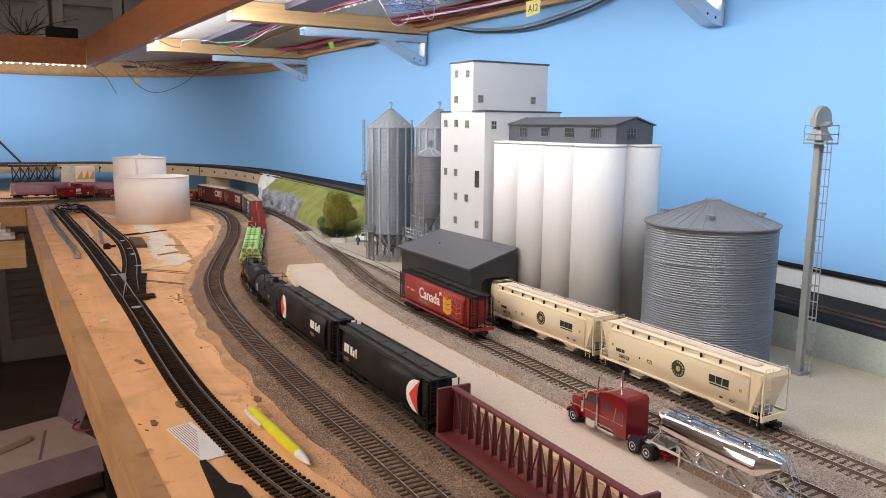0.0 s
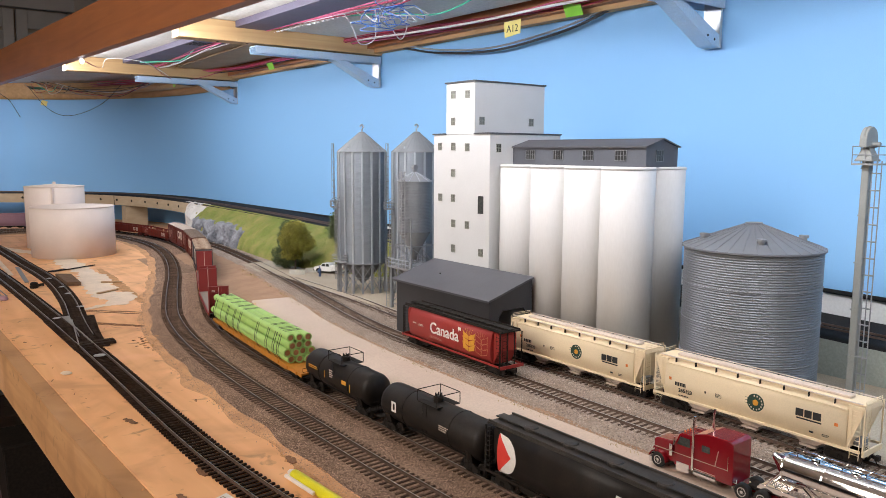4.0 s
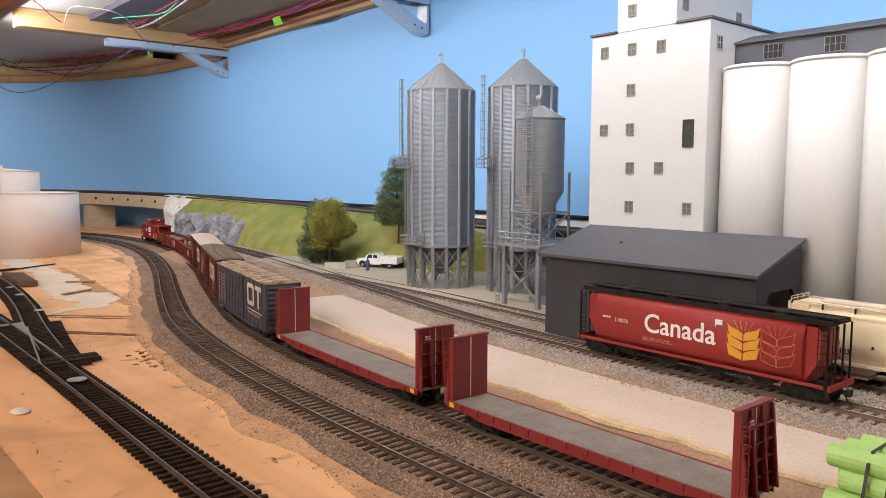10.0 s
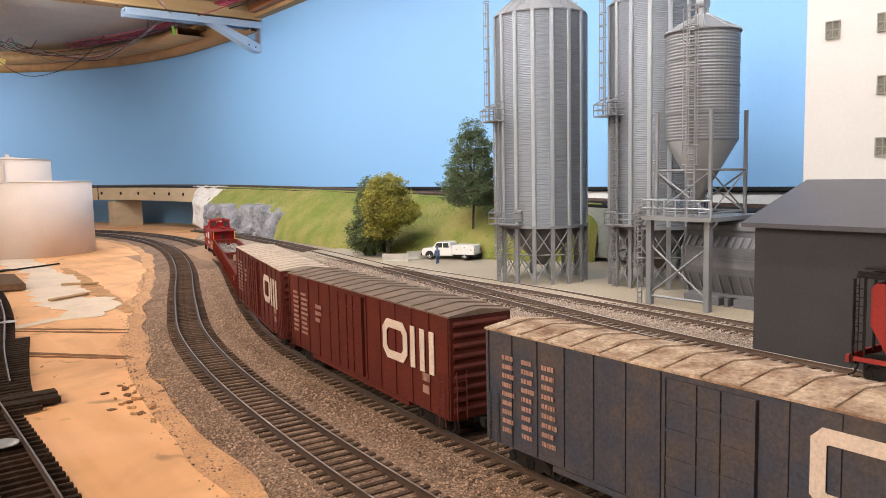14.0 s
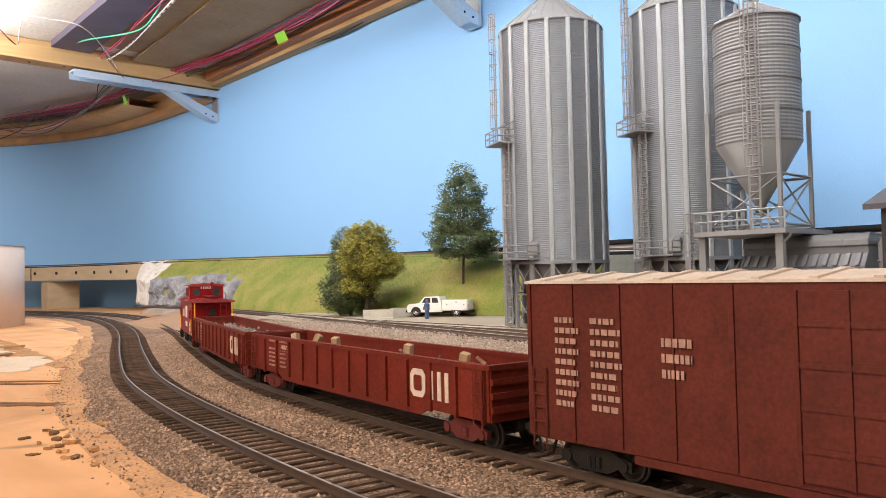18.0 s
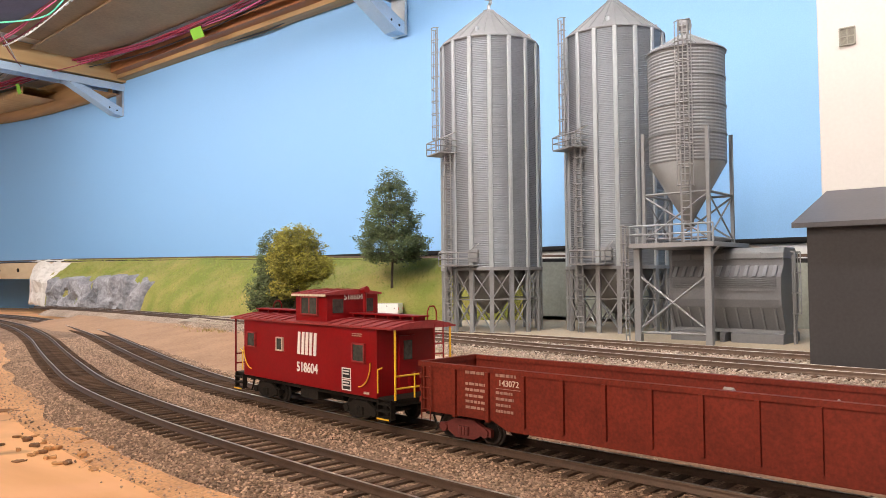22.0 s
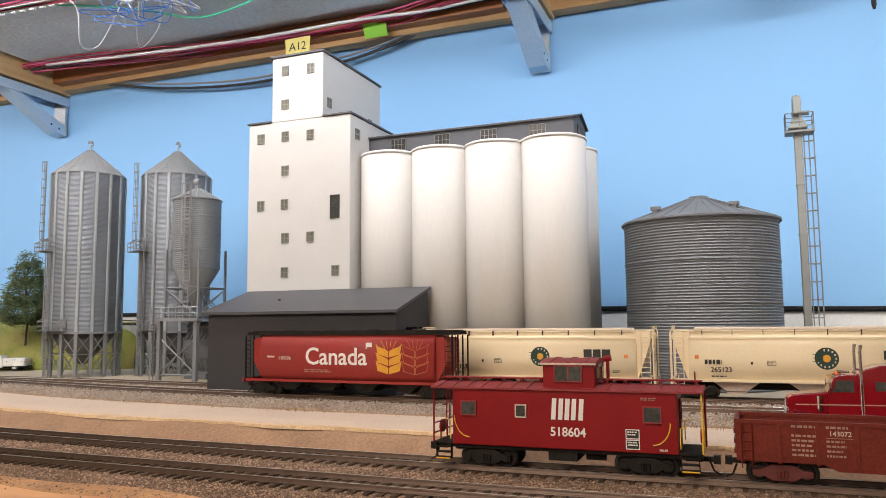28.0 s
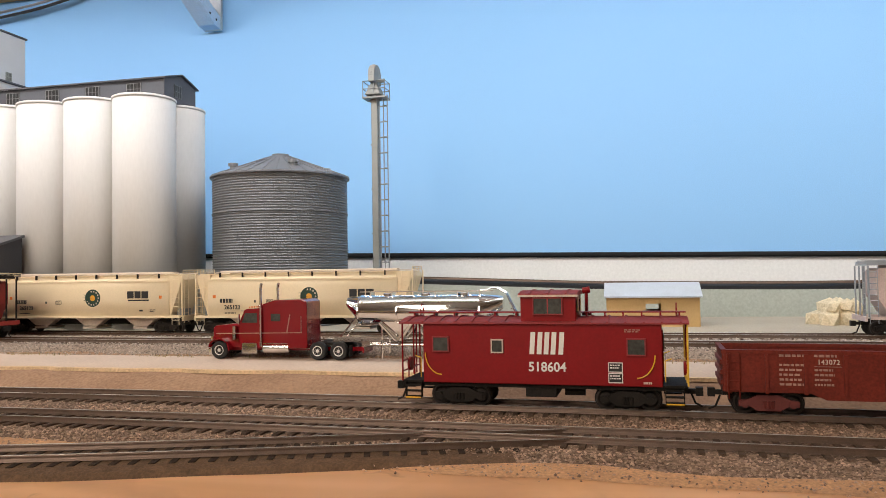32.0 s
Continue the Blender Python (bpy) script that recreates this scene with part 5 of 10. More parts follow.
def gondola(label, L, load, logo, pieces=0):
    t = thing("gondola", label, "gondola", "cars of the moving train")
    h, w, z0, z1 = L / 2 - 0.007, 0.0158, 0.0105, 0.0276
    part("floor", box(B(), -h, h, -w, w, z0, z0 + 0.0015), M["oxide"], t)
    for s in (-1, 1):
        part("side_wall", prism(B(), [(-h, z0), (-h * 0.66, z0), (-h * 0.60, z0 - 0.0028), (h * 0.60, z0 - 0.0028), (h * 0.66, z0), (h, z0), (h, z1), (-h, z1)], s * w - 0.0005, s * w + 0.0005, "y"), M["oxide"], t)
        part("top_rail", box(B(), -h - 0.0005, h + 0.0005, s * w - 0.0011, s * w + 0.0011, z1 - 0.0003, z1 + 0.0014), M["oxide"], t)
        part("end_wall", box(B(), s * h - 0.0006, s * h + 0.0006, -w, w, z0, z1), M["oxide"], t)
        part("end_rail", box(B(), s * h - 0.0011, s * h + 0.0011, -w - 0.001, w + 0.001, z1 - 0.0003, z1 + 0.0015), M["oxide"], t)
        for z in (z0 + 0.004, z0 + 0.0085, z0 + 0.013):
            part("end_rib", box(B(), s * (h + 0.0008) - 0.0007, s * (h + 0.0008) + 0.0007, -w, w, z - 0.001, z + 0.001), M["oxide"], t)
    first = None
    for s in (-1, 1):
        for i in range(14):
            m = pose(-h + 0.002 + (2 * h - 0.004) * i / 13, s * (w + 0.0010), 0)
            if first is None:
                first = part("side_post", box(B(), -0.0007, 0.0007, -0.0006, 0.0006, z0 - 0.0005, z1 - 0.0003), M["oxide"], t, m=m)
            else:
                share("side_post", first, t, m)
    nx, ny = 60, 10
    vs, fs = [], []
    for i in range(nx + 1):
        for j in range(ny + 1):
            x, y = -h * 0.985 + 2 * h * 0.985 * i / nx, -w * 0.96 + 2 * w * 0.96 * j / ny
            vs.append((x, y, z1 - 0.0065 + 0.0032 * noise.noise((x * 60, y * 110, L * 30)) + 0.0022 * noise.noise((x * 240, y * 240, L))))
    for i in range(nx):
        for j in range(ny):
            k = i * (ny + 1) + j
            fs.append((k, k + ny + 1, k + ny + 2, k + 1))
    mesh_from("load", vs, fs, M[load], t)
    r = random.Random(int(L * 1e4))
    a = B()
    for i in range(70):
        x, y = r.uniform(-h * 0.95, h * 0.95), r.uniform(-w * 0.85, w * 0.85)
        an, ln = r.uniform(0, 3.14), r.uniform(0.002, 0.009)
        z = z1 - 0.0045 + r.uniform(-0.001, 0.002)
        d = Vector((math.cos(an), math.sin(an) * 0.5, r.uniform(-0.15, 0.25))) * ln
        rod(a, Vector((x, y, z)) - d / 2, Vector((x, y, z)) + d / 2, r.uniform(0.0004, 0.0010), 4)
    tagged(part("loose_scrap", a, M[load], t), kind="stuff")
    for i in range(pieces):
        x = r.uniform(-h * 0.8, h * 0.8)
        a = box(B(), -0.0016, 0.0016, -0.0016, 0.0016, 0, 0.0065)
        part("wood_block", a, M["wood_load"], t, m=pose(x, r.uniform(-0.006, 0.004), z1 - 0.004, r.uniform(-20, 20), r.uniform(-30, 30), 30))
    part("underframe", box(B(), -h, h, -0.004, 0.004, 0.0070, z0), M["under"], t)
    for s in (-1, 1):
        car_ladder(t, s * (h - 0.004), -w - 0.0022, z0 - 0.003, z1, (0, -1), M["oxide"], 0.0045)
        add_truck(t, s * (h - 0.0185), "truck_red")
    add_couplers(t, h)
    for nm, rects, mk in logo:
        bars(t, rects, pose(0, -w - 0.0007, 0), M[mk], nm)
    lettering(t, "143072", 0.0030, pose(-0.0610, -w - 0.0007, 0.0240), M["letter_tan"])
    part("underline", box(B(), -0.0666, -0.0560, -0.0001, 0.0001, 0.0220, 0.0222), M["letter_dim"], t, m=pose(0, -w - 0.0007, 0))
    return t


def shorten(t, k):
    """Brings a body built at kit length to its true length."""
    done = set()
    for o in t.children_recursive:
        if o.matrix_basis.to_3x3()[0][0] > 0.99 and o.data.name not in done:
            done.add(o.data.name)
            o.data.transform(Matrix.Diagonal((k, 1, 1, 1)))
        o.matrix_basis = Matrix.Translation((o.matrix_basis.translation.x * (k - 1), 0, 0)) @ o.matrix_basis


def caboose():
    t = thing("caboose", "bright red caboose with cupola, white emblem and yellow grab irons", "caboose", "cars of the moving train")
    z0, ze, w = 0.0115, 0.0400, 0.0160
    xb0, xb1 = -0.0588, 0.0588
    a = box(B(), xb0, xb1, -w, w, z0, ze)
    body = part("body", bevel(a, 0.0003, 1), M["cab_red"], t)
    part("frame", box(B(), -0.070, 0.070, -0.0135, 0.0135, 0.0095, 0.0114), M["under"], t)
    a = prism(B(), [(-0.0175, 0.0400), (-0.0175, 0.0408), (-0.009, 0.0424), (0, 0.0430), (0.009, 0.0424), (0.0175, 0.0408), (0.0175, 0.0400)], -0.0712, 0.0712, "x")
    roof = part("roof", a, M["cab_roof"], t)
    first = None
    for i in range(17):
        x = -0.0670 + 0.0084 * i
        if -0.010 < x < 0.020:
            continue
        if first is None:
            a = prism(B(), [(-0.0176, 0.0403), (-0.0176, 0.0413), (-0.009, 0.0429), (0, 0.0435), (0.009, 0.0429), (0.0176, 0.0413), (0.0176, 0.0403)], -0.0005, 0.0005, "x")
            first = part("roof_seam", a, M["cab_roof"], roof, m=pose(x, 0, 0))
        else:
            share("roof_seam", first, roof, pose(x, 0, 0))
    for x0, x1 in ((-0.0705, -0.0098), (0.0200, 0.0705)):
        part("roof_walk", box(B(), x0, x1, -0.0032, 0.0032, 0.0446, 0.0452), M["cab_red"], t)
        for k in range(6):
            xx = x0 + 0.003 + (x1 - x0 - 0.006) * k / 5
            part("walk_support", box(B(), xx - 0.0004, xx + 0.0004, -0.0030, 0.0030, 0.0429, 0.0446), M["cab_red"], t)
    # cupola
    c0, c1 = -0.0085, 0.0187
    part("cupola", bevel(box(B(), c0, c1, -0.0145, 0.0145, 0.0395, 0.0535), 0.0003, 1), M["cab_red"], t)
    part("cupola_roof", prism(B(), [(-0.0160, 0.0533), (-0.0160, 0.0541), (-0.008, 0.0553), (0, 0.0557), (0.008, 0.0553), (0.0160, 0.0541), (0.0160, 0.0533)], c0 - 0.0010, c1 + 0.0010, "x"), M["cab_roof"], t)
    for k in range(3):
        x = c0 + (c1 - c0) * (k + 0.5) / 3
        part("cupola_seam", prism(B(), [(-0.0161, 0.0536), (-0.0161, 0.0545), (-0.008, 0.0557), (0, 0.0561), (0.008, 0.0557), (0.0161, 0.0545), (0.0161, 0.0536)], x - 0.0004, x + 0.0004, "x"), M["cab_roof"], t)
    part("cupola_eave", box(B(), c0 - 0.0011, c1 + 0.0011, -0.0163, -0.0158, 0.0528, 0.0538), M["letter_tan"], t)

    def glazed(x0, x1, z, z1, y, bars_n=1, trim="letter_tan", deep=0.0006):
        win = part("window", box(B(), x0, x1, -deep, deep, z, z1), M["window"], t, m=pose(0, y, 0))
        f = B()
        e = 0.0006
        for q in ring_rects(x0 - e, x1 + e, z - e, z1 + e, e):
            box(f, q[0], q[1], -deep - 0.0004, deep, q[2], q[3])
        for i in range(bars_n):
            xx = x0 + (x1 - x0) * (i + 1) / (bars_n + 1)
            box(f, xx - 0.0003, xx + 0.0003, -deep - 0.0002, 0, z, z1)
        part("frame", f, M[trim], win)
        return win
    for y in (-0.0147, 0.0147):
        glazed(-0.0018, 0.0118, 0.0448, 0.0520, y, 1, "cab_roof")
    for y, s in ((-w - 0.0002, 1), (w + 0.0002, -1)):
        glazed(-0.0532, -0.0456, 0.0270, 0.0334, y, 0, "cab_roof")
        glazed(-0.0228, -0.0178, 0.0268, 0.0322, y, 0)
        glazed(0.0430, 0.0508, 0.0262, 0.0330, y, 0, "cab_roof")
    for x, s in ((c1 + 0.0002, 1), (c0 - 0.0002, -1)):
        for yy in (-0.0085, 0.0085):
            win = part("window", box(B(), -0.0003, 0.0003, -0.0028, 0.0028, 0, 0.0062), M["window"], t, m=pose(x, yy, 0.0452))
    # emblem: plain white slanted blocks
    a = B()
    for q, w0 in ((-0.0042, 0.0023), (-0.0006, 0.0023), (0.0028, 0.0023), (0.0062, 0.0023), (0.0100, 0.0023)):
        prism(a, [(q, 0.0258), (q + w0, 0.0258), (q + w0 + 0.0008, 0.0362), (q + 0.0008, 0.0362)], -0.00012, 0.00012, "y")
    part("emblem", a, M["white"], t, "plain white emblem", m=pose(0, -w - 0.0002, 0))
    lettering(t, "518604", 0.0062, pose(0.0045, -w - 0.0002, 0.0197), M["white"], bold=0.00012)
    lettering(t, "518604", 0.0036, pose(c1 + 0.0004, 0, 0.0522) @ pose(0, 0, 0, 0, 0, 90), M["white"])
    bars(t, text_rows(0.0415, 0.0372, 0.0095, 2, 0.00045, 0.0004, 3), pose(0, -w - 0.0002, 0), M["letter_dim"])
    bars(t, text_rows(0.0500, 0.0128, 0.0050, 1, 0.0009, 0.0004, 4), pose(0, -w - 0.0002, 0), M["letter_tan"])
    for k in range(2):
        bars(t, ring_rects(0.0337, 0.0405, 0.0130 + 0.0049 * k, 0.0176 + 0.0049 * k, 0.0004), pose(0, -w - 0.0003, 0), M["white"])
        bars(t, [(0.0340, 0.0402, 0.0133 + 0.0049 * k, 0.0173 + 0.0049 * k)], pose(0, -w - 0.0001, 0), M["ink"], "stencil_panel")
        bars(t, text_rows(0.0346, 0.0160 + 0.0049 * k, 0.0050, 2, 0.0006, 0.0006, 5 + k), pose(0, -w - 0.0003, 0), M["white"])
    # curved yellow grab irons
    for x0, s in ((-0.0575, 1), (0.0555, -1)):
        pts = [Vector((x0 + s * 0.0085 * (1 - math.cos(radians(k * 9))), -w - 0.0008, 0.0260 - 0.0105 * math.sin(radians(k * 9)))) for k in range(11)]
        a = B()
        for p, q in zip(pts, pts[1:]):
            rod(a, p, q, 0.0003, 5)
        part("grab_iron", a, M["yellow"], t, "yellow curved grab iron")
    # end platforms
    for s in (-1, 1):
        xe = 0.0703 * s
        part("end_platform", box(B(), min(s * 0.0588, xe), max(s * 0.0588, xe), -0.0150, 0.0150, 0.0112, 0.0122), M["under"], t)
        for y in (-0.0150, 0.0150):
            a = B()
            for k, z in enumerate((0.0040, 0.0068, 0.0096)):
                box(a, s * 0.0642 - 0.0040, s * 0.0642 + 0.0040, y - 0.0018, y + 0.0018, z, z + 0.0006)
            box(a, s * 0.0642 - 0.0044, s * 0.0642 - 0.0040, y - 0.0012, y + 0.0012, 0.004, 0.0118)
            box(a, s * 0.0642 + 0.0040, s * 0.0642 + 0.0044, y - 0.0012, y + 0.0012, 0.004, 0.0118)
            part("steps", a, M["under"], t)
            part("step_edge", box(B(), s * 0.0642 - 0.0040, s * 0.0642 + 0.0040, y * 1.125 - 0.0002, y * 1.125 + 0.0002, 0.0038, 0.0044), M["yellow"], t)
            a = B()
            rod(a, (xe, y, 0.0120), (xe, y, 0.0402), 0.0005, 5)
            part("corner_post", a, M["yellow"] if s > 0 else M["cab_red"], t)
            a = B()
            rod(a, (s * 0.0600, y * 1.08, 0.014), (s * 0.0600, y * 1.08, 0.0235), 0.0003, 5)
            rod(a, (s * 0.0600, y * 1.08, 0.0235), (s * 0.0630, y * 1.08, 0.0245), 0.0003, 5)
            part("hand_rail", a, M["yellow"], t)
        a = B()
        for z in (0.0165, 0.0215):
            rod(a, (xe, -0.015, z), (xe, 0.015, z), 0.0004, 5)
        for y in (-0.005, 0.005):
            rod(a, (xe, y, 0.012), (xe, y, 0.0215), 0.0004, 5)
        part("end_railing", a, M["yellow"] if s > 0 else M["cab_red"], t)
        a = B()
        ladder(a, (xe + 0.0006 * s, 0.008, 0.0125), (xe + 0.0006 * s, 0.008, 0.0415), (0, 1, 0), 0.0050, 0.0040, 0.0004)
        part("end_ladder", a, M["cab_red"], t)
        a = B()
        pts = [Vector((s * 0.0665, 0.008 + 0.0025 * q, 0.0415 + hh)) for q, hh in ((-1, 0), (-1, 0.005), (-0.5, 0.0072), (0.5, 0.0072), (1, 0.005), (1, 0))]
        for p, q in zip(pts, pts[1:]):
            rod(a, p, q, 0.0003, 5)
        part("roof_grab", a, M["cab_red"], t)
        part("door", box(B(), -0.0004, 0.0004, -0.0045, 0.0045, 0.0125, 0.0365), M["cab_red"], t, m=pose(xb1 + 0.0004 if s > 0 else xb0 - 0.0004, 0, 0))
        part("door_window", box(B(), -0.0003, 0.0003, -0.0022, 0.0022, 0.0265, 0.0345), M["window"], t, m=pose(xb1 + 0.0010 if s > 0 else xb0 - 0.0010, 0, 0))
        a = rod(B(), (s * 0.0688, -0.004, 0.019), (s * 0.0703, -0.004, 0.019), 0.0034, 14)
        part("brake_wheel", a, M["cab_red"], t)
    a = B()
    rod(a, (0.0225, 0.004, 0.0430), (0.0225, 0.004, 0.0442), 0.0026, 12)
    rod(a, (0.0225, 0.004, 0.0442), (0.0225, 0.004, 0.0540), 0.0009, 8)
    rod(a, (0.0206, 0.004, 0.0550), (0.0244, 0.004, 0.0556), 0.0016, 10)
    part("smoke_jack", a, M["cab_red"], t)
    a = box(B(), -0.0068, 0.0085, -0.0130, 0.0130, 0.0052, 0.0095)
    part("battery_box", bevel(a, 0.0003, 1), M["under"], t)
    part("air_tank", rod(B(), (0.012, -0.006, 0.0075), (0.022, -0.006, 0.0075), 0.0022, 10), M["under"], t)
    shorten(t, 0.96)
    for x in (-0.0392, 0.0408):
        add_truck(t, x)
    add_couplers(t, 0.0684)
    return t


def tank_car(label, L, mark):
    t = thing("tank_car", label, "tank car", "cars of the moving train")
    h, r, zc = L / 2 - 0.011, 0.0168, 0.0265
    prof = [(0, -h), (r * 0.45, -h + 0.0008), (r * 0.8, -h + 0.0032), (r * 0.96, -h + 0.0062), (r, -h + 0.0095), (r, h - 0.0095), (r * 0.96, h - 0.0062), (r * 0.8, h - 0.0032), (r * 0.45, h - 0.0008), (0, h)]
    a = lathe(B(), prof, 36)
    part("tank", a, M["car_black"], t, smooth=True, m=pose(0, 0, zc, 0, 90, 0))
    for x in (-h * 0.45, h * 0.45):
        part("band", lathe(B(), [(r + 0.0001, -0.0012), (r + 0.0005, -0.0010), (r + 0.0005, 0.0010), (r + 0.0001, 0.0012)], 36), M["car_black"], t, m=pose(x, 0, zc, 0, 90, 0))
    part("sill", box(B(), -L / 2 + 0.006, L / 2 - 0.006, -0.0035, 0.0035, 0.0070, 0.0098), M["under"], t)
    for s in (-1, 1):
        x = s * (h - 0.016)
        part("saddle", prism(B(), [(-0.013, 0.0100), (0.013, 0.0100), (0.0155, 0.019), (-0.0155, 0.019)], x - 0.004, x + 0.004, "x"), M["under"], t)
        part("end_platform", box(B(), min(s * (h - 0.003), s * (L / 2 - 0.006)), max(s * (h - 0.003), s * (L / 2 - 0.006)), -0.0150, 0.0150, 0.0099, 0.0106), M["under"], t)
        a = B()
        xe = s * (L / 2 - 0.0065)
        pts = [Vector((xe, -0.0145, 0.0106)), Vector((xe, 0.0145, 0.0106))]
        railing(a, pts, 0.0085, 0.0003)
        part("end_railing", a, M["under"], t)
        add_truck(t, s * (L / 2 - 0.027))
        car_ladder(t, s * (h - 0.014), -r * 0.98 - 0.001, 0.010, 0.020, (0, -1), M["under"], 0.004)
    a = lathe(B(), [(0.0048, 0), (0.0048, 0.0045), (0.0038, 0.0052), (0, 0.0052)], 16)
    part("dome", a, M["car_black"], t, m=pose(0, 0, zc + r - 0.0008))
    a = B()
    for k in range(5):
        rod(a, (0.0028 * math.cos(k * 1.26), 0.0028 * math.sin(k * 1.26), 0), (0.0028 * math.cos(k * 1.26), 0.0028 * math.sin(k * 1.26), 0.003), 0.0007, 6)
    part("valves", a, M["car_black"], t, m=pose(0, 0, zc + r + 0.004))
    zp = zc + r - 0.0005
    for y in (-0.0095, 0.0095):
        part("walkway", box(B(), -0.0140, 0.0140, y - 0.0035, y + 0.0035, zp - 0.001, zp - 0.0004), M["under"], t)
    a = B()
    q = [Vector(p) for p in ((-0.014, -0.0128, zp), (0.014, -0.0128, zp), (0.014, 0.0128, zp), (-0.014, 0.0128, zp), (-0.014, -0.0128, zp))]
    for p1, p2 in zip(q, q[1:]):
        rod(a, p1 + Vector((0, 0, 0.0098)), p2 + Vector((0, 0, 0.0098)), 0.00042, 5)
        rod(a, p1, p1 + Vector((0, 0, 0.0098)), 0.00042, 5)
    part("railing", a, M["under"], t)
    a = B()
    ladder(a, (0, -0.0150, 0.009), (0, -0.0160, zp), (1, 0, 0), 0.006, 0.004, 0.0003)
    part("ladder", a, M["under"], t)
    add_couplers(t, L / 2 - 0.006)
    zm = zc + 0.002
    if mark:
        bars(t, ring_rects(-0.0495, -0.0425, zm - 0.005, zm + 0.0045, 0.0018), pose(0, -r - 0.0001, 0), M["white"], "emblem")
    else:
        bars(t, text_rows(-0.052, zm + 0.001, 0.022, 2, 0.0010, 0.0009, 11), pose(0, -r - 0.0001, 0), M["wheat"])
    bars(t, text_rows(-0.006, zm + 0.005, 0.008, 4, 0.0010, 0.0012, 12) if not mark else text_rows(0.022, zm + 0.002, 0.016, 3, 0.0008, 0.001, 13), pose(0, -r - 0.0001, 0), M["letter_tan"])
    if not mark:
        bars(t, [(0.020, 0.029, zm - 0.003, zm + 0.001)], pose(0, -r - 0.0001, 0), M["wheat"], "placard")
        bars(t, [(-0.0170, -0.0162, zm - 0.005, zm + 0.003), (0.036, 0.0368, zm - 0.008, zm)], pose(0, -r - 0.0001, 0), M["yellow"], "stripe")
    return t


def round_hopper(name, label, L, paint, roof, group, H=0.0525, ride="under"):
    """A covered hopper with bulging sides, bays below and open ends."""
    t = thing(name, label, "covered hopper", group)
    h = L / 2 - 0.004
    hb = h - 0.017
    w = 0.0170
    prof = [(-0.0060, 0.0115), (-0.0120, 0.0125), (-0.0158, 0.0165), (-w, 0.024), (-w, 0.034), (-0.0160, 0.0415), (-0.0130, H - 0.0050), (0.0130, H - 0.0050), (0.0160, 0.0415), (w, 0.034), (w, 0.024), (0.0158, 0.0165), (0.0120, 0.0125), (0.0060, 0.0115)]
    a = prism(B(), prof, -hb, hb, "x")
    part("body", a, M[paint], t)
    for p in t.children[-1].data.polygons:
        p.use_smooth = abs(p.normal.x) < 0.5
    part("roof", box(B(), -h + 0.002, h - 0.002, -0.0140, 0.0140, H - 0.0050, H - 0.0036), M[roof], t)
    part("running_board", box(B(), -h + 0.001, h - 0.001, -0.0045, 0.0045, H - 0.0020, H - 0.0013), M[roof], t)
    for y in (-0.0125, 0.0125):
        part("roof_rail", box(B(), -h + 0.002, h - 0.002, y - 0.0006, y + 0.0006, H - 0.0036, H - 0.0020), M[roof], t)
    first = None
    for i in range(4):
        m = pose(-hb * 0.75 + hb * 0.5 * i, 0, H - 0.0036)
        if first is None:
            first = part("hatch", lathe(B(), [(0.0058, 0), (0.0058, 0.0022), (0.0050, 0.0030), (0, 0.0034)], 16), M[roof], t, m=m)
        else:
            share("hatch", first, t, m)
    for s in (-1, 1):
        part("side_sill", box(B(), -h + 0.003, h - 0.003, s * 0.0163 - 0.0006, s * 0.0163 + 0.0006, 0.0112, 0.0132), M[paint], t)
        part("end_slope", prism(B(), [(s * (hb - 0.001), 0.0475), (s * (hb - 0.001), 0.0130), (s * (hb + 0.001), 0.0140), (s * (hb + 0.009), 0.0280), (s * (hb + 0.009), 0.0450), (s * (hb + 0.007), 0.0475)][::s], -0.0125, 0.0125, "y"), M[paint], t)
        part("end_sill", box(B(), s * h - 0.0008, s * h + 0.0008, -0.0165, 0.0165, 0.0100, 0.0135), M[paint], t)
        for y in (-0.0155, -0.005, 0.005, 0.0155):
            part("end_post", box(B(), s * (h - 0.002) - 0.0005, s * (h - 0.002) + 0.0005, y - 0.0005, y + 0.0005, 0.0130, H - 0.0052), M[ride if ride != "under" else roof], t)
        car_ladder(t, s * (h - 0.005), -0.0166, 0.0085, H - 0.0055, (0, -1), M[roof], 0.0055)
        car_ladder(t, s * (h - 0.0005), -0.0105, 0.0105, H - 0.0055, (1, 0), M[roof], 0.0055)
        add_truck(t, s * (h - 0.0185))
    for i in range(4):
        x = -hb * 0.66 + hb * 0.44 * i
        a = B()
        prism(a, [(x - 0.0150, 0.0118), (x + 0.0150, 0.0118), (x + 0.0045, 0.0045), (x - 0.0045, 0.0045)], -0.0110, 0.0110, "y")
        part("hopper_bay", a, M["under"], t)
    part("center_sill", box(B(), -h, h, -0.003, 0.003, 0.0070, 0.0110), M["under"], t)
    add_couplers(t, h)
    return t


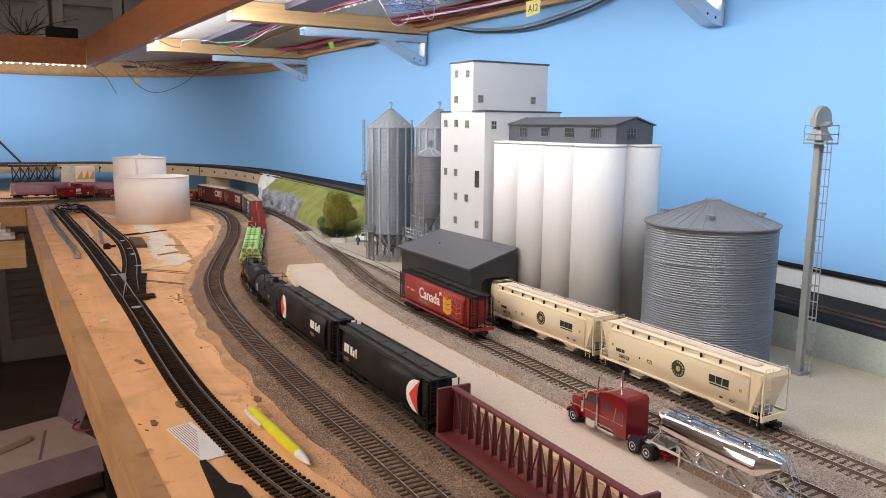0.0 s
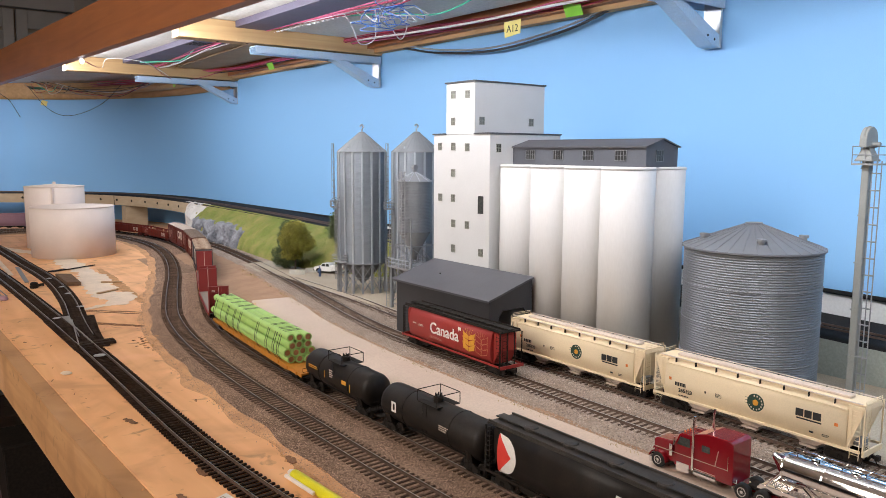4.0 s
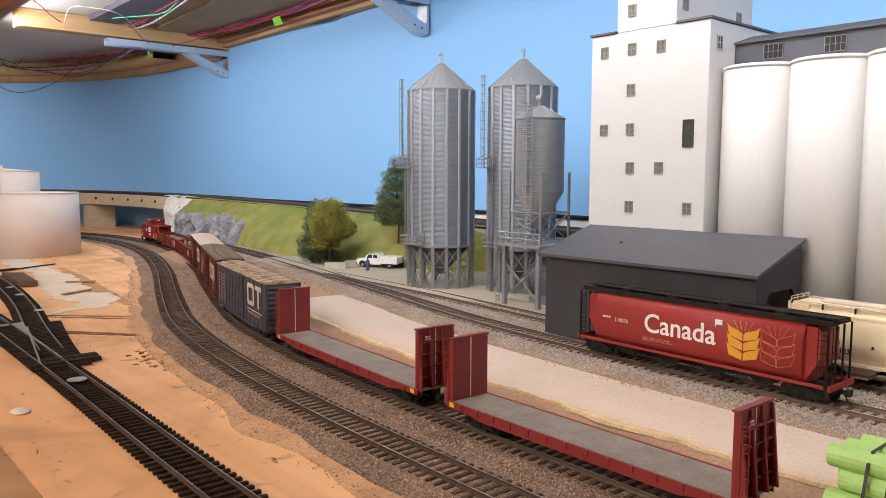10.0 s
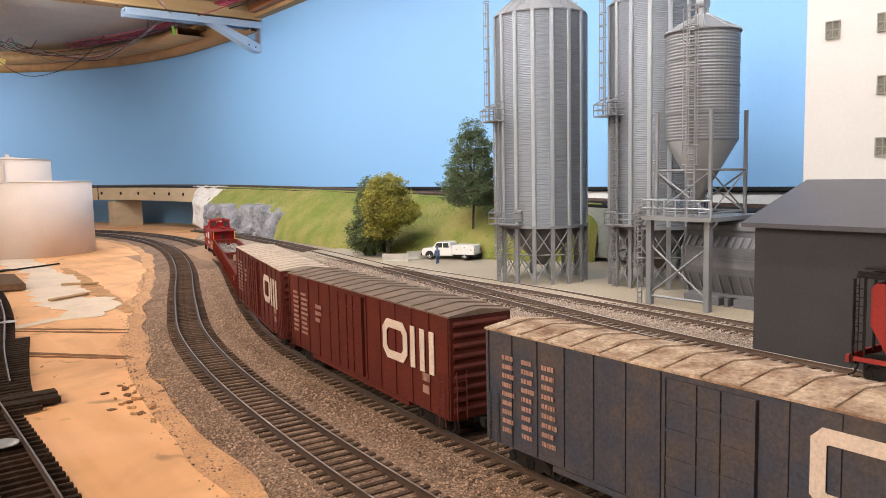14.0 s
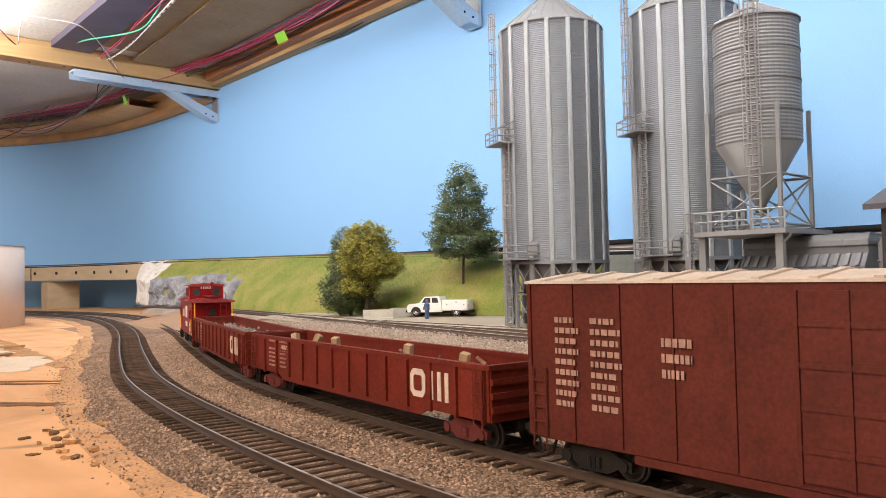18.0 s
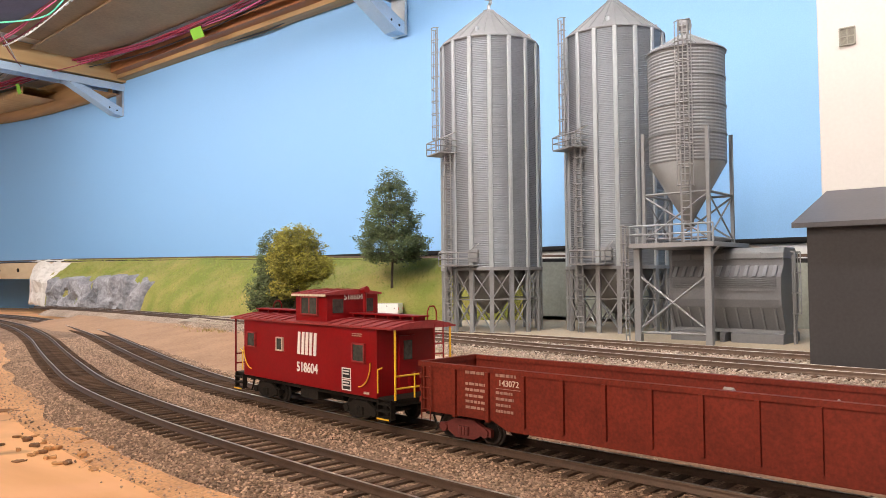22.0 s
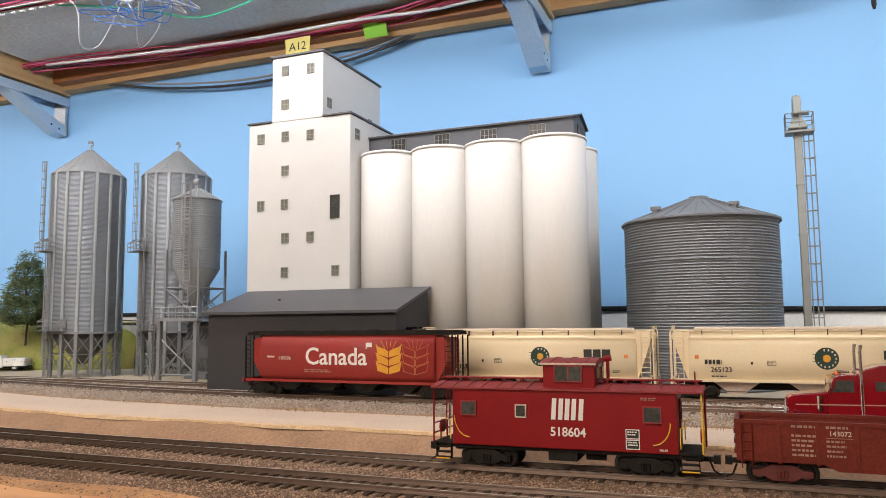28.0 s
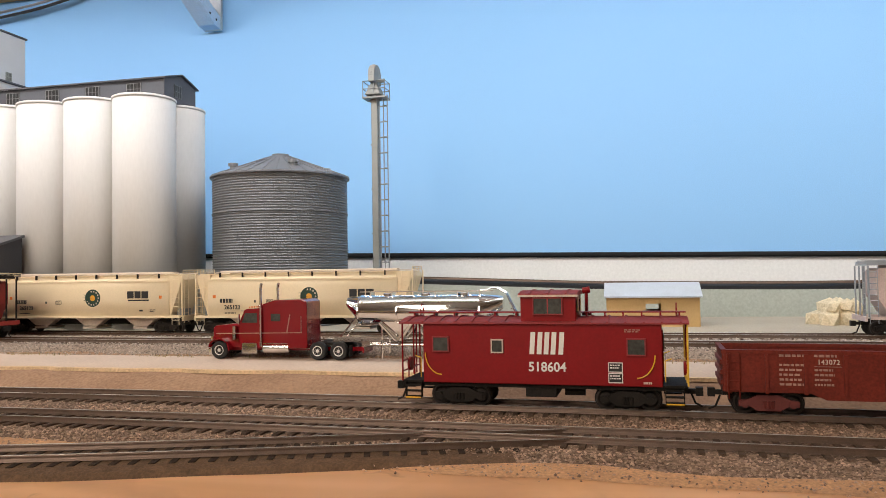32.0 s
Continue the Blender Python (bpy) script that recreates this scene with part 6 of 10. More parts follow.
def cp_hopper(label, L, flip):
    t = round_hopper("covered_hopper", label, L, "car_black", "hopper_roof", "cars of the moving train", 0.0545)
    edge, s = L / 2 - 0.0215, -1 if flip else 1

    def skin(z):
        return float(np.interp(z, [0.0125, 0.0165, 0.024, 0.034, 0.0415, 0.0495], [0.0120, 0.0158, 0.0170, 0.0170, 0.0160, 0.0130]))

    def wrapped(reach, off, material, label):
        """A painted field that follows the bulging side, from the car's end inwards."""
        vs, fs, n = [], [], 28
        for k in range(n + 1):
            z = 0.0150 + 0.0310 * k / n
            w = max(reach(2 * k / n - 1), 0.0001)
            for x in (edge, edge - w):
                for d in (0.0, off):
                    vs.append((s * x, -skin(z) - d, z))
        for k in range(n):
            q = 4 * k
            fs += [(q + 1, q + 5, q + 7, q + 3), (q + 2, q + 3, q + 7, q + 6), (q, q + 4, q + 5, q + 1)]
        ob = mesh_from("emblem", vs, fs, M[material], t)
        ob["label"] = label
        return ob
    wrapped(lambda v: 0.0205 * math.sqrt(max(1 - v * v, 0)) ** 0.8, 0.00018, "white", "white half-round emblem")
    wrapped(lambda v: 0.0150 * (1 - abs(v)), 0.00032, "emblem_red", "red triangle emblem")
    x0 = 0.034 if flip else -0.078
    for a0, a1, z0, z1 in ((0, 0.0058, 0, 0.0092), (0.0070, 0.0122, 0, 0.0092), (0.0155, 0.0205, 0, 0.0092), (0.0216, 0.0258, 0, 0.0062), (0.0272, 0.0288, 0, 0.0088), (0.0302, 0.0318, 0, 0.0096)):
        slab(t, [[(x0 + a0, 0.0305 + z0), (x0 + a1, 0.0305 + z0), (x0 + a1 + 0.0012, 0.0305 + z1), (x0 + a0 + 0.0012, 0.0305 + z1)]], pose(0, -0.0171, 0), M["white"])
    bars(t, text_rows(x0, 0.0245, 0.016, 3, 0.0006, 0.0008, 21), pose(0, -0.0172, 0), M["letter_dim"])
    return t


def pipe_flat(L):
    t = thing("flat_car", "long orange flat car loaded with pale green pipes", "flat car", "cars of the moving train")
    h = L / 2 - 0.005
    part("deck", box(B(), -h, h, -0.0150, 0.0150, 0.0122, 0.0140), M["orange"], t)
    for s in (-1, 1):
        a = prism(B(), [(-h, 0.0140), (-h, 0.0100), (-h * 0.8, 0.0098), (-h * 0.7, 0.0078), (h * 0.7, 0.0078), (h * 0.8, 0.0098), (h, 0.0100), (h, 0.0140)], s * 0.0155 - 0.0005, s * 0.0155 + 0.0005, "y")
        part("side_sill", a, M["orange"], t)
        first = None
        for i in range(12):
            m = pose(-h * 0.92 + 2 * h * 0.92 * i / 11, s * 0.0164, 0.0118)
            if first is None:
                first = part("stake_pocket", box(B(), -0.0014, 0.0014, -0.0006, 0.0006, -0.002, 0.002), M["orange"], t, m=m)
            else:
                share("stake_pocket", first, t, m)
        add_truck(t, s * (h - 0.030))
    part("center_sill", box(B(), -h, h, -0.003, 0.003, 0.0070, 0.0122), M["under"], t)
    add_couplers(t, h)
    r = 0.0048
    x0, x1 = -h + 0.004, h - 0.042
    pipe = None
    k = 0
    for row, n in enumerate((3, 4, 3, 3)):
        for i in range(n):
            y = (i - (n - 1) / 2) * 2 * r * 1.01
            z = 0.0146 + r + row * r * 1.78
            m = pose((x0 + x1) / 2 + 0.0012 * ((k * 7) % 5 - 2), y, z, k * 25, 0, 0)
            k += 1
            if pipe is None:
                a = B()
                hl = (x1 - x0) / 2
                ro, ri, sg = r, r * 0.70, 16
                rings = []
                for rr, xx in ((ri, -hl), (ro, -hl), (ro, hl), (ri, hl)):
                    rings.append([a.verts.new((xx, rr * math.cos(2 * math.pi * q / sg), rr * math.sin(2 * math.pi * q / sg))) for q in range(sg)])
                for u in range(3):
                    for q in range(sg):
                        a.faces.new((rings[u][q], rings[u][(q + 1) % sg], rings[u + 1][(q + 1) % sg], rings[u + 1][q]))
                bmesh.ops.recalc_face_normals(a, faces=a.faces[:])
                pipe = part("pipe", a, M["lime"], t, m=m)
                a = B()
                rod(a, (-hl + 0.0008, 0, 0), (hl - 0.0008, 0, 0), ri * 0.98, 16)
                plug = part("pipe_bore", a, M["pipe_in"], t, m=m)
            else:
                share("pipe", pipe, t, m)
                share("pipe_bore", plug, t, m)
    zt = 0.0146 + 2 * r + 3 * r * 1.78
    for f in (0.045, 0.072, 0.165, 0.245, 0.262, 0.345, 0.362, 0.425, 0.443, 0.655, 0.675, 0.785, 0.803, 0.868, 0.888, 0.918, 0.938):
        x = x0 + (x1 - x0) * f
        a = B()
        yw = 2 * r * 1.01 * 2 + 0.0003
        pts = [(-yw * 0.76, 0.0146), (-yw, 0.0146 + r * 1.9), (-yw, 0.0146 + r * 3.4), (-yw * 0.76, zt - r * 0.9), (-yw * 0.52, zt + 0.0002), (yw * 0.52, zt + 0.0002), (yw * 0.76, zt - r * 0.9), (yw, 0.0146 + r * 3.4), (yw, 0.0146 + r * 1.9), (yw * 0.76, 0.0146)]
        ring = [[a.verts.new((x + dx, p * k, 0.0308 + (q - 0.0308) * k)) for p, q in pts] for dx, k in ((-0.0006, 1.0), (-0.0006, 1.014), (0.0006, 1.014), (0.0006, 1.0))]
        for u, v in ((0, 1), (1, 2), (2, 3)):
            for j in range(len(pts) - 1):
                a.faces.new((ring[u][j], ring[u][j + 1], ring[v][j + 1], ring[v][j]))
        bmesh.ops.recalc_face_normals(a, faces=a.faces[:])
        part("strap", a, M["ink"], t)
    return t


def bulkhead_flat(L, label):
    t = thing("bulkhead_flat_car", label, "flat car", "cars of the moving train")
    h, w = L / 2 - 0.005, 0.0158
    part("deck", box(B(), -h, h, -w + 0.0012, w - 0.0012, 0.0124, 0.0140), M["deck_grey"], t)
    for s in (-1, 1):
        a = prism(B(), [(-h, 0.0142), (-h, 0.0105), (-h * 0.8, 0.0100), (-h * 0.7, 0.0078), (h * 0.7, 0.0078), (h * 0.8, 0.0100), (h, 0.0105), (h, 0.0142)], s * w - 0.0006, s * w + 0.0006, "y")
        part("side_sill", a, M["bulk_red"], t)
        first = None
        for i in range(13):
            m = pose(-h * 0.86 + 2 * h * 0.86 * i / 12, s * (w + 0.0009), 0.0122)
            if first is None:
                first = part("stake_pocket", box(B(), -0.0013, 0.0013, -0.0005, 0.0005, -0.0018, 0.0018), M["bulk_red"], t, m=m)
            else:
                share("stake_pocket", first, t, m)
        xb = s * (h - 0.0030)
        part("bulkhead", bevel(box(B(), xb - 0.0012, xb + 0.0012, -0.0150, 0.0150, 0.0140, 0.0535), 0.0003, 1), M["bulk_red"], t)
        part("bulkhead_cap", box(B(), xb - 0.0018, xb + 0.0018, -0.0155, 0.0155, 0.0535, 0.0545), M["bulk_red"], t)
        part("seam", box(B(), xb - 0.0014, xb + 0.0014, -0.00040, 0.00040, 0.0150, 0.0532), M["letter_tan"], t)
        for y in (-0.0142, -0.0050, 0.0050, 0.0142):
            a = prism(B(), [(xb, 0.0140), (xb, 0.0530), (xb + s * 0.0022, 0.0530), (xb + s * 0.0062, 0.0140)] if s > 0 else [(xb, 0.0140), (xb + s * 0.0062, 0.0140), (xb + s * 0.0022, 0.0530), (xb, 0.0530)], y - 0.0006, y + 0.0006, "y")
            part("bulkhead_post", a, M["bulk_red"], t)
        for z in (0.021, 0.029, 0.037, 0.045):
            part("bulkhead_rib", box(B(), min(xb, xb + s * 0.0030), max(xb, xb + s * 0.0030), -0.0140, 0.0140, z - 0.0004, z + 0.0004), M["bulk_red"], t)
        car_ladder(t, xb + s * 0.0046, -0.0152, 0.0100, 0.0520, (0, -1), M["bulk_red"], 0.0040)
        bars(t, text_rows(-0.0025, 0.0485, 0.0060, 2, 0.0009, 0.0007, 31), pose(xb + s * 0.0036, -0.0075, 0) @ pose(0, 0, 0, 0, 0, 90 * s), M["letter_tan"])
        add_truck(t, s * (h - 0.026))
        bars(t, [(-h * 0.97, -h * 0.93, 0.0110, 0.0138), (h * 0.93, h * 0.97, 0.0110, 0.0138)], pose(0, s * (w + 0.0007), 0), M["yellow"], "stripe")
    part("center_sill", box(B(), -h, h, -0.003, 0.003, 0.0070, 0.0124), M["under"], t)
    add_couplers(t, h)
    return t


def center_beam(L):
    t = thing("centerbeam_flat_car", "maroon center-beam flat car with open trusses", "flat car", "cars of the moving train")
    h, w = L / 2 - 0.005, 0.0158
    part("deck", box(B(), -h, h, -w, w, 0.0085, 0.0105), M["maroon"], t)
    for s in (-1, 1):
        part("side_sill", box(B(), -h, h, s * w - 0.0006, s * w + 0.0006, 0.0072, 0.0112), M["maroon"], t)
        xb = s * (h - 0.002)
        part("bulkhead", bevel(box(B(), xb - 0.0014, xb + 0.0014, -w, w, 0.0105, 0.0490), 0.0003, 1), M["maroon"], t)
        for y in (-0.0150, -0.0075, 0, 0.0075, 0.0150):
            part("bulkhead_post", box(B(), xb + s * 0.0010 - 0.0008, xb + s * 0.0010 + 0.0008, y - 0.0005, y + 0.0005, 0.0105, 0.0488), M["maroon"], t)
        bars(t, text_rows(-0.0125, 0.043, 0.010, 9, 0.0010, 0.0016, 41) + text_rows(0.003, 0.043, 0.009, 9, 0.0010, 0.0016, 42), pose(xb + s * 0.0020, 0, 0) @ pose(0, 0, 0, 0, 0, 90 * s), M["letter_dim"])
        add_truck(t, s * (h - 0.024))
    part("top_beam", bevel(box(B(), -h + 0.002, h - 0.002, -0.0030, 0.0030, 0.0465, 0.0486), 0.0004, 1), M["maroon"], t)
    n = 18
    post = None
    for i in range(n + 1):
        x = -h + 0.006 + (2 * h - 0.012) * i / n
        m = pose(x, 0, 0)
        if post is None:
            a = B()
            prism(a, [(-0.0030, 0.0105), (0.0030, 0.0105), (0.0011, 0.0466), (-0.0011, 0.0466)], -0.00065, 0.00065, "x")
            post = part("post", a, M["maroon"], t, m=m)
        else:
            share("post", post, t, m)
    for i in range(n):
        x0, x1 = (-h + 0.006 + (2 * h - 0.012) * k / n for k in (i, i + 1))
        part("diagonal", rod(B(), (x0, 0, 0.012 if i % 2 else 0.046), (x1, 0, 0.046 if i % 2 else 0.012), 0.0007, 5), M["maroon"], t)
    part("lower_rail", box(B(), -h + 0.004, h - 0.004, -0.0022, 0.0022, 0.0106, 0.0122), M["maroon"], t)
    part("center_sill", box(B(), -h, h, -0.003, 0.003, 0.0065, 0.0085), M["under"], t)
    add_couplers(t, h)
    return t


S_OF_T = [0.0, 0.0975, 0.1948, 0.2893, 0.3852, 0.4816, 0.5761, 0.6686, 0.7596, 0.8504, 0.936, 1.0225, 1.1135, 1.209, 1.3055, 1.4039, 1.5035, 1.6021, 1.698, 1.7916, 1.8871, 1.9851, 2.0832, 2.1791, 2.2741, 2.3645, 2.4546, 2.5455, 2.6364, 2.7265, 2.8163, 2.9047, 2.9914]
TRAIN = []


def run(t):
    """How far the train has gone at t seconds, gliding between the whole seconds."""
    i = min(int(t), 31)
    u = t - i
    a, b, c, d = (S_OF_T[min(max(k, 0), 32)] for k in (i - 1, i, i + 1, i + 2))
    if i == 0:
        a = 2 * b - c
    if i == 31:
        d = 2 * c - b
    return 0.5 * (2 * b + (c - a) * u + (2 * a - 5 * b + 4 * c - d) * u * u + (3 * b - a - 3 * c + d) * u ** 3)


def car_pose(line, s, bogie, z):
    ax, ay, _ = line.at(s + bogie)
    bx, by, _ = line.at(s - bogie)
    return Matrix.Translation(((ax + bx) / 2, (ay + by) / 2, z)) @ Matrix.Rotation(math.atan2(ay - by, ax - bx), 4, "Z")


def motions():
    for car, centre, bogie in TRAIN:
        walk(car, [(i * 0.5, car_pose(MAIN_TRAIN, centre + run(i * 0.5), bogie, Z_MAIN)) for i in range(65)])


def soft_ring(x0, x1, z0, z1, e, c, gap=None):
    """A thick hollow field with cut corners, as one outline; gap: its opening on the far side, from one height to another."""
    out = [(x0 + c, z0), (x1 - c, z0), (x1, z0 + c), (x1, z1 - c), (x1 - c, z1), (x0 + c, z1), (x0, z1 - c), (x0, z0 + c)]
    k = max(c - e * 0.6, 0.0004)
    inn = [(x0 + e + k, z0 + e), (x1 - e - k, z0 + e), (x1 - e, z0 + e + k), (x1 - e, z1 - e - k), (x1 - e - k, z1 - e), (x0 + e + k, z1 - e), (x0 + e, z1 - e - k), (x0 + e, z0 + e + k)]
    return [[out[i], out[(i + 1) % 8], inn[(i + 1) % 8], inn[i]] for i in range(8)]


def upright(x, w, z0, z1, lean=0.0):
    return [(x, z0), (x + w, z0), (x + w + lean, z1), (x + lean, z1)]


def stencil(x0, z0, w, rows, h, gap, seed):
    return ("lettering", text_rows(x0, z0, w, rows, h, gap, seed), "letter_dim")


CN_MARK = [("emblem", soft_ring(0.0360, 0.0610, 0.0275, 0.0470, 0.0042, 0.0045) + [upright(x, 0.0042, 0.0275, 0.0470) for x in (0.0640, 0.0728, 0.0812)], "letter_tan"),
           stencil(-0.0880, 0.0440, 0.0090, 9, 0.0016, 0.0014, 51), stencil(-0.0750, 0.0440, 0.0110, 9, 0.0016, 0.0014, 55), stencil(-0.0520, 0.0390, 0.0090, 3, 0.0022, 0.0018, 52),
           stencil(-0.0120, 0.0390, 0.0060, 1, 0.0016, 0.0014, 56), stencil(0.0000, 0.0380, 0.0050, 2, 0.0012, 0.0060, 57), stencil(0.0750, 0.0235, 0.0070, 2, 0.0036, 0.0020, 58)]
GT_MARK = [("emblem", soft_ring(0.0345, 0.0590, 0.0285, 0.0500, 0.0042, 0.0030) + [upright(0.0630, 0.0210, 0.0458, 0.0500), upright(0.0714, 0.0042, 0.0285, 0.0458), upright(0.0345, 0.0495, 0.0240, 0.0250)], "letter_tan"),
           stencil(-0.0880, 0.0445, 0.0070, 9, 0.0018, 0.0018, 53), stencil(-0.0770, 0.0445, 0.0070, 9, 0.0018, 0.0018, 59), stencil(-0.0660, 0.0445, 0.0080, 9, 0.0018, 0.0018, 60), stencil(0.0360, 0.0200, 0.0440, 1, 0.0022, 0.001, 54)]
GON_MARK = [("emblem", soft_ring(0.0565, 0.0665, 0.0142, 0.0244, 0.0022, 0.0020) + [upright(x, 0.0022, 0.0142, 0.0244) for x in (0.0692, 0.0742, 0.0788)], "letter_tan"),
            stencil(-0.0806, 0.0262, 0.0115, 1, 0.0011, 0.0010, 61), stencil(-0.0806, 0.0222, 0.0110, 5, 0.0009, 0.0012, 62), stencil(-0.0666, 0.0262, 0.0105, 1, 0.0011, 0.001, 63), stencil(-0.0666, 0.0202, 0.0085, 4, 0.0009, 0.0012, 64)]


HOME = float(MAIN_TRAIN.s[int(np.argmin(np.abs(MAIN_TRAIN.y - 1.0)))])
# where the middle of each car stands on the line at the start, from the rear
MIDDLES = [HOME - 0.006 + k for k in (-2.2415, -2.0555, -1.8403, -1.6210, -1.4140, -1.1940, -0.9630, -0.7265, -0.4270, -0.1895, -0.0270, 0.1490, 0.3675, 0.5925)]
CARS = [caboose(),
        gondola("red-brown gondola with grey rubble next to the caboose", 0.2205, "ash", GON_MARK, 0),
        gondola("red-brown gondola with a load of rusty scrap", 0.2205, "scrap", GON_MARK, 5),
        box_car("brown-red box car with a pale dusty roof", 0.211, 0.0580, "box_brown", "roof_pale_bay_shade", 12, CN_MARK, -0.002),
        box_car("brown-red box car with a dull brown roof", 0.206, 0.0580, "box_brown", "roof_brown", 12, CN_MARK, -0.002),
        box_car("weathered dark blue box car with a rusty roof", 0.2085, 0.0575, "gt_blue", "roof_rust", 14, GT_MARK, 0.004),
        bulkhead_flat(0.230, "empty dark red bulkhead flat car coupled before the blue box car"),
        bulkhead_flat(0.205, "empty dark red bulkhead flat car coupled behind the pipes"),
        pipe_flat(0.348),
        tank_car("black tank car with yellow placards and top railing", 0.157, False),
        tank_car("black tank car with a white emblem and top railing", 0.172, True),
        cp_hopper("black covered hopper with a red and white emblem at its rear", 0.204, True),
        cp_hopper("black covered hopper with a red and white emblem at its front", 0.211, False),
        center_beam(0.233)]
for car, middle, bogie in zip(CARS, MIDDLES, (0.041, 0.078, 0.078, 0.076, 0.076, 0.076, 0.082, 0.078, 0.135, 0.053, 0.051, 0.074, 0.076, 0.080)):
    TRAIN.append((car, middle, bogie))



# ---- standing cars by the elevator ----
def wheat_ear(parent, x, z, h, material, m, outline):
    """Three pairs of broad leaves on a stalk, and straight bristles above."""
    w = h * 0.46
    for i in range(3):
        zz = z + h * 0.26 * i
        for s in (-1, 1):
            leaf = [(x + s * 0.0004, zz), (x + s * w * 0.85, zz + h * 0.10), (x + s * w, zz + h * 0.42), (x + s * w * 0.80, zz + h * 0.34), (x + s * w * 0.18, zz + h * 0.24), (x + s * 0.0004, zz + h * 0.19)]
            a = B()
            if outline:
                for p, q in zip(leaf, leaf[1:] + leaf[:1]):
                    rod(a, (p[0], 0, p[1]), (q[0], 0, q[1]), 0.00022, 4)
            else:
                prism(a, leaf, -0.00012, 0.00012, "y")
            part("wheat_leaf", a, material, parent, m=m)
    for k in (-0.6, -0.2, 0.2, 0.6):
        part("wheat_bristle", rod(B(), (x + w * k * 0.5, 0, z + h * 0.80), (x + w * k, 0, z + h * 1.05), 0.00018, 4), material, parent, m=m)


def canada_hopper():
    t = round_hopper("covered_hopper", "faded red cylindrical grain hopper with a white wordmark and wheat emblem", 0.205, "canada_red", "under", "cars standing at the elevator", 0.0545)
    lettering(t, "Canada", 0.0195, pose(-0.006, -0.0172, 0.0318), M["white"], "lettering", 0.0002, 0.0002)
    bars(t, [(0.0222, 0.0228, 0.0385, 0.0435), (0.0228, 0.0275, 0.0400, 0.0435)], pose(0, -0.0171, 0), M["white"], "flag_emblem")
    wheat_ear(t, 0.0427, 0.0190, 0.0250, M["wheat"], pose(0, -0.0172, 0), False)
    wheat_ear(t, 0.0657, 0.0190, 0.0250, M["wheat_line"], pose(0, -0.0172, 0), True)
    bars(t, text_rows(-0.073, 0.0310, 0.009, 1, 0.0014, 0.001, 71) + [], pose(0, -0.0172, 0), M["letter_tan"])
    lettering(t, "110076", 0.0042, pose(-0.0555, -0.0173, 0.0305), M["letter_tan"])
    bars(t, text_rows(-0.036, 0.0210, 0.030, 2, 0.0007, 0.0008, 73), pose(0, -0.0168, 0), M["letter_dim"])
    return t


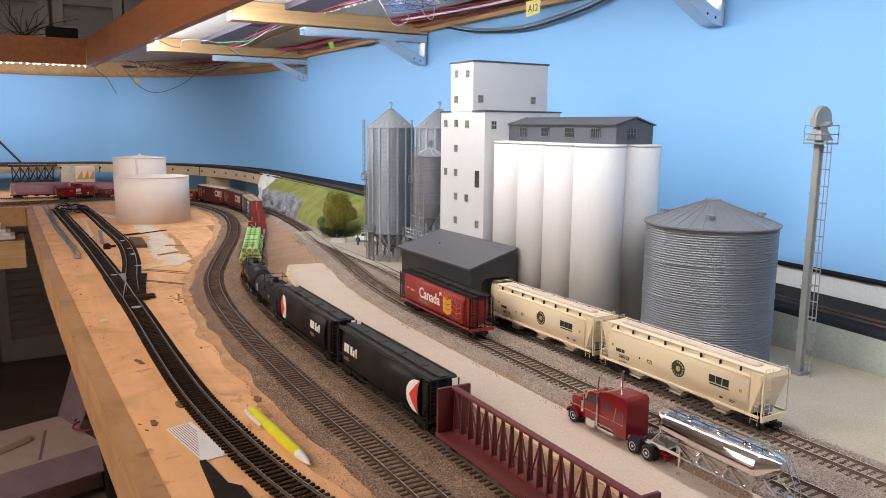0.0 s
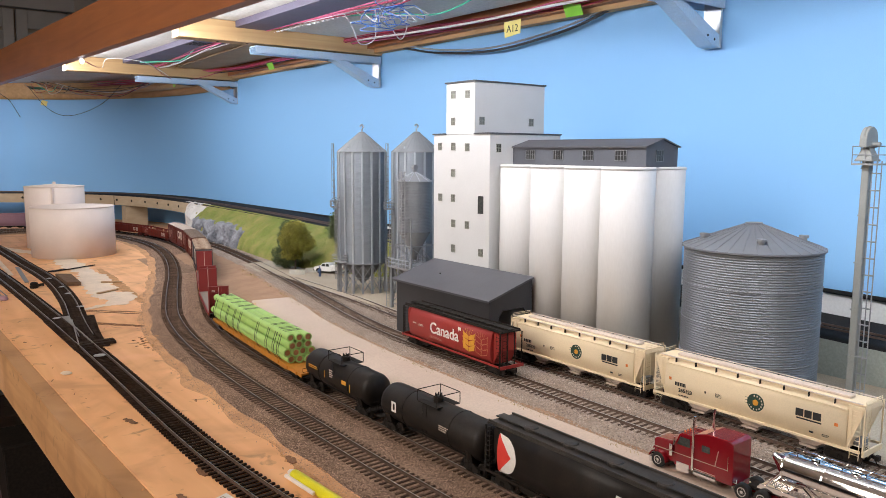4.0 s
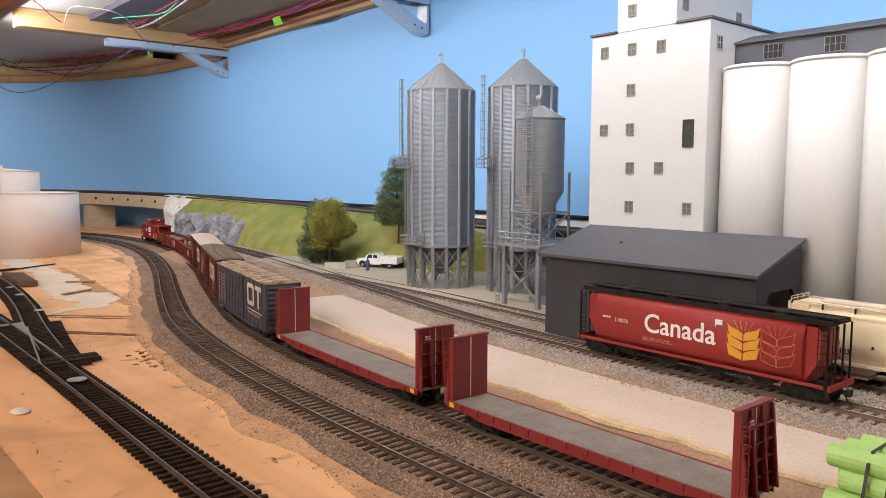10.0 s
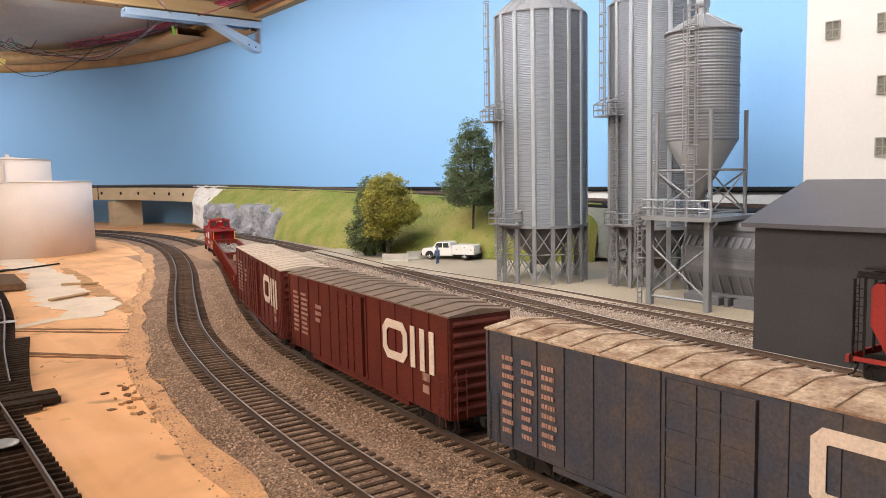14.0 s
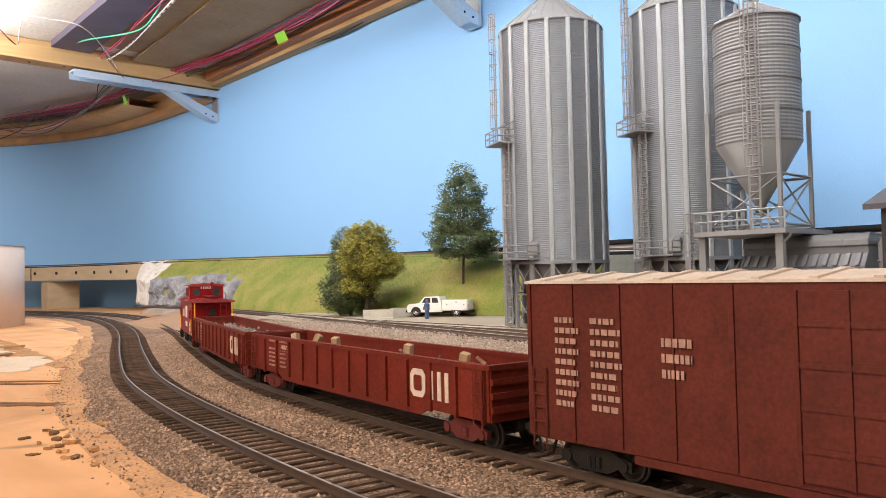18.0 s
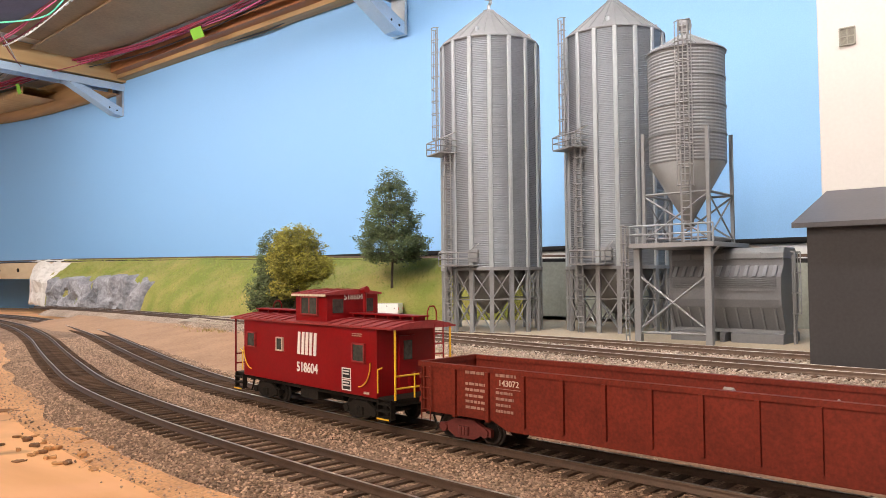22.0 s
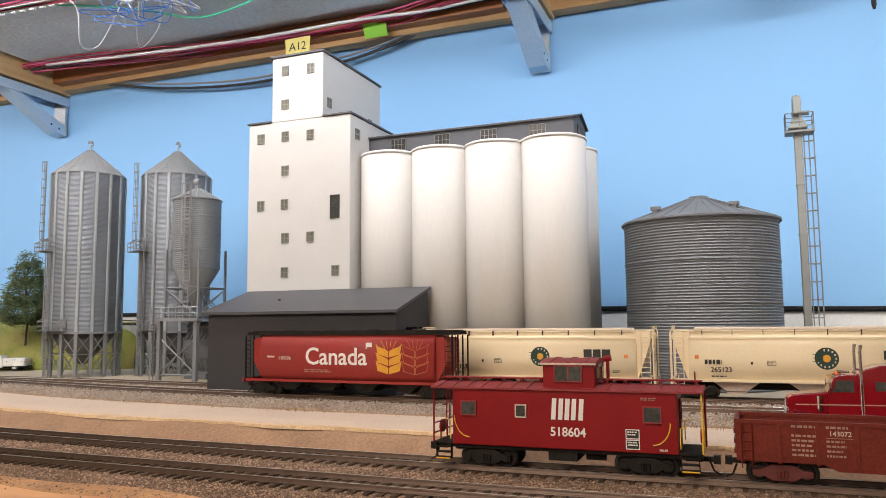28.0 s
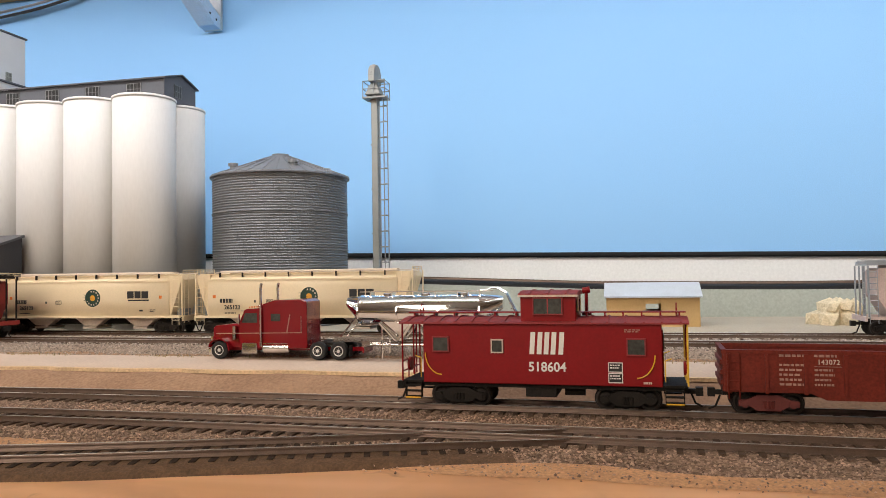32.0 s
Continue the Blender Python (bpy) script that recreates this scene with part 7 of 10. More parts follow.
def cream_hopper(label, L=0.204):
    t = thing("covered_hopper", label, "covered hopper", "cars standing at the elevator")
    H, h = 0.0545, L / 2 - 0.004
    hb = h - 0.013
    w = 0.0172
    prof = [(-0.0120, 0.0135), (-w, 0.0150), (-w - 0.0006, 0.0290), (-w, 0.0400), (-0.0165, 0.0455), (-0.0120, 0.0500), (0.0120, 0.0500), (0.0165, 0.0455), (w, 0.0400), (w + 0.0006, 0.0290), (w, 0.0150), (0.0120, 0.0135)]
    part("body", prism(B(), prof, -hb, hb, "x"), M["cream"], t)
    for p in t.children[-1].data.polygons:
        p.use_smooth = abs(p.normal.x) < 0.5
    part("roof", bevel(box(B(), -h + 0.002, h - 0.002, -0.0125, 0.0125, 0.0500, 0.0512), 0.0003, 1), M["cream"], t)
    part("hatch_cover", bevel(box(B(), -hb + 0.004, hb - 0.004, -0.0045, 0.0045, 0.0512, 0.0536), 0.0008, 2), M["roof_pale_bay_shade"], t, "long pale trough hatch cover")
    first = None
    for s in (-1, 1):
        part("side_sill", box(B(), -h + 0.002, h - 0.002, s * 0.0172 - 0.0010, s * 0.0172 + 0.0010, 0.0132, 0.0152), M["cream"], t)
        part("eave", box(B(), -hb, hb, s * 0.0163 - 0.0007, s * 0.0163 + 0.0007, 0.0448, 0.0462), M["cream"], t)
        a = B()
        box(a, -h + 0.003, h - 0.003, s * 0.0140 - 0.0008, s * 0.0140 + 0.0008, 0.0517, 0.0522)
        part("running_board", a, M["roof_pale_bay_shade"], t)
        for i in range(8):
            x = -hb * 0.88 + hb * 0.25 * i
            m = pose(x, s * 0.0152, 0.0490)
            if first is None:
                first = part("board_support", box(B(), -0.0002, 0.0002, -0.0013, 0.0013, -0.0012, 0.0028), M["under"], t, m=m)
            else:
                share("board_support", first, t, m)
        a = prism(B(), [(s * (hb - 0.001), 0.0500), (s * (hb - 0.001), 0.0150), (s * (hb + 0.001), 0.0150), (s * (h - 0.001), 0.0470), (s * (h - 0.002), 0.0500)] if s > 0 else [(s * (hb - 0.001), 0.0500), (s * (h - 0.002), 0.0500), (s * (h - 0.001), 0.0470), (s * (hb + 0.001), 0.0150), (s * (hb - 0.001), 0.0150)], -0.0160, 0.0160, "y")
        part("end_slope", a, M["cream"], t)
        part("end_sill", box(B(), s * h - 0.0008, s * h + 0.0008, -0.0165, 0.0165, 0.0105, 0.0150), M["cream"], t)
        part("brake_gear", box(B(), s * (h - 0.008) - 0.003, s * (h - 0.008) + 0.003, -0.008, 0.004, 0.0150, 0.0210), M["galv_dark"], t)
        for y in (-0.0160, 0.0160):
            part("end_post", box(B(), s * (h - 0.0005) - 0.0005, s * (h - 0.0005) + 0.0005, y - 0.0006, y + 0.0006, 0.0140, 0.0515), M["cream"], t)
        car_ladder(t, s * (h - 0.0060), -0.0178, 0.0075, 0.0505, (0, -1), M["cream"], 0.0068)
        car_ladder(t, s * (h + 0.0004), -0.0110, 0.0090, 0.0505, (1, 0), M["cream"], 0.0068)
        a = B()
        railing(a, [Vector((s * (h - 0.001), -0.0140, 0.0512)), Vector((s * (h - 0.001), 0.0140, 0.0512))], 0.0035, 0.0003)
        part("end_grab", a, M["cream"], t)
        add_truck(t, s * (h - 0.0185))
    for i in range(3):
        x = (-0.052, 0.0, 0.052)[i]
        # bays and gates are cream too; their underside shade is put into this duller tone
        a = prism(B(), [(x - 0.0180, 0.0138), (x + 0.0180, 0.0138), (x + 0.0070, 0.0060), (x - 0.0070, 0.0060)], -0.0095, 0.0095, "y")
        part("hopper_bay", a, M["roof_pale_bay_shade"], t)
        part("gate", box(B(), x - 0.007, x + 0.007, -0.0110, 0.0110, 0.0035, 0.0052), M["roof_pale_bay_shade"], t)
    part("center_sill", box(B(), -h, h, -0.003, 0.003, 0.0070, 0.0130), M["under"], t)
    add_couplers(t, h)
    y = -0.0180
    a = rod(B(), (0.0085, 0, 0.0310), (0.0085, 0.0003, 0.0310), 0.0078, 28)
    part("emblem", a, M["green_sign"], t, "round dark green emblem", m=pose(0, y, 0))
    part("emblem_mark", rod(B(), (0.0085, -0.0002, 0.0310), (0.0085, 0, 0.0310), 0.0026, 20), M["wheat"], t, m=pose(0, y, 0))
    for k in range(14):
        an = radians(k * 360 / 14)
        if 120 < k * 360 / 14 < 200:
            continue
        x, z = 0.0085 + 0.0060 * math.cos(an), 0.0310 + 0.0060 * math.sin(an)
        part("emblem_mark", box(B(), x - 0.0005, x + 0.0005, -0.0002, 0, z - 0.0007, z + 0.0007), M["letter_tan"], t, m=pose(0, y, 0))
    for k in range(3):
        a = prism(B(), [(-0.0015, 0.0340 - 0.0025 * k), (0.0050, 0.0345 - 0.0025 * k), (0.0070, 0.0330 - 0.0022 * k), (0.0030, 0.0335 - 0.0025 * k)], -0.0003, -0.0001, "y")
        part("emblem_wing", a, M["green_sign"], t, m=pose(0, y, 0))
    x0 = 0.0470
    bars(t, [(x0 - 0.003, x0 + 0.0034, 0.0305, 0.0368), (x0 + 0.0044, x0 + 0.0104, 0.0305, 0.0368), (x0 + 0.0114, x0 + 0.0180, 0.0305, 0.0368), (x0 - 0.0022, x0 + 0.0186, 0.0282, 0.0294)], pose(0, y + 0.0001, 0), M["ink"], "emblem")
    lettering(t, "265123", 0.0050, pose(-0.0620, -0.0178, 0.0222), M["ink"], bold=0.00008)
    bars(t, text_rows(-0.0735, 0.0262, 0.014, 1, 0.0034, 0.001, 81) + text_rows(-0.0690, 0.0170, 0.014, 1, 0.0009, 0.0006, 82) + [(-0.0415, -0.0400, 0.0262, 0.0282)] + ring_rects(-0.0305, -0.0245, 0.0255, 0.0290, 0.0003) + text_rows(-0.0300, 0.0278, 0.005, 2, 0.0005, 0.0007, 83), pose(0, -0.0178, 0), M["ink"])
    bars(t, [(0.0560, 0.0595, 0.0190, 0.0205)] + text_rows(0.0665, 0.0200, 0.006, 2, 0.0006, 0.0006, 84), pose(0, -0.0177, 0), M["ink"], "placard")
    for x in (-0.079, 0.077):
        bars(t, [(x - 0.0014, x + 0.0014, 0.0300, 0.0328)], pose(0, -0.0176, 0), M["orange_mark"], "reflector")
    return t


def stand(car, line, y, bogie, z):
    i = int(np.argmin(np.abs(line.y - y)))
    car.matrix_basis = car_pose(line, line.s[i], bogie, z)


stand(canada_hopper(), SIDING, 0.825, 0.075, Z_SIDE)
ch = cream_hopper("cream grain hopper with dark lettering beside the loading shed")
stand(ch, SIDING_REAR, 0.687, 0.075, Z_SIDE)
ch2 = cream_hopper("cream grain hopper with dark lettering at the end of the cut")
stand(ch2, SIDING_REAR, 0.479, 0.075, Z_SIDE)
pk = round_hopper("covered_hopper", "pale pink-grey covered hopper standing on the siding", 0.200, "pink_grey", "galv", "cars standing at the elevator", 0.0545, "galv")
stand(pk, SIDING_REAR, -0.045, 0.072, Z_SIDE)
STORAGE = Line([(-1.2, 3.06), (-0.3, 3.06), (0.1, 3.05), (0.30, 2.99), (0.45, 2.89), (0.56, 2.74)])
for i, s in enumerate((1.30, 1.50, 1.70)):
    mv = round_hopper("covered_hopper", "faded mauve covered hopper on the far storage track", 0.198, "mauve", "mauve", "cars on the far track", 0.0535)
    mv.matrix_basis = car_pose(STORAGE, s, 0.07, Z_MAIN)
track(STORAGE, Z_MAIN, (9, 9), "storage track along the far wall")

# ---- hill, rock and plaster ----
M["leaf_yellow"] = mat("yellow_green_leaves", (0.29, 0.26, 0.035), 0.8, 0, 0.2, 60, 900, 0.0, tint=(0.055, 0.075, 0.012), island=0.55)
M["leaf_dark"] = mat("dark_green_leaves", (0.10, 0.135, 0.05), 0.8, 0, 0.2, 60, 900, 0.0, tint=(0.04, 0.06, 0.025), island=0.55)
M["bark"] = mat("grey_brown_bark", (0.075, 0.055, 0.04), 0.9, 0, 0.3, 200, 1500, 0.5, 0.0004)
M["concrete"] = mat("pale_concrete", (0.46, 0.44, 0.38), 0.85, 0, 0.12, 60, 900, 0.3, 0.0003)
M["truck_paint"] = mat("glossy_dark_red_paint", (0.22, 0.005, 0.011), 0.18, 0, 0.05, 60, 900, 0.0, coat=0.6)
M["chrome"] = mat("bright_chrome", (0.86, 0.85, 0.84), 0.10, 1.0, 0.03, 60, 900, 0.06, 0.0002)
M["tyre"] = mat("black_rubber", (0.016, 0.016, 0.017), 0.75, 0, 0.2, 120, 900, 0.2, 0.0002)
M["van_white"] = mat("glossy_white_paint", (0.80, 0.80, 0.79), 0.25, 0, 0.03, 60, 900, 0.0, coat=0.3)
M["denim"] = mat("blue_painted_figure", (0.04, 0.08, 0.20), 0.7, 0, 0.3, 200, 900, 0.0, tint=(0.12, 0.16, 0.22))
M["hut_tan"] = mat("tan_painted_siding", (0.50, 0.33, 0.14), 0.7, 0, 0.08, 60, 900, 0.1, 0.0002)
M["hut_roof"] = mat("pale_blue_grey_roof", (0.45, 0.50, 0.56), 0.6, 0, 0.08, 60, 900, 0.1, 0.0002)
M["foam_cream"] = mat("cream_foam_rubble", (0.64, 0.55, 0.38), 0.9, 0, 0.2, 60, 600, 0.6, 0.0008)

HILL_Y = [1.33, 1.36, 1.39, 1.45, 1.55, 1.65, 1.80, 1.96, 2.05, 2.28, 2.37, 2.46, 2.54]
HILL_X = [0.758, 0.735, 0.712, 0.690, 0.650, 0.645, 0.655, 0.670, 0.675, 0.684, 0.694, 0.716, 0.735]


def hill_back(y):
    return float(np.interp(y, UPPER.y[::-1], UPPER.x[::-1])) - 0.030


def hill_point(y, u):
    """u runs from the foot (0) to the raised line (1)."""
    x0, x1 = float(np.interp(y, HILL_Y, HILL_X)), hill_back(y)
    zt = upper_z(y) + 0.001
    rise = max(u, 0) ** 0.62
    k = min(max((y - 1.90) / 0.12, 0), 1)
    rise = rise * (1 - k) + k * (0.55 * min(max(u, 0) / 0.16, 1) + 0.45 * max((u - 0.16) / 0.84, 0) ** 0.9)
    z = 0.0085 + (zt - 0.0085) * rise
    e = math.sin(math.pi * u)
    z += e * (0.006 * noise.noise((y * 9, u * 2.0, 1.0)) + 0.0022 * noise.noise((y * 40, u * 8, 4.0)))
    return x0 + (x1 - x0) * u, y, z


def hill_sheet(name, y0, y1, u0, u1, ny, nu, material, bumpy=0.0, kind="stuff", label="", category=""):
    vs, fs = [], []
    for i in range(ny + 1):
        for j in range(nu + 1):
            y, u = y0 + (y1 - y0) * i / ny, u0 + (u1 - u0) * j / nu
            x, yy, z = hill_point(y, u)
            if bumpy:
                n = noise.noise((x * 30, y * 34, z * 42)) + 0.55 * abs(noise.noise((x * 80, y * 90, z * 95))) - 0.5 * abs(noise.noise((3.0, y * 45, z * 50)))
                edge = min((i + 1) / 7, (ny + 1 - i) / 7, (j + 2) / 4, (nu - j) / (3.0 + 4.0 * noise.noise((y * 26, 5.0, 0.0))), 1.0)
                x -= bumpy * ((0.62 + n) * edge - 0.45 * (1 - edge))
                z += bumpy * 0.4 * noise.noise((y * 48, z * 60, 9.0))
            vs.append((x, yy, z))
    for i in range(ny):
        for j in range(nu):
            k = i * (nu + 1) + j
            fs.append((k, k + 1, k + nu + 2, k + nu + 1))
    return tagged(mesh_from(name, vs, fs, material, None, not bumpy), label, category, kind=kind)


hill_sheet("grass_hill", 1.33, 2.40, 0.0, 1.0, 116, 22, M["grass"], label="green grassy hill rising to the raised line", category="hill")
hill_sheet("rock_face", 1.965, 2.365, -0.02, 0.30, 90, 18, M["rock"], 0.012, "", "rugged grey plaster rock face at the foot of the hill", "rock")
hill_sheet("plaster_edge", 2.355, 2.54, -0.02, 1.02, 36, 30, M["plaster"], 0.007, "", "raw white plaster edge where the hill ends", "plaster")

# grass fibres
rng = random.Random(3)
vs, fs = [], []
for i in range(9000):
    y, u = rng.uniform(1.34, 2.36), rng.uniform(0.0, 0.99)
    if y > 1.94 and u < 0.33:
        continue
    x, y, z = hill_point(y, u)
    an, h = rng.uniform(0, 6.28), rng.uniform(0.0012, 0.0034)
    c, s, w = math.cos(an), math.sin(an), rng.uniform(0.0003, 0.0006)
    k = len(vs)
    vs += [(x - c * w, y - s * w, z - 0.0004), (x + c * w, y + s * w, z - 0.0004), (x + rng.uniform(-1, 1) * h * 0.6, y + rng.uniform(-1, 1) * h * 0.6, z + h)]
    fs.append((k, k + 1, k + 2))
tagged(mesh_from("grass", vs, fs, M["tuft"]), "short green static grass on the hill", "grass", kind="stuff")


# ---- trees ----
def tree(x, y, z, label, blobs, leaf, trunk_top, seed, leaves, base_r=0.0022, wide=1.22):
    """blobs: (dx, dy, dz, rx, rz) rounded masses that the leaves fill unevenly."""
    blobs = [(a * wide, b * wide, c, d * wide, e) for a, b, c, d, e in blobs]
    t = thing("tree", label, "tree", "model trees on the hill", pose(x, y, z - 0.002))
    r = random.Random(seed)
    a = B()
    p = Vector((0, 0, 0))
    n = 6
    for i in range(n):
        q = Vector((r.uniform(-0.002, 0.002), r.uniform(-0.002, 0.002), trunk_top * (i + 1) / n))
        rod(a, p, q, base_r * (1 - i / n * 0.7), 7, base_r * (1 - (i + 1) / n * 0.7))
        p = q
    part("trunk", a, M["bark"], t)
    for i in range(46):
        a = B()
        b = blobs[i % len(blobs)]
        z0 = r.uniform(0.25, 0.95) * trunk_top
        d = Vector((r.gauss(0, 1), r.gauss(0, 1), r.gauss(0, 1))).normalized()
        e = Vector((b[0] + d.x * b[3] * 0.9, b[1] + d.y * b[3] * 0.9, b[2] + d.z * b[4] * 0.9))
        s = Vector((0, 0, min(z0, max(e.z - 0.004, 0.004))))
        m = s.lerp(e, 0.5) + Vector((0, 0, 0.002))
        rod(a, s, m, 0.0006, 4, 0.00045)
        rod(a, m, e, 0.00045, 4, 0.0002)
        part("limb", a, M["bark"], t)
    vs, fs = [], []
    weights = [b[3] * b[3] * b[4] for b in blobs]
    clumps = []
    for i in range(leaves // 14):
        b = r.choices(blobs, weights)[0]
        d = Vector((r.gauss(0, 1), r.gauss(0, 1), r.gauss(0, 1))).normalized()
        k = r.uniform(0.45, 1.0) ** 0.6 * (1 + 0.28 * noise.noise((d.x * 2.6 + seed, d.y * 2.6, d.z * 2.6)))
        clumps.append(Vector((b[0] + d.x * b[3] * k, b[1] + d.y * b[3] * k, b[2] + d.z * b[4] * k)))
    for c in clumps:
        for j in range(14):
            o = c + Vector((r.gauss(0, 1), r.gauss(0, 1), r.gauss(0, 0.8))) * 0.0022
            if o.z < 0.001:
                continue
            u = Vector((r.gauss(0, 1), r.gauss(0, 1), r.gauss(0, 1))).normalized()
            w = u.orthogonal().normalized()
            s = r.uniform(0.0008, 0.0017)
            k = len(vs)
            vs += [tuple(o - u * s), tuple(o + w * s * 0.6), tuple(o + u * s), tuple(o - w * s * 0.6)]
            fs.append((k, k + 1, k + 2, k + 3))
    mesh_from("crown", vs, fs, leaf, t)
    return t


tree(0.622, 1.545, 0.010, "round yellow-green leafy model tree beside the siding", [(0, 0, 0.072, 0.024, 0.024), (0.004, -0.004, 0.060, 0.027, 0.018), (0, 0, 0.090, 0.019, 0.017), (-0.005, 0.002, 0.040, 0.018, 0.014)], M["leaf_yellow"], 0.075, 5, 30000, 0.0022, 1.30)
tree(0.628, 1.585, 0.010, "dark green shrubby model tree behind the round tree", [(-0.004, 0, 0.030, 0.024, 0.026), (0.002, 0.005, 0.060, 0.018, 0.025), (0.004, 0.010, 0.086, 0.013, 0.020)], M["leaf_dark"], 0.085, 6, 20000, 0.0022, 1.28)
tree(0.709, 1.483, 0.044, "tall dark green conical model tree on the grassy slope", [(0, 0, 0.052, 0.031, 0.022), (0, 0, 0.078, 0.026, 0.024), (0.001, 0, 0.104, 0.020, 0.022), (0.001, 0, 0.124, 0.012, 0.016), (0.012, -0.014, 0.046, 0.012, 0.014)], M["leaf_dark"], 0.120, 7, 32000, 0.0016, 1.36)


# ---- road vehicles; their noses point along local +x ----
M["rim"] = mat("bright_wheel_rim", (0.78, 0.76, 0.74), 0.32, 0.55, 0.05, 200, 900, 0.0)


def road_wheel(name, x, y, r, w, parent, rim="rim"):
    """A tyre with its rim; it faces the side on which it stands."""
    s = 1 if y > 0 else -1
    a = lathe(B(), [(r * 0.55, -w / 2), (r * 0.90, -w / 2), (r, -w * 0.30), (r, w * 0.30), (r * 0.90, w / 2), (r * 0.55, w / 2)], 24)
    t = part(name, a, M["tyre"], parent, m=pose(x, y, r, -90 * s, 0, 0))
    a = lathe(B(), [(r * 0.58, w * 0.05), (r * 0.56, w * 0.53), (r * 0.46, w * 0.50), (r * 0.40, w * 0.42), (r * 0.22, w * 0.44), (r * 0.17, w * 0.56), (0, w * 0.60)], 20)
    for k in range(8):
        an = k * math.pi / 4
        rod(a, (r * 0.3 * math.cos(an), r * 0.3 * math.sin(an), w * 0.40), (r * 0.3 * math.cos(an), r * 0.3 * math.sin(an), w * 0.50), r * 0.05, 5)
    part("rim", a, M[rim], t, smooth=False)
    return t


def side_panel(parent, name, outline, y, material, thick=0.0003, label=""):
    a = prism(B(), outline, -thick, thick, "y")
    return part(name, a, material, parent, label, m=pose(0, y, 0))


def semi_truck():
    t = thing("semi_truck", "glossy dark red long-nose semi truck with sleeper and chrome stacks", "truck", m=pose(0.4305, 0.4945, 0.0030, 0, 0, 90) @ Matrix.Scale(0.92, 4))
    w = 0.0135
    part("chassis", box(B(), -0.116, 0.004, -0.0042, 0.0042, 0.0062, 0.0092), M["truck_paint"], t)
    hood = prism(B(), [(0.0065, 0.0085), (0.0070, 0.0235), (0.0045, 0.0255), (-0.0175, 0.0275), (-0.0175, 0.0085)], -0.0088, 0.0088, "y")
    part("hood", bevel(hood, 0.0010, 2), M["truck_paint"], t)
    part("grille", bevel(box(B(), 0.0068, 0.0078, -0.0068, 0.0068, 0.0095, 0.0238), 0.0003, 1), M["chrome"], t)
    for k in range(7):
        part("grille_bar", box(B(), 0.0078, 0.0081, -0.0060, 0.0060, 0.0110 + 0.0018 * k, 0.0114 + 0.0018 * k), M["galv_dark"], t)
    part("bumper", bevel(box(B(), 0.0060, 0.0088, -w, w, 0.0030, 0.0085), 0.0006, 1), M["chrome"], t)
    cab = prism(B(), [(-0.0170, 0.0085), (-0.0170, 0.0275), (-0.0212, 0.0372), (-0.0230, 0.0382), (-0.0345, 0.0388), (-0.0345, 0.0085)], -w + 0.0008, w - 0.0008, "y")
    part("cab", bevel(cab, 0.0007, 2), M["truck_paint"], t)
    sl = prism(B(), [(-0.0340, 0.0085), (-0.0340, 0.0388), (-0.0375, 0.0420), (-0.0470, 0.0448), (-0.0690, 0.0455), (-0.0726, 0.0435), (-0.0730, 0.0085)], -w, w, "y")
    part("sleeper", bevel(sl, 0.0008, 2), M["truck_paint"], t)
    for s in (-1, 1):
        side_panel(t, "window", [(-0.0195, 0.0278), (-0.0225, 0.0352), (-0.0320, 0.0352), (-0.0320, 0.0278)], s * (w - 0.0006), M["window"])
        side_panel(t, "window", [(-0.0440, 0.0290), (-0.0440, 0.0345), (-0.0515, 0.0345), (-0.0515, 0.0290)], s * (w + 0.0001), M["window"])
        side_panel(t, "stripe", [(0.002, 0.0192), (0.002, 0.0199), (-0.0690, 0.0207), (-0.0690, 0.0202)], s * (w + 0.00015), M["letter_dim"], 0.0001)
        side_panel(t, "stripe", [(-0.0565, 0.0207), (-0.0590, 0.0340), (-0.0598, 0.0340), (-0.0573, 0.0207)], s * (w + 0.00015), M["letter_dim"], 0.0001)
        part("grab_bar", rod(B(), (-0.0688, s * (w + 0.0010), 0.0210), (-0.0688, s * (w + 0.0010), 0.0330), 0.0003, 6), M["chrome"], t)
        a = B()
        rod(a, (-0.0362, s * (w + 0.0012), 0.0100), (-0.0362, s * (w + 0.0012), 0.0540), 0.0010, 12)
        rod(a, (-0.0362, s * (w + 0.0012), 0.0540), (-0.0370, s * (w + 0.0012), 0.0575), 0.0010, 12)
        part("exhaust_stack", a, M["chrome"], t)
        part("air_cleaner", rod(B(), (-0.0125, s * 0.0112, 0.0150), (-0.0125, s * 0.0112, 0.0250), 0.0018, 12), M["chrome"], t)
        part("tool_box", bevel(box(B(), -0.0320, -0.0195, s * 0.0115 - 0.0020, s * 0.0115 + 0.0020, 0.0045, 0.0125), 0.0003, 1), M["chrome"], t)
        part("fuel_tank", bevel(rod(B(), (-0.0580, s * 0.0108, 0.0085), (-0.0370, s * 0.0108, 0.0085), 0.0036, 18), 0.0002, 1), M["chrome"], t)
        part("step", box(B(), -0.0575, -0.0375, s * 0.0135 - 0.0006, s * 0.0135 + 0.0006, 0.0118, 0.0124), M["chrome"], t)
        pts = [(0.0092 * math.cos(radians(a)), 0.0068 + 0.0092 * math.sin(radians(a))) for a in range(15, 190, 15)]
        inner = [(0.0082 * math.cos(radians(a)), 0.0068 + 0.0082 * math.sin(radians(a))) for a in range(180, 10, -15)]
        a = prism(B(), pts + inner, s * 0.0108 - 0.0028, s * 0.0108 + 0.0028, "y")
        part("fender", a, M["truck_paint"], t)
        part("headlight", bevel(box(B(), 0.0060, 0.0078, s * 0.0100 - 0.0013, s * 0.0100 + 0.0013, 0.0150, 0.0172), 0.0003, 1), M["chrome"], t)
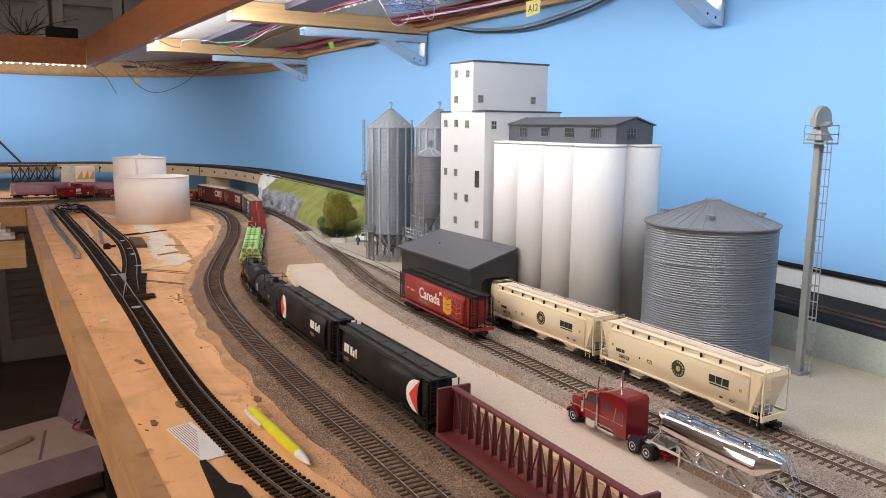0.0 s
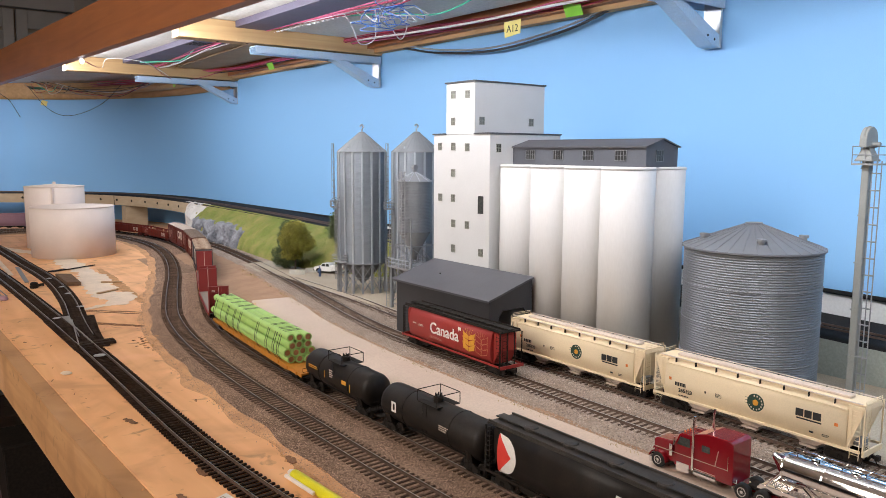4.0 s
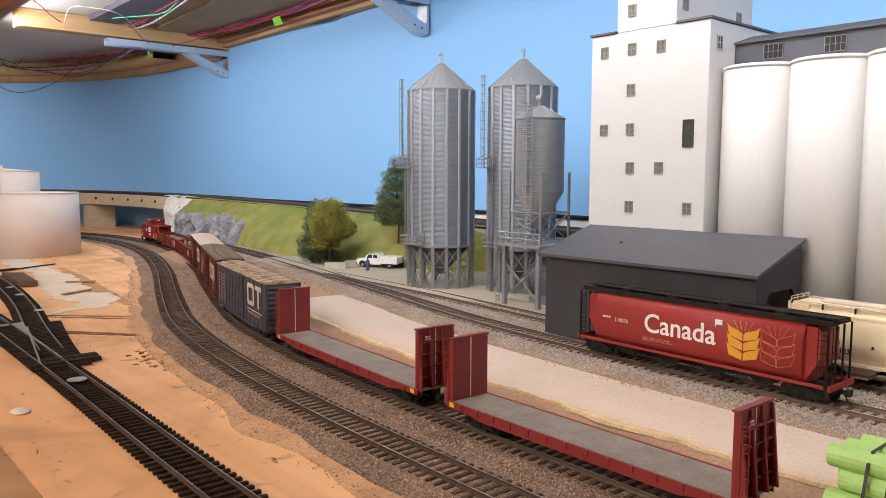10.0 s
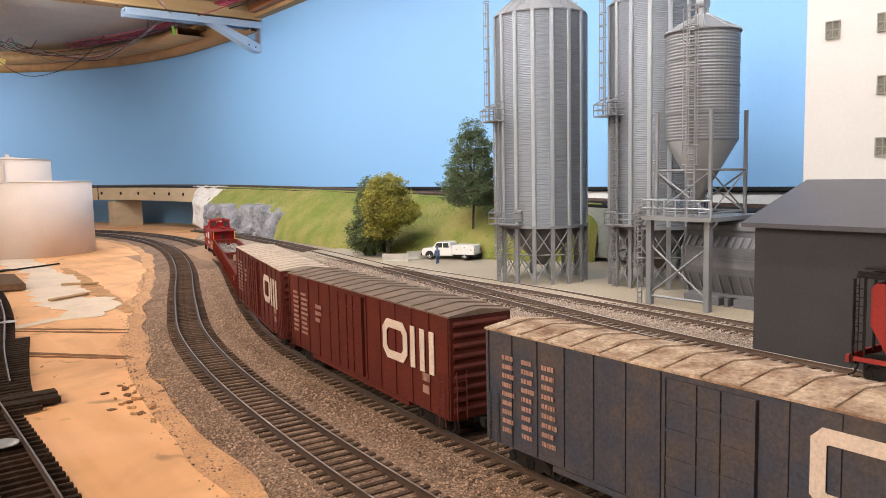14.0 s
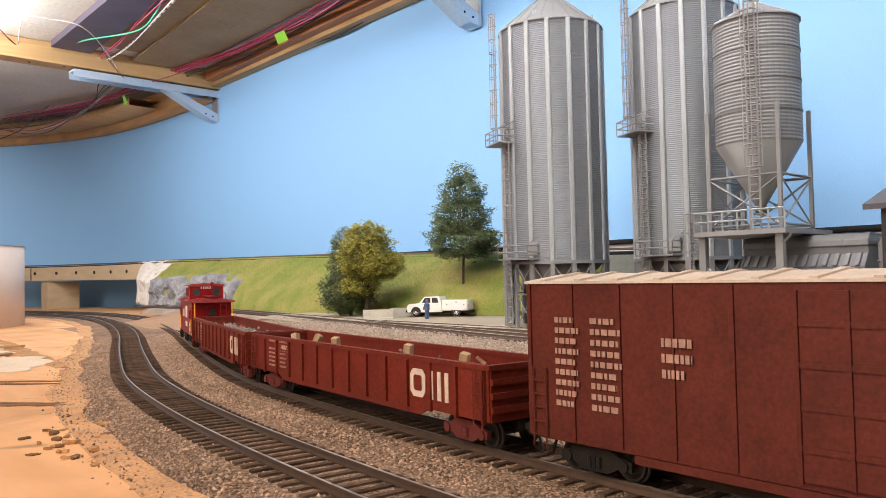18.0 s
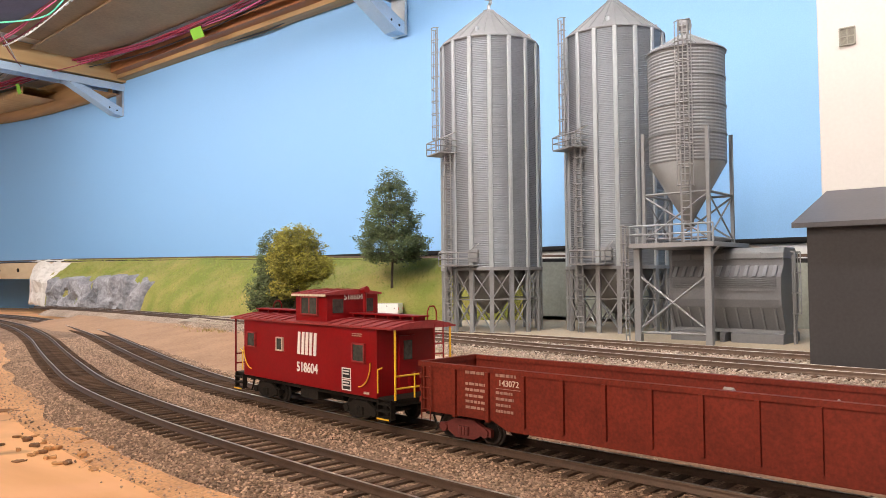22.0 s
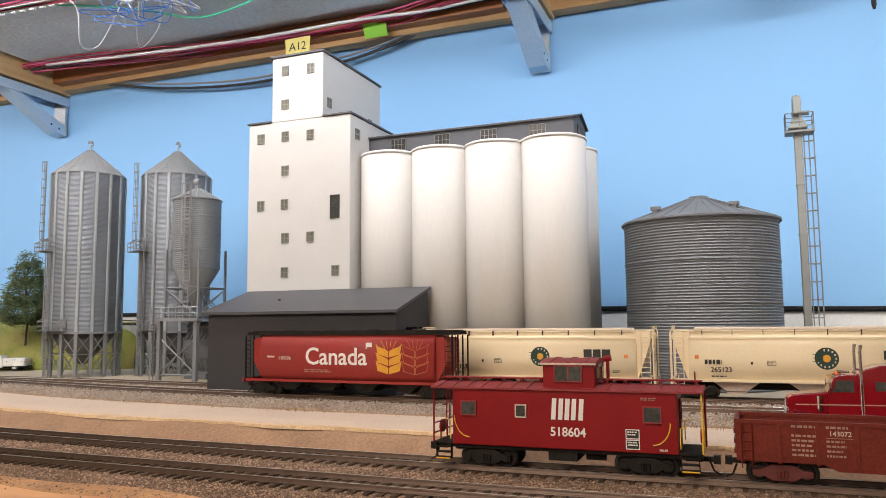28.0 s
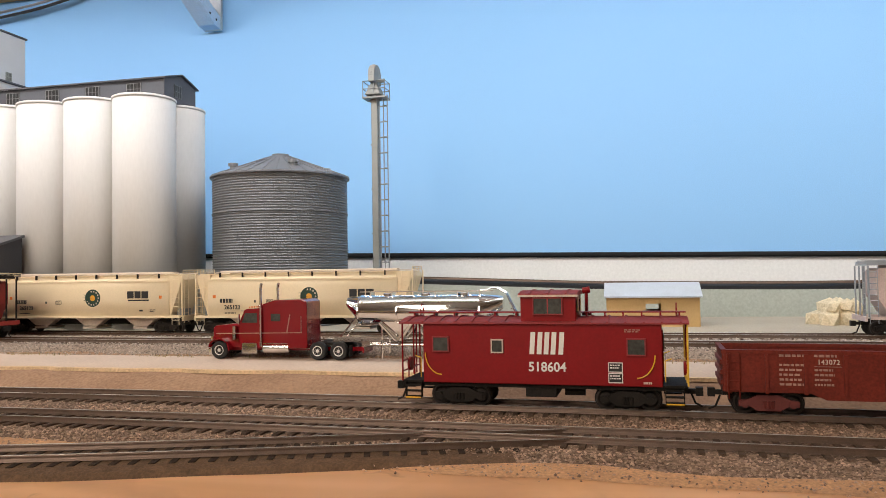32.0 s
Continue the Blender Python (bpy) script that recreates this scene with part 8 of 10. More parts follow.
        part("mirror", box(B(), -0.0190, -0.0180, s * (w + 0.0022) - 0.0007, s * (w + 0.0022) + 0.0007, 0.0270, 0.0345), M["chrome"], t)
        road_wheel("wheel", 0, s * 0.0108, 0.0068, 0.0036, t)
        for x in (-0.0810, -0.0975):
            road_wheel("wheel", x, s * 0.0102, 0.0068, 0.0058, t)
        part("mud_flap", box(B(), -0.1065, -0.1060, s * 0.0102 - 0.0032, s * 0.0102 + 0.0032, 0.0030, 0.0110), M["tyre"], t)
        a = B()
        ladder(a, (-0.0745, s * 0.0125, 0.0055), (-0.0740, s * 0.0125, 0.0150), (1, 0, 0), 0.0035, 0.003, 0.0004)
        part("rear_step", a, M["chrome"], t)
    part("windshield", prism(B(), [(-0.0174, 0.0282), (-0.0206, 0.0356), (-0.0208, 0.0356), (-0.0180, 0.0282)], -0.0110, 0.0110, "y"), M["window"], t)
    part("sun_visor", box(B(), -0.0212, -0.0185, -0.0120, 0.0120, 0.0364, 0.0371), M["chrome"], t)
    for y in (-0.008, -0.004, 0, 0.004, 0.008):
        part("roof_light", rod(B(), (-0.0235, y, 0.0385), (-0.0235, y, 0.0398), 0.0006, 6), M["orange_mark"], t)
    part("horn", rod(B(), (-0.0320, -0.005, 0.0397), (-0.0245, -0.005, 0.0397), 0.0006, 8, 0.0010), M["chrome"], t)
    part("deck_plate", box(B(), -0.0905, -0.0745, -0.0070, 0.0070, 0.0094, 0.0102), M["chrome"], t)
    part("fifth_wheel", bevel(box(B(), -0.0960, -0.0820, -0.0060, 0.0060, 0.0102, 0.0125), 0.0005, 1), M["under"], t)
    part("rear_crossmember", box(B(), -0.1165, -0.1150, -0.0100, 0.0100, 0.0055, 0.0095), M["truck_paint"], t)
    return t


def bulk_trailer():
    """A polished dry-bulk trailer whose kingpin sits over the truck's rear axles."""
    t = thing("tank_trailer", "bright chrome dry-bulk trailer with hopper cones coupled to the red truck", "trailer", m=pose(0.4305, 0.403, 0.0030, 0, 0, 90) @ Matrix.Scale(0.95, 4))
    a = B()
    rings = []
    n = 24
    for x, ry, rz, zc in ((-0.0020, 0.0060, 0.0040, 0.0405), (-0.0130, 0.0142, 0.0108, 0.0352), (-0.1010, 0.0142, 0.0108, 0.0352), (-0.1160, 0.0058, 0.0042, 0.0405)):
        rings.append([a.verts.new((x, ry * math.cos(2 * math.pi * i / n), zc + rz * math.sin(2 * math.pi * i / n))) for i in range(n)])
    for p, q in zip(rings, rings[1:]):
        for i in range(n):
            a.faces.new((p[i], p[(i + 1) % n], q[(i + 1) % n], q[i]))
    a.faces.new(rings[0])
    a.faces.new(rings[-1])
    bmesh.ops.recalc_face_normals(a, faces=a.faces[:])
    ob = part("barrel", a, M["chrome"], t)
    for p in ob.data.polygons:
        p.use_smooth = abs(p.normal.x) < 0.2
    for x in (-0.0130, -0.0420, -0.0720, -0.1010):
        part("barrel_band", prism(B(), [((0.0145) * math.cos(2 * math.pi * k / 24), 0.0352 + 0.0111 * math.sin(2 * math.pi * k / 24)) for k in range(24)], x - 0.0005, x + 0.0005, "x"), M["chrome"], t)
    for x0, xb, x1 in ((-0.0285, -0.0405, -0.0525), (-0.0535, -0.0655, -0.0775), (-0.0785, -0.0905, -0.1025)):
        a = B()
        top = [a.verts.new((x, y, 0.0275)) for x, y in ((x0, -0.0098), (x1, -0.0098), (x1, 0.0098), (x0, 0.0098))]
        low = [a.verts.new((xb + dx, dy, 0.0135)) for dx, dy in ((0.002, -0.002), (-0.002, -0.002), (-0.002, 0.002), (0.002, 0.002))]
        for i in range(4):
            a.faces.new((top[i], top[(i + 1) % 4], low[(i + 1) % 4], low[i]))
        a.faces.new(low)
        a.faces.new(top)
        bmesh.ops.recalc_face_normals(a, faces=a.faces[:])
        part("hopper_cone", a, M["chrome"], t)
        for sy in (-1, 1):
            part("cone_edge", rod(B(), (x0, sy * 0.0108, 0.0268), (xb + 0.0015, sy * 0.0052, 0.0140), 0.0011, 8), M["chrome"], t)
            part("cone_edge", rod(B(), (x1, sy * 0.0108, 0.0268), (xb - 0.0015, sy * 0.0052, 0.0140), 0.0011, 8), M["chrome"], t)
        part("valve", rod(B(), (xb, 0, 0.0100), (xb, 0, 0.0138), 0.0016, 10), M["chrome"], t)
    part("discharge_pipe", rod(B(), (-0.018, 0, 0.0105), (-0.112, 0, 0.0105), 0.0011, 10), M["chrome"], t)
    for s in (-1, 1):
        part("frame_rail", box(B(), -0.030, 0.006, s * 0.0075 - 0.0006, s * 0.0075 + 0.0006, 0.0140, 0.0165), M["chrome"], t)
        part("frame_rail", box(B(), -0.147, -0.098, s * 0.0075 - 0.0006, s * 0.0075 + 0.0006, 0.0120, 0.0155), M["chrome"], t)
        part("strut", rod(B(), (0.002, s * 0.0075, 0.0160), (-0.010, s * 0.0070, 0.0310), 0.0006, 6), M["chrome"], t)
        part("strut", rod(B(), (-0.124, s * 0.0075, 0.0150), (-0.104, s * 0.0070, 0.0290), 0.0008, 6), M["chrome"], t)
        part("landing_leg", rod(B(), (-0.0300, s * 0.0090, 0.0010), (-0.0300, s * 0.0090, 0.0300), 0.0007, 8), M["chrome"], t)
        part("landing_foot", rod(B(), (-0.0300, s * 0.0090, 0.0), (-0.0300, s * 0.0090, 0.0011), 0.0018, 10), M["chrome"], t)
        part("walk_rail", box(B(), -0.108, -0.012, s * 0.0040 - 0.0003, s * 0.0040 + 0.0003, 0.0482, 0.0488), M["chrome"], t)
        for x in (-0.1190, -0.1345):
            road_wheel("wheel", x, s * 0.0102, 0.0064, 0.0056, t)
        part("fender", box(B(), -0.143, -0.111, s * 0.0102 - 0.0034, s * 0.0102 + 0.0034, 0.0138, 0.0143), M["chrome"], t)
    for x in (-0.020, -0.036, -0.052, -0.068, -0.084, -0.100):
        part("walk_support", box(B(), x - 0.0004, x + 0.0004, -0.0042, 0.0042, 0.0455, 0.0484), M["chrome"], t)
    for x in (-0.032, -0.060, -0.088):
        part("manhole", lathe(B(), [(0.0036, 0), (0.0036, 0.0014), (0.0028, 0.0020), (0, 0.0021)], 16), M["chrome"], t, m=pose(x, 0, 0.0455))
    a = B()
    pts = [Vector((-0.1000, 0, 0.0490)), Vector((-0.112, 0, 0.0505)), Vector((-0.118, 0, 0.0470)), Vector((-0.1255, 0, 0.0320)), Vector((-0.1285, 0, 0.0180))]
    for o in (-0.003, 0.003):
        for p, q in zip(pts, pts[1:]):
            rod(a, p + Vector((0, o, 0)), q + Vector((0, o, 0)), 0.0005, 6)
    for k in range(9):
        q = pts[2].lerp(pts[4], k / 8)
        rod(a, q + Vector((0, -0.003, 0)), q + Vector((0, 0.003, 0)), 0.0004, 5)
    part("rear_ladder", a, M["chrome"], t)
    part("nose_plate", box(B(), -0.012, 0.008, -0.0078, 0.0078, 0.0128, 0.0141), M["chrome"], t)
    part("rear_deck", box(B(), -0.1460, -0.1180, -0.0090, 0.0090, 0.0158, 0.0166), M["chrome"], t)
    part("rear_bumper", box(B(), -0.1490, -0.1475, -0.0120, 0.0120, 0.0060, 0.0085), M["chrome"], t)
    return t


semi_truck()
bulk_trailer()


def pickup():
    a, b = Vector((0.6460, 1.4900)), Vector((0.6680, 1.4510))
    d = (a - b).normalized()
    ang = math.degrees(math.atan2(d.y, d.x))
    n = Vector((-d.y, d.x)) * 0.0096
    c = a - n
    t = thing("service_pickup", "white service pickup with utility body parked beside the hill", "pickup truck", m=pose(c.x, c.y, Z_YARD + 0.0008, 0, 0, ang))
    L = -(a - b).length
    w = 0.0108
    body = prism(B(), [(0.0098, 0.0042), (0.0105, 0.0100), (0.0085, 0.0128), (-0.0035, 0.0140), (-0.0095, 0.0205), (-0.0260, 0.0208), (-0.0285, 0.0140), (-0.0290, 0.0042)], -w, w, "y")
    part("cab", bevel(body, 0.0007, 2), M["van_white"], t)
    part("utility_body", bevel(box(B(), L - 0.0125, -0.0292, -w - 0.0006, w + 0.0006, 0.0060, 0.0172), 0.0005, 1), M["van_white"], t)
    for s in (-1, 1):
        side_panel(t, "window", [(-0.0070, 0.0142), (-0.0103, 0.0196), (-0.0165, 0.0197), (-0.0165, 0.0142)], s * (w + 0.0001), M["window"])
        side_panel(t, "window", [(-0.0180, 0.0142), (-0.0180, 0.0197), (-0.0240, 0.0197), (-0.0255, 0.0142)], s * (w + 0.0001), M["window"])
        for x0, x1, z0, z1 in ((-0.0395, -0.0305, 0.0080, 0.0165), (-0.0500, -0.0405, 0.0128, 0.0165), (L - 0.0115, -0.0510, 0.0075, 0.0165)):
            part("locker_door", box(B(), x0, x1, s * (w + 0.0008) - 0.0003, s * (w + 0.0008) + 0.0003, z0, z1), M["van_white"], t)
            part("latch", box(B(), (x0 + x1) / 2 - 0.0005, (x0 + x1) / 2 + 0.0005, s * (w + 0.0012) - 0.0002, s * (w + 0.0012) + 0.0002, (z0 + z1) / 2 - 0.0005, (z0 + z1) / 2 + 0.0005), M["under"], t)
        for x in (0.0, L):
            road_wheel("wheel", x, s * 0.0096, 0.0046, 0.0030, t)
            side_panel(t, "wheel_arch", [(x + 0.0056 * math.cos(radians(q)), 0.0046 + 0.0056 * math.sin(radians(q))) for q in range(0, 181, 20)], s * (w + 0.0001), M["tyre"])
        part("headlight", box(B(), 0.0096, 0.0106, s * 0.0082 - 0.0018, s * 0.0082 + 0.0018, 0.0092, 0.0114), M["chrome"], t)
        part("tail_light", box(B(), L - 0.0129, L - 0.0124, s * 0.0100 - 0.0008, s * 0.0100 + 0.0008, 0.0105, 0.0130), M["emblem_red"], t)
    part("windshield", prism(B(), [(-0.0036, 0.0142), (-0.0091, 0.0201), (-0.0094, 0.0201), (-0.0042, 0.0142)], -0.0088, 0.0088, "y"), M["window"], t)
    part("grille", box(B(), 0.0102, 0.0110, -0.0058, 0.0058, 0.0072, 0.0116), M["under"], t)
    part("bumper", bevel(box(B(), 0.0098, 0.0120, -0.0104, 0.0104, 0.0040, 0.0066), 0.0004, 1), M["under"], t)
    part("chassis", box(B(), L - 0.0140, 0.008, -0.0070, 0.0070, 0.0034, 0.0060), M["under"], t)
    part("rear_bumper", box(B(), L - 0.0145, L - 0.0125, -0.0100, 0.0100, 0.0040, 0.0060), M["under"], t)
    return t


pickup()
# small standing model figure, one plain shape
a = B()
for s in (-1, 1):
    rod(a, (s * 0.0013, 0, 0), (s * 0.0010, 0, 0.0088), 0.0012, 7, 0.0014)
    rod(a, (s * 0.0024, 0, 0.0150), (s * 0.0034, 0.0012, 0.0092), 0.0009, 6)
lathe(a, [(0.0021, 0.0085), (0.0026, 0.0120), (0.0028, 0.0150), (0.0012, 0.0165), (0.0010, 0.0168), (0.0014, 0.0180), (0.0015, 0.0192), (0.0009, 0.0203), (0, 0.0205)], 12)
fig = part("figurine", a, M["denim"], None, m=pose(0.628, 1.452, Z_YARD))
tagged(fig, "tiny painted blue figurine standing beside the pickup", "figurine")


def barrier(x0, y0, x1, y1):
    d = Vector((x1 - x0, y1 - y0))
    t = part("concrete_barrier", prism(B(), [(-0.0034, 0), (-0.0034, 0.0012), (-0.0020, 0.0034), (-0.0012, 0.0100), (0.0012, 0.0100), (0.0020, 0.0034), (0.0034, 0.0012), (0.0034, 0)], -d.length / 2, d.length / 2, "y"), M["concrete"], None, m=pose((x0 + x1) / 2, (y0 + y1) / 2, Z_YARD - 0.0004, 0, 0, math.degrees(math.atan2(d.y, d.x)) - 90))
    tagged(t, "pale concrete road barrier at the foot of the hill", "barrier", "concrete barriers")


barrier(0.593, 1.513, 0.616, 1.492)
barrier(0.628, 1.512, 0.650, 1.506)


# ---- hut and foam by the near siding ----
def hut():
    """A hollow hut: its window goes through the front wall and the rear wall."""
    t = thing("trackside_hut", "small plain tan hut with a pale blue-grey pitched roof", "hut", m=pose(0.645, 0.1905, Z_YARD - 0.006))
    h, w, d = 0.0330, 0.0390, 0.0012
    for s in (-1, 1):
        x0, x1 = (-0.025, -0.025 + d) if s < 0 else (0.025 - d, 0.025)
        wall = part("wall", box(B(), x0, x1, -w, w, 0, 0.0190), M["hut_tan"], t)
        part("wall_panel", box(B(), x0, x1, -w, -0.0070, 0.0190, 0.0260), M["hut_tan"], wall)
        part("wall_panel", box(B(), x0, x1, 0.0060, w, 0.0190, 0.0260), M["hut_tan"], wall)
        part("wall_panel", box(B(), x0, x1, -w, w, 0.0260, h), M["hut_tan"], wall)
        part("end_wall", prism(B(), [(-0.025 + d, 0), (0.025 - d, 0), (0.025 - d, h), (0, h + 0.0095), (-0.025 + d, h)], s * w - d / 2, s * w + d / 2, "y"), M["hut_tan"], t)
        part("roof", prism(B(), [(0, h + 0.0100), (0, h + 0.0114), (s * 0.0285, h - 0.0002), (s * 0.0285, h - 0.0016)], -0.0415, 0.0415, "y"), M["hut_roof"], t)
    part("window_jamb", box(B(), -0.0246, -0.0200, 0.0060, 0.0070, 0.0190, 0.0260), M["under"], t)
    return t


hut()
a = B()
r = random.Random(8)
for i in range(26):
    p = Vector((r.gauss(0, 0.009), r.gauss(0, 0.008), r.uniform(0, 0.014)))
    q = bmesh.ops.create_icosphere(a, subdivisions=1, radius=r.uniform(0.006, 0.011))["verts"]
    for v in q:
        v.co = v.co * (1 + 0.35 * noise.noise(v.co * 160 + p * 40)) + p
tagged(part("foam_pile", a, M["foam_cream"], None, m=pose(0.655, 0.030, Z_YARD + 0.003)), "heap of torn cream foam lumps behind the siding", "foam")

# ---- embankment, torn plaster edge and cork ----
slope = ribbon("embankment", ROAD, 0.02, ROAD.length, [(-0.070, -0.0105), (-0.062, -0.0085), (-0.054, -0.0050), (-0.044, -0.0002), (-0.034, 0.0016)], M["dirt"], None, 0.010, 0.004, 21.0)
tagged(slope, "smooth brown dirt embankment below the road", "dirt", kind="stuff")
vs, fs = [], []
n = 420
for i in range(n + 1):
    s = 0.03 + (ROAD.length - 0.2) * i / n
    e = 0.0035 * noise.noise((s * 22, 0, 3.0)) + 0.003 * noise.noise((s * 75, 1, 3.0))
    wd = max(0.0004, 0.0035 + 0.0060 * noise.noise((s * 12, 5, 1.0)))
    for o, z in ((-0.0355 + e - wd, 0.0010), (-0.0352 + e - wd * 0.9, 0.0030), (-0.0330 + e, 0.0029)):
        x, y, h = ROAD.at(s, o)
        vs.append((x, y, z))
for i in range(n):
    for j in range(2):
        k = i * 3 + j
        fs.append((k, k + 3, k + 4, k + 1))
M["torn"] = mat("torn_cream_plaster", (0.70, 0.50, 0.30), 0.9, 0, 0.2, 60, 600, 0.5, 0.0008)
tagged(mesh_from("plaster_lip", vs, fs, M["torn"]), "torn cream plaster lip along the road edge", "plaster", kind="stuff")
cork = ribbon("cork_strip", FORE, FORE.length - 0.24, FORE.length - 0.03, [(-0.030, Z_TABLE - 0.001), (-0.027, Z_TABLE + 0.0020), (0.024, Z_TABLE + 0.0020), (0.028, Z_TABLE - 0.001)], M["cork"], None, 0.003, 0.008, 31.0)
tagged(cork, "ragged dark cork strip under the bare track", "cork", kind="stuff")


# ---- loose ballast stones ----
def stones(name, line, s0, s1, o0, o1, z, count, size, material, seed, skip=(), label=""):
    r = np.random.default_rng(seed)
    base = np.array([(1, 0, 0), (-1, 0, 0), (0, 1, 0), (0, -1, 0), (0, 0, 1), (0, 0, -1)], float)
    tri = [(0, 2, 4), (2, 1, 4), (1, 3, 4), (3, 0, 4), (2, 0, 5), (1, 2, 5), (3, 1, 5), (0, 3, 5)]
    S = r.uniform(s0, s1, count)
    O = r.uniform(o0, o1, count)
    keep = np.ones(count, bool)
    for a, b in skip:
        keep &= ~((O > a) & (O < b) & (r.uniform(0, 1, count) < 0.93))
    S, O = S[keep], O[keep]
    x, y = np.interp(S, line.s, line.x), np.interp(S, line.s, line.y)
    h = np.arctan2(np.interp(S + 0.006, line.s, line.y) - np.interp(S - 0.006, line.s, line.y), np.interp(S + 0.006, line.s, line.x) - np.interp(S - 0.006, line.s, line.x))
    c = np.stack([x - O * np.sin(h), y + O * np.cos(h), np.interp(O, [q[0] for q in z], [q[1] for q in z]) + r.uniform(-0.0002, 0.0004, len(S))], 1)
    m = len(S)
    sz = r.uniform(0.55, 1.25, (m, 1, 1)) * size
    v = base[None] * sz * r.uniform(0.55, 1.2, (m, 6, 1)) + r.normal(0, 0.16, (m, 6, 3)) * sz
    an = r.uniform(0, 6.28, m)
    vx = v[:, :, 0] * np.cos(an)[:, None] - v[:, :, 1] * np.sin(an)[:, None]
    vy = v[:, :, 0] * np.sin(an)[:, None] + v[:, :, 1] * np.cos(an)[:, None]
    v = np.stack([vx, vy, v[:, :, 2] * 0.8], 2) + c[:, None, :]
    me = bpy.data.meshes.new(name)
    f = (np.arange(m)[:, None, None] * 6 + np.array(tri)[None]).reshape(-1, 3)
    me.vertices.add(m * 6)
    me.vertices.foreach_set("co", v.reshape(-1).astype(np.float32))
    me.loops.add(len(f) * 3)
    me.loops.foreach_set("vertex_index", f.reshape(-1).astype(np.int32))
    me.polygons.add(len(f))
    me.polygons.foreach_set("loop_start", np.arange(0, len(f) * 3, 3, dtype=np.int32))
    me.update(calc_edges=True)
    me.materials.append(material)
    return tagged(new(name, me), label, "ballast", kind="stuff")


sm = float(MAIN_TRAIN.s[int(np.argmin(np.abs(MAIN_TRAIN.y - 1.75)))])
se = float(MAIN_TRAIN.s[int(np.argmin(np.abs(MAIN_TRAIN.y + 0.1)))])
MZ = [(-0.105, -0.0100), (-0.094, -0.0082), (-0.086, -0.0074), (0.022, -0.0074), (0.032, -0.0092), (0.038, -0.0102)]
RAILS = [(-0.0115, 0.0115), (-0.074, -0.051)]
stones("ballast_stones", MAIN_TRAIN, sm, se, -0.103, 0.036, MZ, 110000, 0.00075, M["stone"], 1, RAILS, "loose grey-brown ballast stones round the main tracks")
for reach, count, seed in ((0.113, 3000, 21), (0.120, 700, 22)):
    stones("loose_crumbs", MAIN_TRAIN, sm, se, -reach, -0.098, [(-0.155, -0.0092), (-0.100, -0.0086)], count, 0.00062, M["stone"], seed, (), "loose brown crumbs scattered from the ballast on plywood")
ss = float(SIDING.s[int(np.argmin(np.abs(SIDING.y - 1.7)))])
s2 = float(SIDING.s[int(np.argmin(np.abs(SIDING.y + 0.1)))])
SZ = [(-0.042, 0.0012), (-0.030, 0.0062), (-0.020, 0.0095), (0.095, 0.0095), (0.108, 0.0066)]
stones("ballast_stones", SIDING, ss, s2, -0.042, 0.100, SZ, 80000, 0.00075, M["stone_pink"], 2, [(-0.0105, 0.0105)], "loose pale ballast stones round the sidings")

# weeds along the ballast's edge
rng = random.Random(17)
vs, fs = [], []
for i in range(3600):
    s = rng.uniform(ss, s2)
    if noise.noise((s * 16, 0.0, 2.0)) + rng.uniform(-0.25, 0.25) < 0.05:
        continue
    x, y, h = SIDING.at(s, -0.040 + rng.gauss(0, 0.0035))
    an, hh = rng.uniform(0, 6.28), rng.uniform(0.0012, 0.0036)
    c, q, w = math.cos(an), math.sin(an), rng.uniform(0.0003, 0.0007)
    k = len(vs)
    vs += [(x - c * w, y - q * w, 0.0010), (x + c * w, y + q * w, 0.0010), (x + rng.uniform(-1, 1) * hh * 0.7, y + rng.uniform(-1, 1) * hh * 0.7, 0.0022 + hh)]
    fs.append((k, k + 1, k + 2))
M["weed"] = mat("dry_tan_weeds", (0.34, 0.24, 0.10), 0.95, 0, 0.3, 30, 900, 0.0, tint=(0.20, 0.20, 0.06), island=0.4)
tagged(mesh_from("weeds", vs, fs, M["weed"]), "dry tan and olive weeds between road and siding", "weeds", kind="stuff")

# ---- wires and fittings under the upper deck ----
def paint(name, col, rough=0.45):
    return mat(name, col, rough, 0, 0.08, 80, 900, 0.0)


WIRE = {"red": paint("red_wire_plastic", (0.32, 0.02, 0.05)), "pink": paint("pink_wire_plastic", (0.62, 0.10, 0.22)), "white": paint("white_wire_plastic", (0.72, 0.70, 0.68)), "green": paint("mint_green_wire_plastic", (0.10, 0.62, 0.40)), "blue": paint("blue_wire_plastic", (0.08, 0.20, 0.55)), "black": paint("black_wire_plastic", (0.02, 0.02, 0.022)), "grey": paint("grey_wire_plastic", (0.25, 0.25, 0.26)), "yellow": paint("yellow_wire_plastic", (0.70, 0.55, 0.05))}


def tube(pts, r, n=8, seg=6):
    """A bent round strand through the points."""
    a = B()
    P = smooth_line(pts, n)
    rings = []
    for i, p in enumerate(P):
        d = (P[min(i + 1, len(P) - 1)] - P[max(i - 1, 0)]).normalized()
        u = d.cross(Vector((0.13, 0.21, 0.97))).normalized()
        w = d.cross(u)
        rings.append([a.verts.new(p + (u * math.cos(2 * math.pi * k / seg) + w * math.sin(2 * math.pi * k / seg)) * r) for k in range(seg)])
    for p, q in zip(rings, rings[1:]):
        for k in range(seg):
            a.faces.new((p[k], p[(k + 1) % seg], q[(k + 1) % seg], q[k]))
    a.faces.new(list(reversed(rings[0])))
    a.faces.new(rings[-1])
    return a


